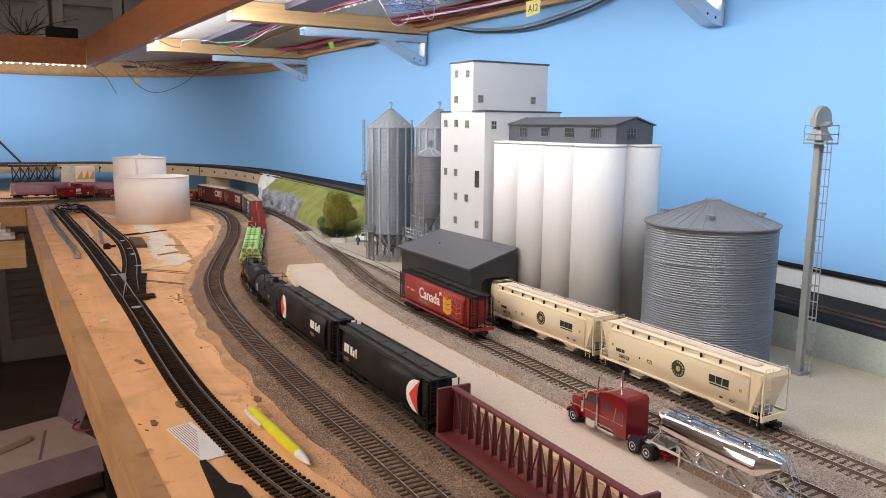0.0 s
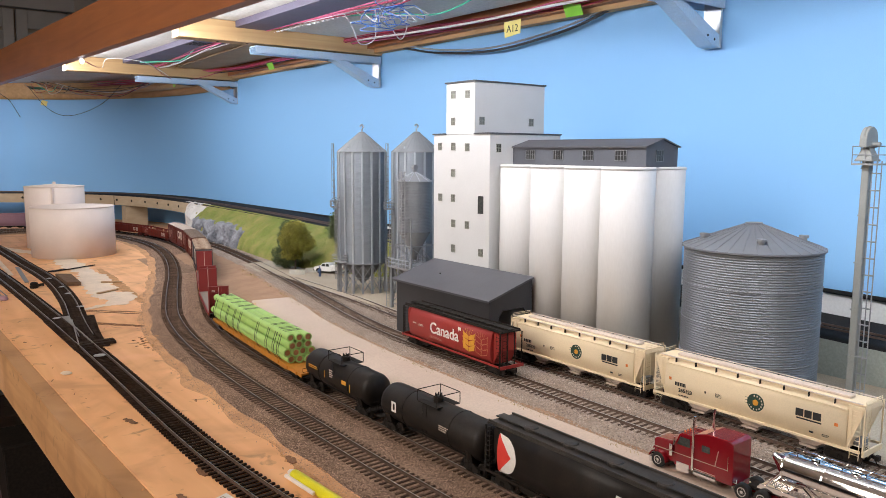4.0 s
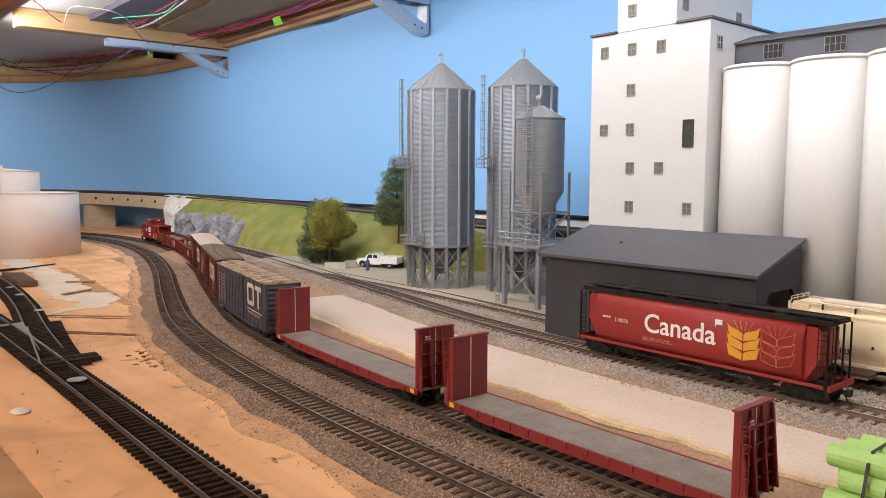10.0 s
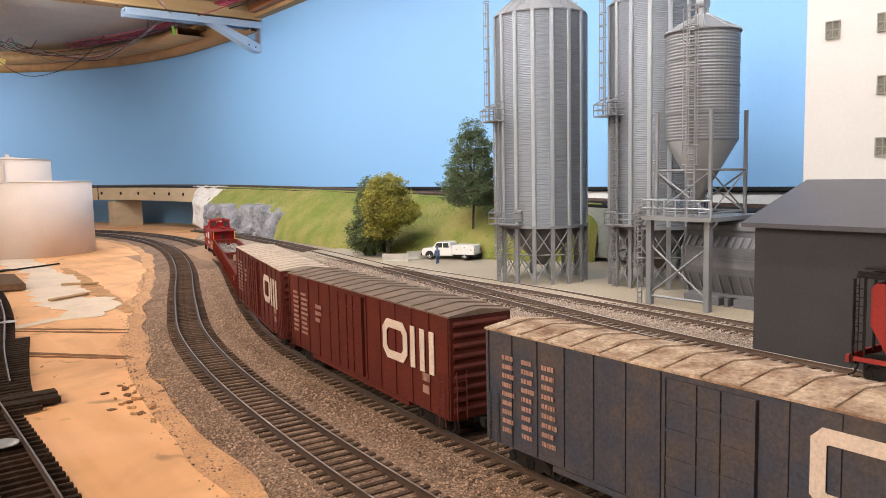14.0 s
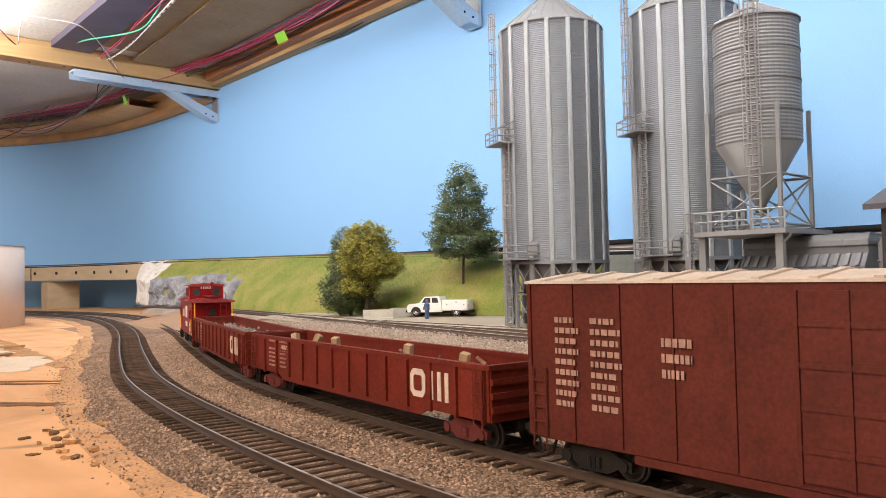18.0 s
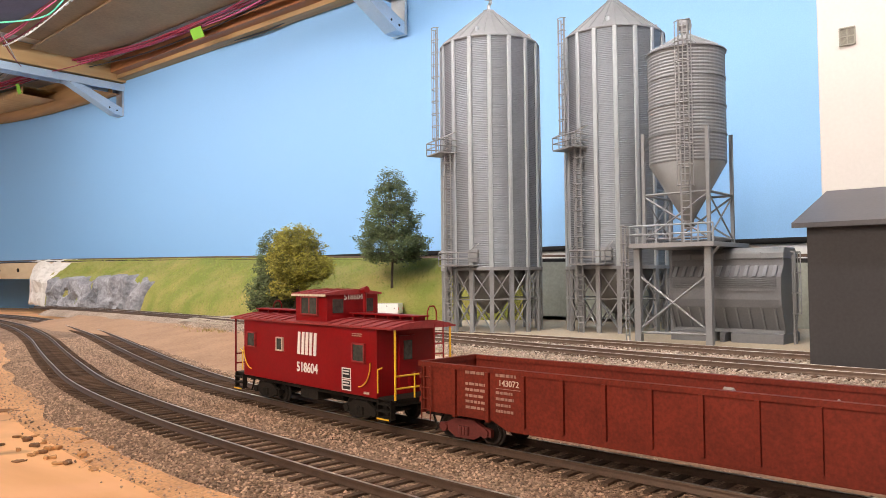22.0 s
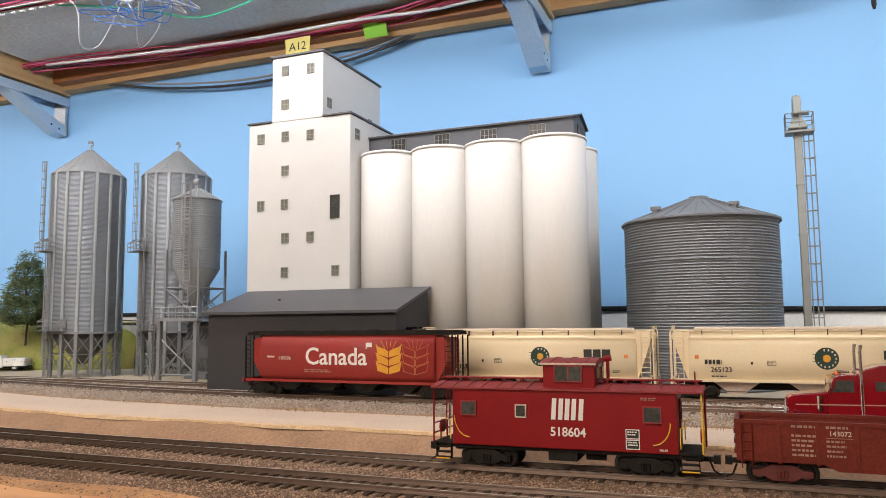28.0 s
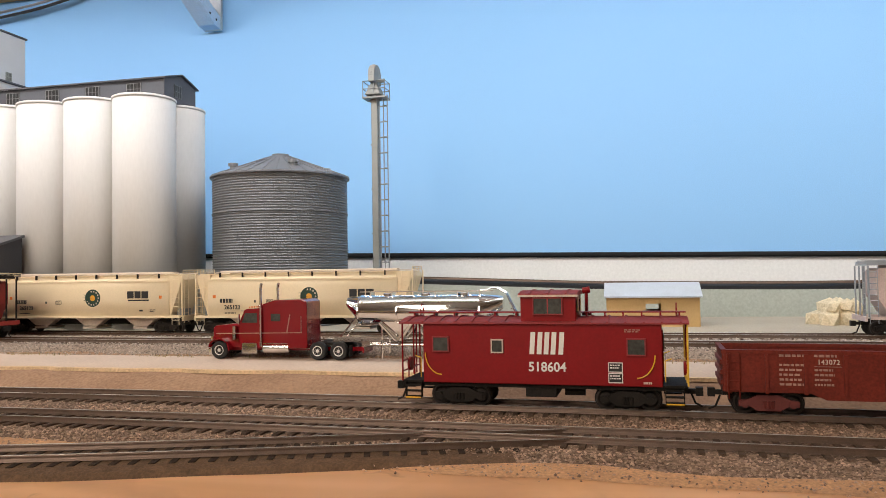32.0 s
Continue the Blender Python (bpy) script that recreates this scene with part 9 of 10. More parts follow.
def wire(colour, pts, r=0.0011, label=None, n=8):
    ob = part("wire", tube(pts, r, n), WIRE[colour], None, smooth=True)
    return tagged(ob, label or {"red": "thin dark red wire running under the deck", "pink": "thin pink wire running under the deck", "white": "thin white wire running under the deck", "green": "mint green wire looping under the deck", "blue": "thin blue wire tangled under the deck", "black": "thin black wire hanging under the deck", "grey": "grey wire under the deck", "yellow": "thin yellow wire under the deck"}[colour], "wire", "wires under the deck")


rw_ = random.Random(12)


def strand(base, dx, dz):
    return [(x + rw_.gauss(0, 0.005) + dx, y + rw_.gauss(0, 0.01), min(z + rw_.gauss(0, 0.003) + dz, 0.507)) for x, y, z in base]


# the long loom behind the joists
LOOM = [(0.825, -0.9, 0.494), (0.82, -0.3, 0.492), (0.815, 0.2, 0.490), (0.812, 0.55, 0.494), (0.814, 0.828, 0.494), (0.833, 0.966, 0.491), (0.836, 1.147, 0.489), (0.806, 1.385, 0.491), (0.788, 1.565, 0.494), (0.79, 1.75, 0.490), (0.805, 1.95, 0.489), (0.80, 2.2, 0.491), (0.775, 2.45, 0.494), (0.72, 2.8, 0.488), (0.62, 3.1, 0.489)]
for k, c in enumerate(("red", "red", "pink", "red", "pink", "red", "red", "pink", "grey", "black")):
    wire(c, strand(LOOM, (k - 5) * 0.0035, 0.0012 * (k % 3)), 0.0013 if c != "grey" else 0.0018)
wire("white", [(0.815, 0.60, 0.492), (0.812, 0.80, 0.490), (0.815, 0.90, 0.488), (0.804, 1.004, 0.487), (0.800, 1.181, 0.485), (0.789, 1.374, 0.487), (0.779, 1.55, 0.492)], 0.0022, "thick white cable running along the wire loom")
# the loom along the dark foam strip
FRONT = [(0.560, 0.75, 0.503), (0.585, 0.95, 0.500), (0.612, 1.15, 0.499), (0.608, 1.37, 0.500), (0.60, 1.60, 0.502), (0.585, 1.80, 0.500), (0.590, 1.975, 0.499), (0.621, 2.30, 0.499), (0.622, 2.50, 0.501)]
for k, c in enumerate(("pink", "red", "pink", "white", "red")):
    wire(c, strand(FRONT, (k - 2) * 0.004, -0.001), 0.0011)
braid = B()
P = smooth_line([(x + 0.014, y, z - 0.004) for x, y, z in FRONT], 26)
for p, q in zip(P[::2], P[1::2]):
    rod(braid, p, q, 0.0016, 5)
tagged(part("wire", braid, WIRE["white"], None), "black and white twisted wire along the foam strip", "wire", "wires under the deck")
wire("green", [(0.600, 1.50, 0.503), (0.629, 1.36, 0.499), (0.680, 1.258, 0.495), (0.719, 1.204, 0.491), (0.719, 1.137, 0.494), (0.691, 1.034, 0.499), (0.640, 0.88, 0.502)], 0.0015, None, 14)
wire("green", [(0.560, 2.37, 0.503), (0.567, 2.308, 0.497), (0.613, 2.198, 0.494), (0.609, 2.103, 0.497), (0.575, 1.95, 0.501)], 0.0015, None, 14)
# loose tangle
for k in range(9):
    c = ("white", "blue", "blue", "white", "blue", "grey", "white", "blue", "blue")[k]
    x0, y0 = 0.640 + rw_.uniform(-0.02, 0.03), 1.21 + rw_.uniform(-0.03, 0.06)
    pts = [(x0, y0, 0.506)]
    for j in range(5):
        pts.append((x0 + rw_.uniform(-0.035, 0.045), y0 + rw_.uniform(-0.045, 0.05), 0.497 - rw_.uniform(0.0, 0.034)))
    pts.append((x0 + rw_.uniform(-0.03, 0.03), y0 + rw_.uniform(-0.03, 0.03), 0.506))
    wire(c, pts, 0.0008, None, 12)
wire("white", [(0.612, 1.33, 0.505), (0.618, 1.307, 0.478), (0.660, 1.345, 0.452), (0.690, 1.345, 0.462), (0.640, 1.26, 0.480), (0.616, 1.225, 0.496)], 0.0009, None, 16)
wire("white", [(0.640, 1.26, 0.503), (0.656, 1.25, 0.480), (0.708, 1.287, 0.458), (0.690, 1.24, 0.470), (0.678, 1.225, 0.498)], 0.0009, None, 16)
wire("black", [(0.86, 1.75, 0.508), (0.861, 1.622, 0.500), (0.862, 1.505, 0.478), (0.862, 1.374, 0.455), (0.862, 1.219, 0.443), (0.862, 1.084, 0.451), (0.862, 0.983, 0.466), (0.861, 0.845, 0.500), (0.855, 0.70, 0.508)], 0.0022, "pair of black cables sagging along the backdrop", 14)
wire("grey", [(0.858, 1.70, 0.508), (0.857, 1.60, 0.502), (0.857, 1.50, 0.484), (0.857, 1.374, 0.461), (0.857, 1.219, 0.448), (0.857, 1.084, 0.456), (0.857, 0.98, 0.471), (0.855, 0.86, 0.502)], 0.0018, "dark grey cable sagging along the backdrop", 14)
wire("black", [(0.861, 2.30, 0.500), (0.864, 2.10, 0.484), (0.865, 1.92, 0.474), (0.862, 1.78, 0.490), (0.858, 1.66, 0.506)], 0.0017, "black cable sagging from the ledger", 14)
wire("red", [(0.352, 2.12, 0.470), (0.377, 2.189, 0.478), (0.430, 2.29, 0.474), (0.461, 2.358, 0.480)], 0.0010)
wire("white", [(0.462, 2.345, 0.478), (0.444, 2.225, 0.488), (0.481, 2.211, 0.490), (0.526, 2.207, 0.486), (0.587, 2.285, 0.480), (0.678, 2.445, 0.471)], 0.0009)
wire("red", [(0.560, 2.25, 0.488), (0.63, 2.36, 0.470), (0.70, 2.44, 0.464), (0.75, 2.36, 0.474), (0.78, 2.28, 0.490)], 0.0008)
for k in range(7):
    s = rw_.uniform(-0.04, 0.04)
    wire(("black", "grey", "red", "black", "white", "grey", "black")[k], [(0.45 + s, 3.10, 0.490), (0.55 + s, 3.17, 0.462 + rw_.uniform(-0.01, 0.02)), (0.66 + s * 0.5, 3.0 + s, 0.455 + rw_.uniform(-0.012, 0.022)), (0.71, 2.80 + s, 0.468 + rw_.uniform(-0.01, 0.015)), (0.69 + s * 0.5, 2.58, 0.488)], 0.0010)
wire("black", [(0.36, 2.84, 0.455), (0.409, 2.80, 0.384), (0.472, 2.80, 0.366), (0.562, 2.80, 0.404), (0.625, 2.78, 0.470)], 0.0009, "thin black wire hanging in a loop before the backdrop", 14)
wire("black", [(0.285, 3.02, 0.476), (0.302, 3.0, 0.441), (0.331, 3.0, 0.416), (0.359, 3.0, 0.364)], 0.0011, "loose black wire end hanging from the corner", 12)
for k in range(5):
    x = 0.36 + 0.02 * k
    wire(("grey", "red", "green", "white", "black")[k], [(x, 2.90, 0.468), (x + 0.01, 2.88, 0.440 + rw_.uniform(-0.01, 0.02)), (x + 0.04, 2.90, 0.446), (x + 0.06, 2.92, 0.470)], 0.0008)

# notes, tape, circuit board and the single bright lamp
M["note"] = mat("pale_yellow_paper", (0.78, 0.66, 0.22), 0.7, 0, 0.05, 60, 900, 0.05)
M["tape_green"] = mat("lime_green_tape", (0.22, 0.55, 0.04), 0.5, 0, 0.05, 60, 900, 0.05)
note = thing("paper_note", "yellow paper note with A12 written on it", "note", m=pose(0.802, 1.092, 0.463, 0, 0, -90))
part("sheet", prism(B(), [(-0.021, 0.012), (0.020, 0.0125), (0.019, -0.010), (-0.019, -0.014)], -0.0003, 0.0003, "y"), M["note"], note)
lettering(note, "A12", 0.017, pose(0, -0.0006, -0.001), M["ink"], "handwriting")


def tape(x, y, z, rz, w, h, tilt=0.0):
    ob = part("tape", bevel(box(B(), -w / 2, w / 2, -0.0006, 0.0006, -h / 2, h / 2), 0.0003, 1), M["tape_green"], None, m=pose(x, y, z, tilt, 0, rz))
    tagged(ob, "strip of lime green tape round the wire loom", "tape", "green tape tabs")


tape(0.832, 0.985, 0.481, -90, 0.036, 0.020, 25)
tape(0.805, 2.033, 0.480, -90, 0.034, 0.018, 25)
tape(0.742, 2.62, 0.470, -90, 0.016, 0.022, 15)
note = thing("paper_note", "yellow paper note with A12 written on it over the bin", "note", m=pose(0.802, 0.468, 0.452, 0, 0, -90))
part("sheet", prism(B(), [(-0.021, 0.012), (0.020, 0.0125), (0.019, -0.010), (-0.019, -0.014)], -0.0003, 0.0003, "y"), M["note"], note)
lettering(note, "A12", 0.017, pose(0, -0.0006, -0.001), M["ink"], "handwriting")
probe = thing("hanging_probe", "thin black probe with a silver collar hanging from the deck", "probe", m=pose(0.70, 0.397, 0.360))
part("grip", bevel(lathe(B(), [(0.0012, 0.0), (0.0022, 0.004), (0.0022, 0.030), (0.0028, 0.031), (0.0028, 0.036), (0.0016, 0.038)], 12), 0.0001, 1), M["black"], probe)
part("collar", lathe(B(), [(0.0029, 0.0225), (0.0029, 0.0245)], 12), M["steel"], probe)
part("cord", rod(B(), (0, 0, 0.037), (0.002, 0.001, 0.125), 0.0012, 6), M["black"], probe)
nt = part("paper_tag", bevel(box(B(), -0.009, 0.009, -0.0005, 0.0005, -0.008, 0.008), 0.0002, 1), M["note"], None, m=pose(0.415, 2.90, 0.408, 0, 15, -20))
tagged(nt, "small yellow tag hanging on a wire", "tag")
wire("grey", [(0.405, 2.90, 0.445), (0.41, 2.90, 0.430), (0.415, 2.90, 0.415)], 0.0006)
pcb = thing("circuit_board", "small green circuit board hanging among the wires", "circuit board", m=pose(0.396, 2.90, 0.455, 20, 0, 15))
part("board", box(B(), -0.022, 0.022, -0.010, 0.010, -0.0008, 0.0008), paint("green_circuit_board", (0.02, 0.16, 0.07)), pcb)
for k in range(4):
    part("chip", box(B(), -0.018 + 0.010 * k, -0.011 + 0.010 * k, -0.005, 0.003, -0.0035, -0.0009), WIRE["blue" if k % 2 else "black"], pcb)
led = thing("led_lamp", "single bright white lamp at the deck's front board", "lamp", m=pose(fascia_x(2.05) + 0.006, 2.05, 0.459))
part("bulb", lathe(B(), [(0.0015, -0.005), (0.0042, -0.003), (0.0048, 0), (0.0042, 0.003), (0.0015, 0.005)], 14), glow("lit_white_lamp", (1.0, 0.97, 0.92), 30.0), led, smooth=True)
part("socket", rod(B(), (0, 0, 0.004), (0.004, 0.004, 0.010), 0.0022, 8), WIRE["white"], led)
M["led_dot"] = glow("lit_strip_lamp", (1.0, 0.97, 0.92), 12.0)
strip = thing("led_strip", "row of small lit lamps under the far front board", "lamp strip", m=pose(0, 0, 0))
part("tape_strip", box(B(), -1.3, fx1 - 0.03, 3.108, 3.116, 0.4655, 0.4672), WIRE["white"], strip)
dot = None
for k in range(34):
    m = pose(0.27 - 0.0205 * k - 0.006 * (k % 4 == 3), 3.104, 0.4640)
    if dot is None:
        dot = part("lamp_dot", bevel(box(B(), -0.0032, 0.0032, -0.0032, 0.0032, -0.0020, 0.0012), 0.0006, 1), M["led_dot"], strip, m=m)
    else:
        share("lamp_dot", dot, strip, m)

# joist screws and cut panel edges
scr = None
for y in (-0.06, 0.75, 1.61, 2.42):
    for x in (0.50, 0.56, 0.63, 0.70, 0.76, 0.83):
        m = pose(x, y + 0.010 + 0.006 * ((x * 50) % 2 - 1), 0.4718)
        if scr is None:
            scr = part("screw", lathe(B(), [(0.0022, -0.0006), (0.0026, 0.0002)], 10), M["under"], deck, m=m)
        else:
            share("screw", scr, deck, m)
part("crinkled_paper", prism(B(), [(0.635, 0.80), (0.795, 0.80), (0.795, 1.58), (0.62, 1.58)], 0.4995, 0.5022, "z"), M["deck"], deck)
part("crinkled_paper", prism(B(), [(0.64, 1.66), (0.795, 1.66), (0.78, 2.40), (0.68, 2.40)], 0.4985, 0.5022, "z"), M["brown_paper"], deck, "crinkled brown paper sheet")
part("ledger_lower", box(B(), 0.835, 0.8528, 0.80, 2.40, 0.484, 0.5105), M["stained"], deck)
FOAM_BARS = text_rows(0.535, 1.90, 0.05, 6, 0.004, 0.006, 91)
a = B()
for x0, x1, y0, y1 in FOAM_BARS:
    box(a, x0, x1, y0, y1, 0.4984, 0.4989)
part("lettering", a, M["ink"], deck)


# ---- on the plywood ----
ZT = Z_TABLE
pen = thing("pen", "yellow mechanical pencil with a white tip and clip", "pen", m=pose(0.183, 0.680, ZT + 0.0046, 0, 0, math.degrees(math.atan2(0.539 - 0.680, 0.191 - 0.183))))
M["pen_yellow"] = paint("translucent_yellow_plastic", (0.72, 0.66, 0.02), 0.3)
M["pen_white"] = paint("white_pen_plastic", (0.80, 0.74, 0.70), 0.35)


def along_x(prof, seg=20):
    b = lathe(B(), prof, seg)
    for v in b.verts:
        v.co = Vector((v.co.z, v.co.x, v.co.y))
    bmesh.ops.recalc_face_normals(b, faces=b.faces[:])
    return b


part("barrel", along_x([(0.0040, 0.004), (0.0046, 0.006), (0.0046, 0.110), (0.0043, 0.117)]), M["pen_yellow"], pen, smooth=False)
part("tip", along_x([(0.0044, 0.1171), (0.0040, 0.122), (0.0022, 0.134), (0.0012, 0.138), (0.0005, 0.141)]), M["pen_white"], pen, smooth=True)
part("cap", along_x([(0.0020, -0.003), (0.0030, 0.0), (0.0040, 0.0039)]), M["pen_white"], pen)
part("clip", bevel(box(B(), 0.002, 0.046, -0.0078, -0.0052, -0.0012, 0.0018), 0.0005, 1), M["pen_white"], pen)
card = thing("card", "white card with a corner of fine printed lines", "card", m=pose(0, 0, 0))
cq = [(0.106, 0.676), (0.129, 0.684), (0.141, 0.598), (0.120, 0.595)]
part("sheet", prism(B(), cq, ZT + 0.0004, ZT + 0.0010, "z"), paint("white_card", (0.80, 0.78, 0.76)), card)
A_, B_, C_ = Vector((*cq[0], 0)), Vector((*cq[1], 0)), Vector((*cq[3], 0))
line_a = None
for k in range(9):
    p = A_.lerp(B_, 0.06 + 0.09 * k) + (C_ - A_) * 0.03
    q = p + (C_ - A_) * (0.84 - 0.07 * k)
    d = (q - p)
    part("printed_line", box(B(), 0, d.length, -0.0003, 0.0003, ZT + 0.0010, ZT + 0.0012), M["letter_dim"], card, m=pose(p.x, p.y, 0, 0, 0, math.degrees(math.atan2(d.y, d.x))))
tl = part("flat_tool", bevel(prism(B(), [(0.117, 0.594), (0.122, 0.594), (0.128, 0.545), (0.136, 0.535), (0.142, 0.44), (0.108, 0.44), (0.114, 0.535)], ZT + 0.0004, ZT + 0.0024, "z"), 0.0003, 1), M["under"], None)
tagged(tl, "flat black metal tool lying on the plywood", "tool")


def flake(name, pts, thick, material, label, category, group=""):
    ob = part(name, bevel(prism(B(), pts, ZT, ZT + thick, "z"), min(0.0003, thick * 0.3), 1), material, None)
    return tagged(ob, label, category, group)


def ragged(x0, y0, x1, y1, w, n, seed, amp):
    """An uneven strip outline from one point to another."""
    r = random.Random(seed)
    d = Vector((x1 - x0, y1 - y0))
    s = Vector((-d.y, d.x)).normalized()
    one = [Vector((x0, y0)) + d * (i / n) + s * (w * (0.5 + 0.5 * math.sin(math.pi * (i + 0.5) / (n + 1))) / 2 + r.uniform(-amp, amp)) for i in range(n + 1)]
    two = [Vector((x0, y0)) + d * (i / n) - s * (w * (0.5 + 0.5 * math.sin(math.pi * (i + 0.5) / (n + 1))) / 2 + r.uniform(-amp, amp)) for i in range(n, -1, -1)]
    return [(p.x, p.y) for p in one + two]


M["spill"] = mat("dried_white_plaster_smear", (0.80, 0.66, 0.52), 0.9, 0, 0.1, 40, 500, 0.4, 0.0006)
M["stain"] = mat("brown_dirt_smear", (0.60, 0.315, 0.14), 0.9, 0, 0.3, 60, 700, 0.4, 0.0005)
M["dark_stain"] = mat("dark_burn_smear", (0.24, 0.12, 0.06), 0.9, 0, 0.3, 90, 900, 0.4, 0.0004)
sm_ = "dried white plaster smear on the plywood"
for i, q in enumerate(((0.300, 2.22, 0.300, 1.88, 0.050, 16), (0.305, 1.90, 0.270, 1.68, 0.062, 16), (0.285, 1.76, 0.262, 1.57, 0.055, 14), (0.300, 1.62, 0.262, 1.50, 0.048, 10), (0.252, 1.52, 0.205, 1.485, 0.020, 8), (0.195, 2.55, 0.275, 2.30, 0.035, 12))):
    flake("plaster_smear", ragged(*q, 40 + i, 0.007), 0.0005 + 0.00012 * i, M["spill"], sm_, "plaster", "plaster smears")
for i, q in enumerate(((0.335, 1.95, 0.300, 1.50, 0.022, 24), (0.204, 0.74, 0.196, 0.66, 0.012, 12))):
    flake("dirt_smear", ragged(*q, 60 + i, 0.0028), 0.00035 + 0.00008 * i, M["stain"], "brown dirt smear on the plywood", "stain", "dirt smears")
for i, q in enumerate(((0.199, 1.490, 0.282, 1.408, 0.004, 14), (0.196, 1.482, 0.272, 1.400, 0.003, 14), (0.182, 1.390, 0.258, 1.301, 0.004, 14), (0.180, 1.380, 0.262, 1.290, 0.003, 14), (0.130, 0.745, 0.130, 0.725, 0.010, 6), (0.099, 0.705, 0.099, 0.691, 0.005, 5), (0.112, 0.905, 0.118, 0.885, 0.006, 6), (0.20, 0.722, 0.198, 0.704, 0.008, 5), (0.152, 1.62, 0.160, 1.55, 0.006, 6))):
    flake("dark_mark", ragged(*q, 80 + i, 0.0012), 0.0007 + 0.00006 * i, M["dark_stain"], "dark saw mark or knot in the plywood", "mark", "marks in the plywood")
rs_ = random.Random(17)
for i in range(38):
    x, y = 0.222 + rs_.gauss(0, 0.011), 1.200 + rs_.gauss(0, 0.028)
    dx, dy = rs_.uniform(-0.003, 0.005), rs_.uniform(-0.006, 0.006)
    flake("dark_mark", ragged(x, y, x + dx, y + dy, rs_.uniform(0.0010, 0.0036), 7, 120 + i, 0.0009), 0.0005 + 0.00003 * i, M["dark_stain" if i % 4 == 0 else "stain"], "small dark fleck of spilt stain on the plywood", "mark", "flecks on the plywood")
for i in range(60):
    y = rs_.uniform(0.5, 2.1)
    x = rs_.uniform(0.070, 0.112) if i % 2 else rs_.uniform(0.172, 0.225)
    flake("dirt_speck", ragged(x, y, x + rs_.uniform(-0.003, 0.003), y + rs_.uniform(0.002, 0.009), rs_.uniform(0.0008, 0.0028), 5, 200 + i, 0.0005), 0.0003 + 0.00001 * (i % 9), M["dark_stain" if i % 3 == 0 else "stain"], "tiny brown speck of dirt on the plywood", "dirt", "specks on the plywood")
wood_stick = M["pine_y"]
for i, (x0, y0, x1, y1, w, mk) in enumerate(((0.292, 1.749, 0.327, 1.728, 0.007, "pine_y"), (0.256, 1.623, 0.296, 1.646, 0.008, "pine_y"), (0.235, 1.955, 0.272, 1.972, 0.012, "under"), (0.272, 1.965, 0.339, 2.002, 0.004, "under"), (0.174, 2.324, 0.161, 1.95, 0.009, "spill"), (0.189, 2.062, 0.172, 1.833, 0.008, "galv_dark"))):
    d = Vector((x1 - x0, y1 - y0))
    ob = part("strip_piece", bevel(box(B(), 0, d.length, -w / 2, w / 2, 0.0014, 0.0034), 0.0004, 1), M[mk], None, m=pose(x0, y0, ZT, 0, 0, math.degrees(math.atan2(d.y, d.x))))
    tagged(ob, "loose flat strip of wood or plastic on the plywood", "strip", "loose strips")
ck = part("cork_block", bevel(prism(B(), [(0.232, 1.875), (0.258, 1.850), (0.252, 1.735), (0.228, 1.745)], ZT + 0.0014, ZT + 0.0090, "z"), 0.0006, 1), M["cork"], None)
tagged(ck, "thick dark cork block on the plywood", "cork")
kn = thing("knob", "small black knob lying on the plywood", "knob", m=pose(0.174, 1.765, ZT))
part("body", lathe(B(), [(0.007, 0), (0.008, 0.003), (0.007, 0.010), (0.004, 0.012)], 16), M["under"], kn)
part("stem", rod(B(), (0.006, 0, 0.005), (0.017, 0.004, 0.005), 0.003, 8), M["under"], kn)
pb = B()
q = bmesh.ops.create_icosphere(pb, subdivisions=2, radius=0.0065)["verts"]
for v in q:
    v.co = Vector((v.co.x * 1.2, v.co.y * 1.6, max(v.co.z, -0.003) * 0.9)) * (1 + 0.2 * noise.noise(v.co * 120))
tagged(part("putty_lump", pb, paint("mauve_putty", (0.42, 0.25, 0.30)), None, smooth=True, m=pose(0.108, 1.665, ZT + 0.003)), "small mauve lump of putty on the plywood", "putty")
bb = B()
for v in bmesh.ops.create_icosphere(bb, subdivisions=2, radius=0.004)["verts"]:
    v.co = Vector((v.co.x * 1.6, v.co.y * 2.2, max(v.co.z, -0.0006) * 0.35)) * (1 + 0.3 * noise.noise(v.co * 300))
tagged(part("glue_blob", bb, M["spill"], None, smooth=True, m=pose(0.100, 1.11, ZT + 0.0006)), "pale dried glue blob on the plywood", "glue")

# bundle of spare rail and a coil at the far end
rr_ = random.Random(21)
for k in range(11):
    x0, x1 = 0.092 + rr_.uniform(-0.006, 0.016), 0.106 + rr_.uniform(-0.008, 0.012)
    y0, y1 = 2.75 + rr_.uniform(-0.15, 0.05), 1.65 + rr_.uniform(0, 0.25)
    bow = rr_.uniform(-0.012, 0.004)
    z = ZT + 0.0016 + 0.0011 * (k % 4)
    ob = part("spare_rail", tube([(x0, y0, z), ((2 * x0 + x1) / 3 + bow * 0.8, (2 * y0 + y1) / 3, z), ((x0 + 2 * x1) / 3 + bow, (y0 + 2 * y1) / 3, z), (x1, y1, z)], 0.0011, 8, 5), M["galv_dark"], None)
    tagged(ob, "length of bare grey spare rail on the plywood", "rail", "spare rails")
coil = thing("wire_coil", "untidy coil of dark wire on the ends of the tracks", "wire coil", m=pose(0.158, 2.56, ZT + 0.004))
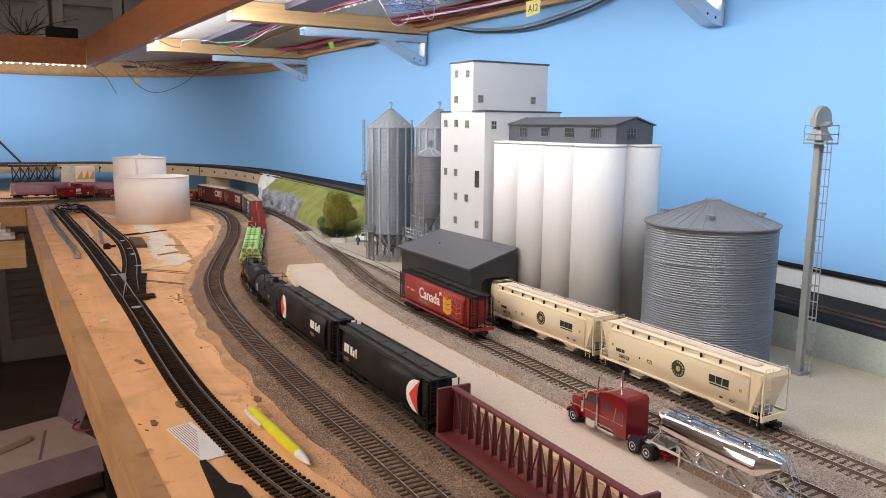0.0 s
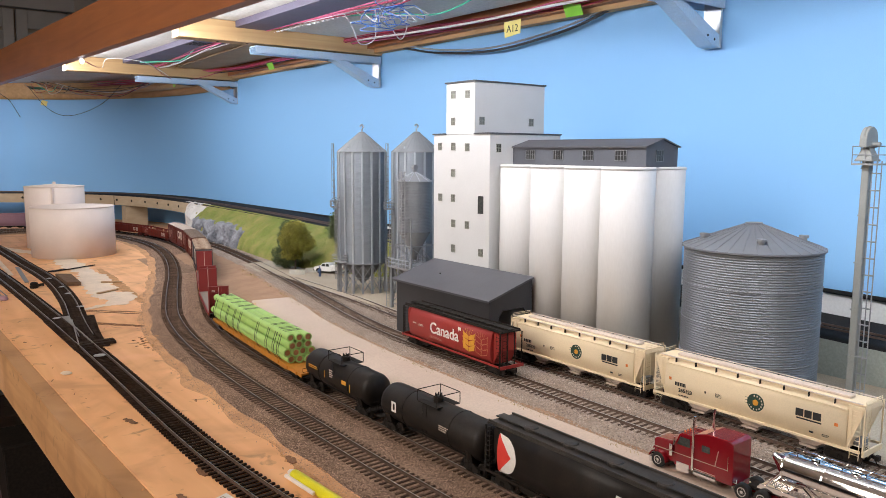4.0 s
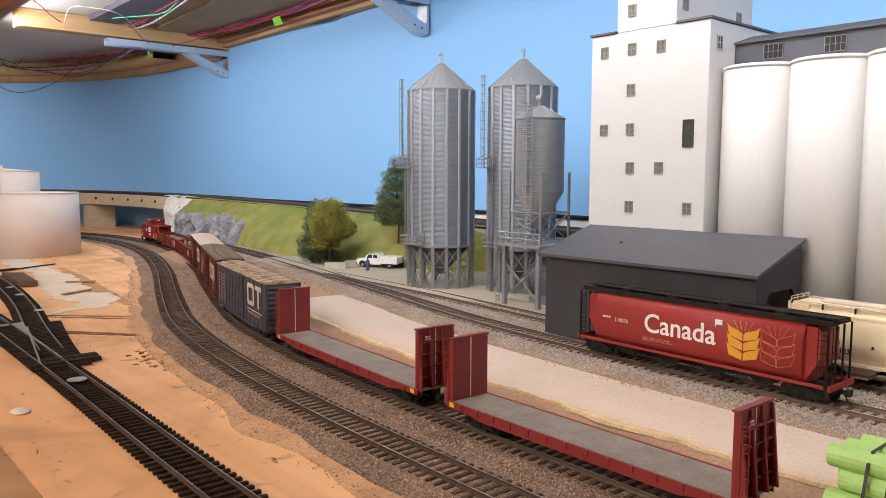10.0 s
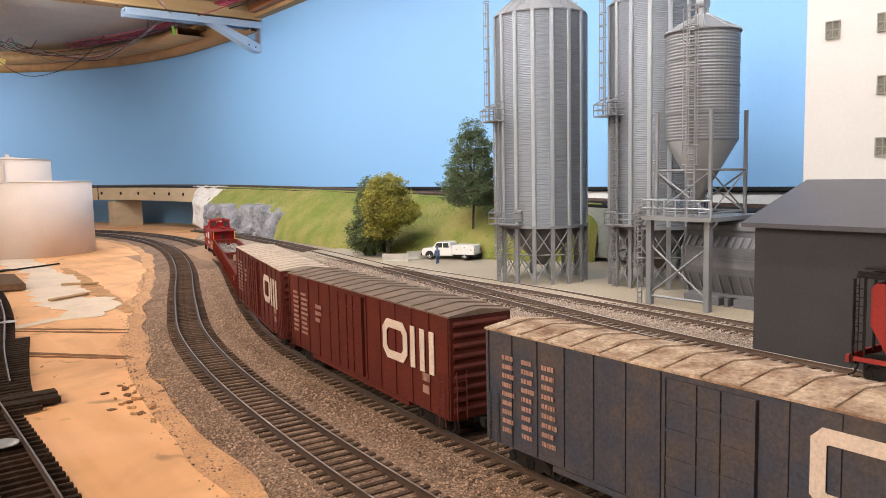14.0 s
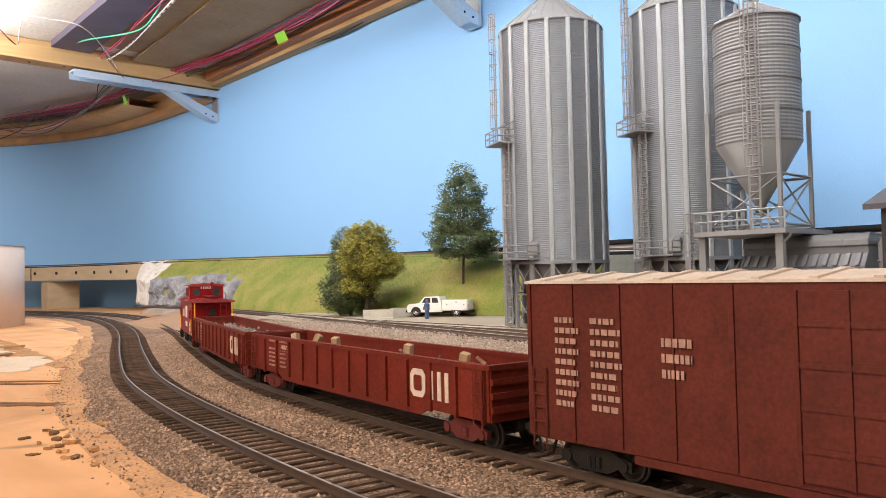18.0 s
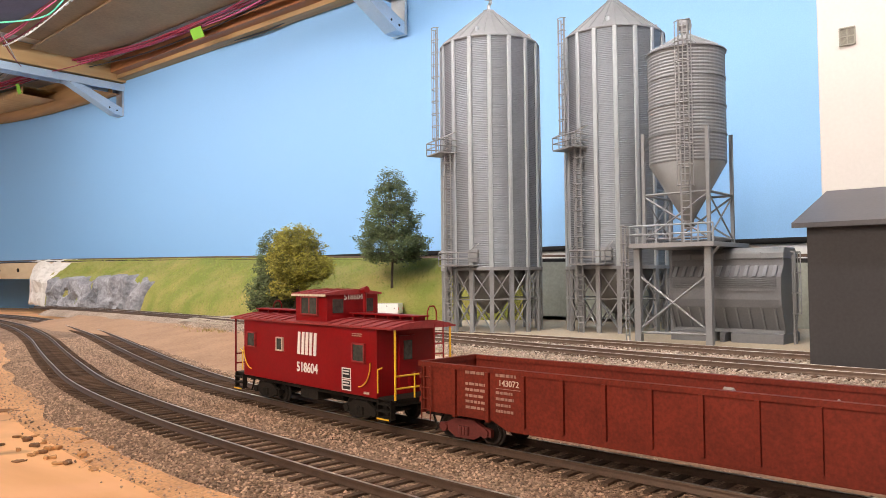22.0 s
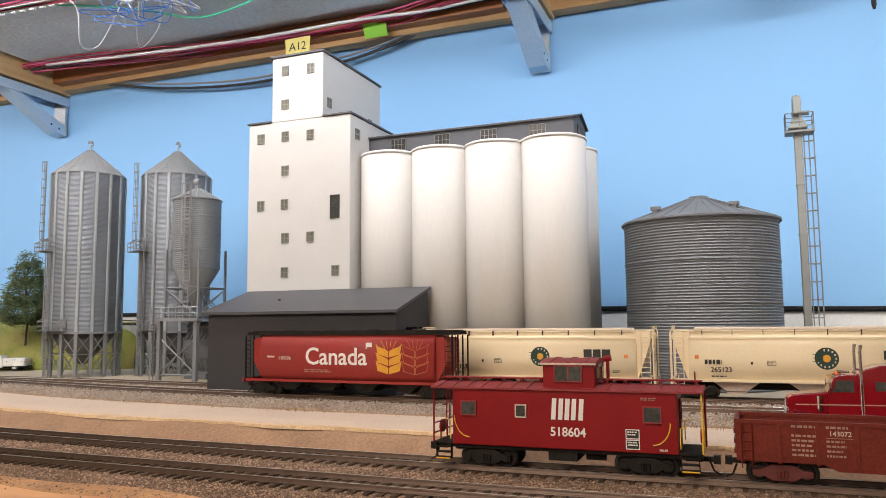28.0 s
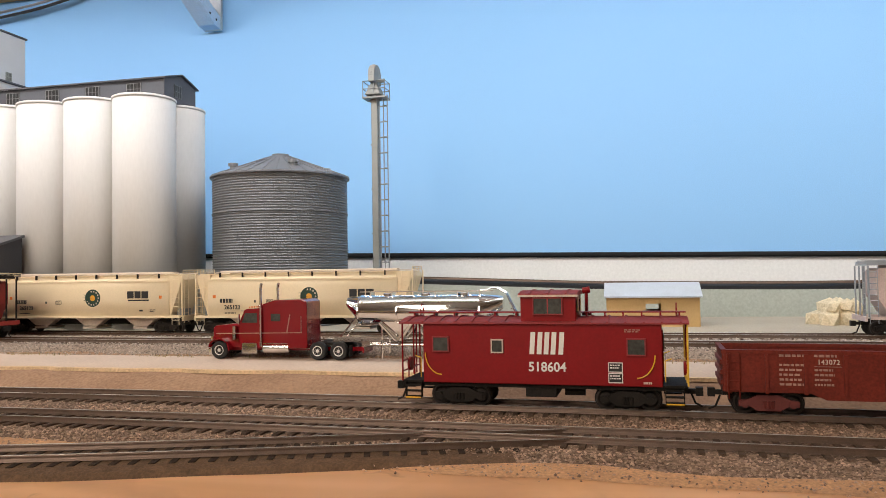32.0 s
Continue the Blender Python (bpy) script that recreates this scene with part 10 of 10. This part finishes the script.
for k in range(12):
    a0, rx, ry, cx, cy = rr_.uniform(0, 6), rr_.uniform(0.020, 0.034), rr_.uniform(0.05, 0.10), rr_.uniform(-0.02, 0.02), rr_.uniform(-0.03, 0.03)
    pts = [(cx + rx * math.cos(a0 + j * 0.7), cy + ry * math.sin(a0 + j * 0.7), 0.004 + 0.010 * rr_.random()) for j in range(10)]
    part("loop", tube(pts, 0.0016, 6, 5), M["under" if k % 3 else "galv_dark"], coil)


# ---- turnout at the fork of the bare tracks ----
sw = thing("turnout", "black plastic turnout with steel points and a throw bar", "turnout", kind="structure")
tm = None
for k in range(30):
    y = 1.215 + 0.0072 * k
    wd = 0.017 + 0.030 * max(0, (k - 3) / 27) ** 1.2
    sh = 0.0 + 0.021 * max(0, (k - 3) / 27) ** 1.2
    xc = float(np.interp(y, FORE.y[::-1], FORE.x[::-1]))
    part("sleeper", box(B(), xc - 0.018, xc + wd + 0.010, y - 0.0016, y + 0.0016, ZT + 0.0010, ZT + 0.0035), M["tie"], sw)
for dx, dy in ((0.0, 0.0), (0.001, 0.013)):
    part("throw_bar", bevel(box(B(), 0.135 + dx, 0.186 + dx, 1.222 + dy, 1.231 + dy, ZT + 0.0012, ZT + 0.0046), 0.0003, 1), M["tie"], sw)
for s, (xa, ya, xb, yb) in enumerate(((0.1395, 1.23, 0.166, 1.40), (0.157, 1.23, 0.159, 1.36))):
    d = Vector((xb - xa, yb - ya))
    part("point_rail", box(B(), 0, d.length, -0.0006, 0.0006, 0, 0.0022), M["railhead"], sw, m=pose(xa, ya, ZT + 0.0036, 0, 0, math.degrees(math.atan2(d.y, d.x))))
part("frog", prism(B(), [(0.1585, 1.355), (0.1605, 1.355), (0.168, 1.43), (0.158, 1.43)], ZT + 0.0034, ZT + 0.0054, "z"), M["railhead"], sw)
plate = lathe(B(), [(0.0072, 0), (0.0072, 0.0004), (0.0050, 0.0009), (0, 0.0010)], 18)
pl = None
for x, y, sx, sy in ((0.148, 1.155, 1.0, 1.0), (0.149, 1.425, 0.8, 0.7), (0.200, 1.50, 0.9, 0.7), (0.209, 1.64, 0.8, 0.9), (0.213, 1.72, 0.7, 0.5), (0.214, 1.84, 0.7, 0.9)):
    m = pose(x, y, ZT + 0.0048) @ Matrix.Diagonal((sx, sy, 1, 1))
    if pl is None:
        pl = part("joint_plate", plate, M["steel"], sw, m=m)
    else:
        share("joint_plate", pl, sw, m)

# ---- raised line in the far corner: truss bridge, piers and abutment ----
M["truss"] = mat("dark_bridge_paint", (0.020, 0.021, 0.024), 0.6, 0, 0.2, 60, 900, 0.1)
br = thing("truss_bridge", "dark steel truss bridge carrying the raised line over concrete piers", "bridge", m=pose(0, 3.40, 0.094))
for y in (-0.028, 0.028):
    part("bottom_chord", box(B(), -0.62, 0.0, y - 0.003, y + 0.003, -0.004, 0.004), M["truss"], br)
    part("top_chord", box(B(), -0.55, -0.055, y - 0.003, y + 0.003, 0.128, 0.136), M["truss"], br)
    for k in range(10):
        x = -0.055 - 0.055 * k
        part("vertical", box(B(), x - 0.002, x + 0.002, y - 0.002, y + 0.002, 0.004, 0.128), M["truss"], br)
        if k < 9:
            part("diagonal", rod(B(), (x, y, 0.128 if k % 2 else 0.004), (x - 0.055, y, 0.004 if k % 2 else 0.128), 0.0022, 4), M["truss"], br)
    part("end_post", rod(B(), (0.045, y, 0.010), (-0.055, y, 0.132), 0.0034, 4), M["truss"], br)
    part("girder_top", box(B(), 0.0, 0.170, y - 0.003, y + 0.003, -0.006, 0.002), M["truss"], br)
    part("girder_bottom", box(B(), 0.012, 0.160, y - 0.0025, y + 0.0025, -0.070, -0.064), M["truss"], br)
    for k in range(6):
        x = 0.012 + 0.0285 * k
        part("girder_post", box(B(), x - 0.002, x + 0.002, y - 0.002, y + 0.002, -0.066, -0.004), M["truss"], br)
        if k < 5:
            part("girder_brace", rod(B(), (x, y, -0.064), (x + 0.0285, y, -0.006), 0.0018, 4), M["truss"], br)
            part("girder_brace", rod(B(), (x + 0.0285, y, -0.064), (x, y, -0.006), 0.0018, 4), M["truss"], br)


def pier(x, w, top, label):
    ob = part("bridge_pier", bevel(prism(B(), [(-w / 2 - 0.008, Z_TABLE), (w / 2 + 0.008, Z_TABLE), (w / 2, top), (-w / 2, top)], -0.045, 0.045, "y"), 0.002, 1), M["concrete"], None, m=pose(x, 3.40, 0))
    tagged(ob, label, "pier", "bridge piers")


pier(0.036, 0.062, 0.0235, "squat concrete pier under the truss bridge")
pier(0.145, 0.042, 0.0235, "small concrete pier at the end of the bridge")
ab = part("abutment", bevel(prism(B(), [(0.172, Z_TABLE), (0.235, Z_TABLE), (0.235, 0.088), (0.186, 0.088)], 3.345, 3.455, "y"), 0.002, 1), M["concrete"], None)
tagged(ab, "pale concrete abutment where the bridge ends", "abutment")
tower_tan = thing("tan_riser_block", "torn tan cardboard block behind the hoppers", "block", m=pose(0.262, 3.30, Z_TABLE))
part("block", bevel(box(B(), -0.034, 0.034, -0.02, 0.02, 0, 0.100), 0.001, 1), M["spill"], tower_tan)
part("block_flap", prism(B(), [(-0.032, 0.05), (-0.012, 0.085), (-0.008, 0.05), (0.010, 0.085), (0.012, 0.05), (0.030, 0.085), (0.032, 0.05)], -0.0225, -0.0205, "y"), M["hut_tan"], tower_tan)
# support block and bolt holes along the tan riser
sb = part("riser_block", bevel(box(B(), 0.660, 0.735, 2.93, 2.985, Z_TABLE, 0.060), 0.001, 1), M["tan_board"], None)
tagged(sb, "tan plywood block carrying the raised line", "block")
hole = None
for s in [0.62 + 0.085 * k for k in range(30)]:
    if s > UPPER.length - 3.25:
        break
    x, y, h = UPPER.at(s, -0.0376)
    m = Matrix.Translation((x, y, upper_z(y) - 0.018)) @ Matrix.Rotation(h, 4, "Z")
    if hole is None:
        hole = part("bolt", bevel(rod(B(), (0, -0.0010, 0), (0, 0.0010, 0), 0.0042, 10), 0.0004, 1), M["under"], riser, m=m)
    else:
        share("bolt", hole, riser, m)
for s in (1.02, 1.55, 2.05):
    x, y, h = UPPER.at(s, -0.0376)
    part("seam", box(B(), -0.0010, 0.0010, -0.0006, 0.0006, -0.036, -0.003), M["under"], riser, m=Matrix.Translation((x, y, upper_z(y))) @ Matrix.Rotation(h, 4, "Z"))


# ---- far room: louvred closet doors, shelf and things on the upper deck ----
def closet_door(x0, x1):
    t = thing("louvred_door", "white louvred folding closet door", "door", "closet doors", pose(x0, 4.66, -1.045))
    w, H, d = x1 - x0, 2.02, 0.03
    for a, b in ((0.0, 0.055), (w - 0.055, w)):
        part("stile", bevel(box(B(), a + 0.0015, b - 0.0015, 0, d, 0, H), 0.002, 1), M["door_white"], t)
    for z0, z1 in ((0, 0.12), (0.98, 1.06), (H - 0.09, H)):
        part("rail", bevel(box(B(), 0.054, w - 0.054, 0.001, d - 0.001, z0, z1), 0.001, 1), M["door_white"], t)
    first = None
    for z0, z1 in ((0.14, 0.97), (1.08, H - 0.11)):
        n = int((z1 - z0) / 0.042)
        for i in range(n):
            m = pose(0, 0.015, z0 + (z1 - z0) * (i + 0.5) / n, 32, 0, 0)
            if first is None:
                first = part("slat", bevel(box(B(), 0.054, w - 0.054, -0.003, 0.003, -0.023, 0.023), 0.001, 1), M["door_white"], t, m=m)
            else:
                share("slat", first, t, m)
    part("knob", lathe(B(), [(0.008, 0), (0.014, 0.012), (0.016, 0.02), (0, 0.026)], 14), M["steel"], t, m=pose(w - 0.027, 0, 1.02, 90, 0, 0))
    return t


for x in (-0.82, -0.465, -0.105, 0.262, 0.622):
    closet_door(x, x + 0.352)
plain("trim", M["door_white"], -0.95, 0.90, 4.64, 4.698, 0.985, 1.06, kind="structure")

bx = part("black_box", bevel(box(B(), 0.158, 0.262, 3.20, 3.30, 0.5602, 0.6065), 0.002, 1), M["black"], None)
tagged(bx, "plain matt black box on the upper deck", "box")
bush = thing("bare_bush", "small dark twiggy bush standing on the upper deck", "bush", m=pose(0.085, 3.26, 0.5595))
rb = random.Random(4)
a = B()
for k in range(26):
    p = Vector((rb.uniform(-0.012, 0.012), rb.uniform(-0.01, 0.01), 0))
    d = Vector((rb.uniform(-1, 1) * 0.9, rb.uniform(-1, 1) * 0.6, rb.uniform(0.5, 1.2)))
    for j in range(5):
        q = p + d * 0.016
        rod(a, p, q, 0.0018 - 0.0002 * j, 4)
        p, d = q, (d + Vector((rb.gauss(0, 0.5), rb.gauss(0, 0.5), rb.gauss(0, 0.4))))
tagged(part("twig_mass", a, M["bark"], bush), kind="stuff")
part("root_base", lathe(B(), [(0.016, 0), (0.012, 0.004), (0.006, 0.008)], 10), M["bark"], bush)
plain("deck_top", M["deck"], -1.6, 0.60, 3.12, 3.54, 0.5302, 0.5595)
for k in range(5):
    wire(("red", "pink", "red", "white", "blue")[k], [(-0.9, 3.9, 0.98 + 0.012 * k), (-0.3, 3.9, 0.955 + 0.010 * k), (0.1, 3.9, 0.965 + 0.008 * k), (0.5, 3.9, 0.985 + 0.010 * k), (0.9, 3.9, 0.99 + 0.006 * k)], 0.004, "wire of a loom strung across the far room")

sh_ = thing("side_shelf", "low wooden shelf beside the bench with papers on it", "shelf", m=pose(0, 0, 0))
part("board", box(B(), -1.2, 0.028, 2.60, 2.758, -0.112, -0.094), M["cork"], sh_)
part("front_board", box(B(), -1.2, 0.028, 2.582, 2.5995, -0.175, -0.0945), M["pine"], sh_)
for k in range(4):
    ob = part("paper_stack", bevel(box(B(), -0.13 + 0.006 * k, 0.004 - 0.012 * k, 2.63 + 0.004 * k, 2.74, -0.0935 + 0.0105 * k, -0.084 + 0.0105 * k), 0.001, 1), paint("white_paper_stack", (0.70, 0.69, 0.68)), None)
    tagged(ob, "white packet stacked on the side shelf", "packet", "packets on the shelf")

# bench legs and things on the floor
for x, y in ((0.42, 2.30), (0.42, 0.9), (0.80, 2.3), (0.80, 0.9), (0.42, -1.0), (0.80, -1.0)):
    ob = part("bench_leg", bevel(box(B(), x - 0.03, x + 0.03, y - 0.03, y + 0.03, -1.05, Z_TABLE - 0.018), 0.002, 1), M["ply_edge"], None)
    tagged(ob, "square wooden leg under the bench", "leg", "bench legs")
bin_ = part("black_bin", bevel(prism(B(), [(-0.09, 0), (0.09, 0), (0.11, 0.42), (-0.11, 0.42)], -0.10, 0.10, "y"), 0.004, 1), M["under"], None, m=pose(0.31, 2.75, -1.05))
tagged(bin_, "black plastic bin standing under the bench", "bin")
M["mauve_box"] = mat("faded_mauve_card", (0.30, 0.20, 0.23), 0.8, 0, 0.15, 12, 300, 0.1)
M["pale_box"] = mat("pale_pink_card", (0.62, 0.46, 0.40), 0.8, 0, 0.1, 12, 300, 0.1)
crate = thing("open_carton", "open pale cardboard carton with folded mauve flaps on the floor", "carton", m=pose(-0.02, 2.98, -1.05, 0, 0, 18))
part("body", bevel(box(B(), -0.24, 0.20, -0.20, 0.20, 0, 0.16), 0.003, 1), M["pale_box"], crate)
part("flap", bevel(box(B(), -0.24, 0.20, -0.004, 0.004, -0.13, 0.0), 0.001, 1), M["mauve_box"], crate, m=pose(0, -0.20, 0.162, -70, 0, 0))
part("flap", bevel(box(B(), -0.20, 0.20, -0.004, 0.004, 0.0, 0.17), 0.001, 1), M["mauve_box"], crate, m=pose(0.20, 0.0, 0.162, 0, 55, 90))
part("strip", bevel(box(B(), -0.30, 0.02, -0.02, 0.02, 0.163, 0.19), 0.002, 1), M["pale_box"], crate, m=pose(0, 0.02, 0, 0, 0, 20))
part("mauve_panel", bevel(box(B(), 0.02, 0.34, -0.16, 0.12, 0.163, 0.17), 0.002, 1), M["mauve_box"], crate, m=pose(0, 0, 0, 0, 12, -24))
wire("red", [(0.15, 3.06, -0.86), (0.22, 3.10, -0.84), (0.27, 3.02, -0.85), (0.20, 2.94, -0.86), (0.14, 3.0, -0.86), (0.24, 3.08, -0.855), (0.31, 2.92, -0.875), (0.36, 2.78, -0.90)], 0.004, "dark red cord coiled on the carton", 14)
bag = B()
for v in bmesh.ops.create_icosphere(bag, subdivisions=3, radius=0.16)["verts"]:
    v.co = Vector((v.co.x * 1.1, v.co.y, max(v.co.z, -0.10) * 0.8 + 0.08)) * (1 + 0.14 * noise.noise(v.co * 9))
tagged(part("bag", bag, M["mauve_box"], None, smooth=True, m=pose(0.52, 2.60, -1.05)), "slumped mauve bag under the bench", "bag")

# floor planks
plank = None
for i in range(14):
    for j in range(5):
        y, x = 2.2 + 0.18 * i, -0.9 + 0.62 * j + 0.21 * (i % 3)
        if y > 4.55:
            continue
        m = pose(x, y, -1.05)
        if plank is None:
            plank = part("plank", bevel(box(B(), -0.3085, 0.3085, -0.0888, 0.0888, 0.0, 0.004), 0.0012, 1), mat("grey_brown_vinyl_plank", (0.17, 0.125, 0.095), 0.4, 0, 0.15, 12, 120, 0.1, rand=0.25, stretch=(1, 8, 1)), bpy.data.objects["floor"], m=m)
        else:
            share("plank", plank, bpy.data.objects["floor"], m)
motions()
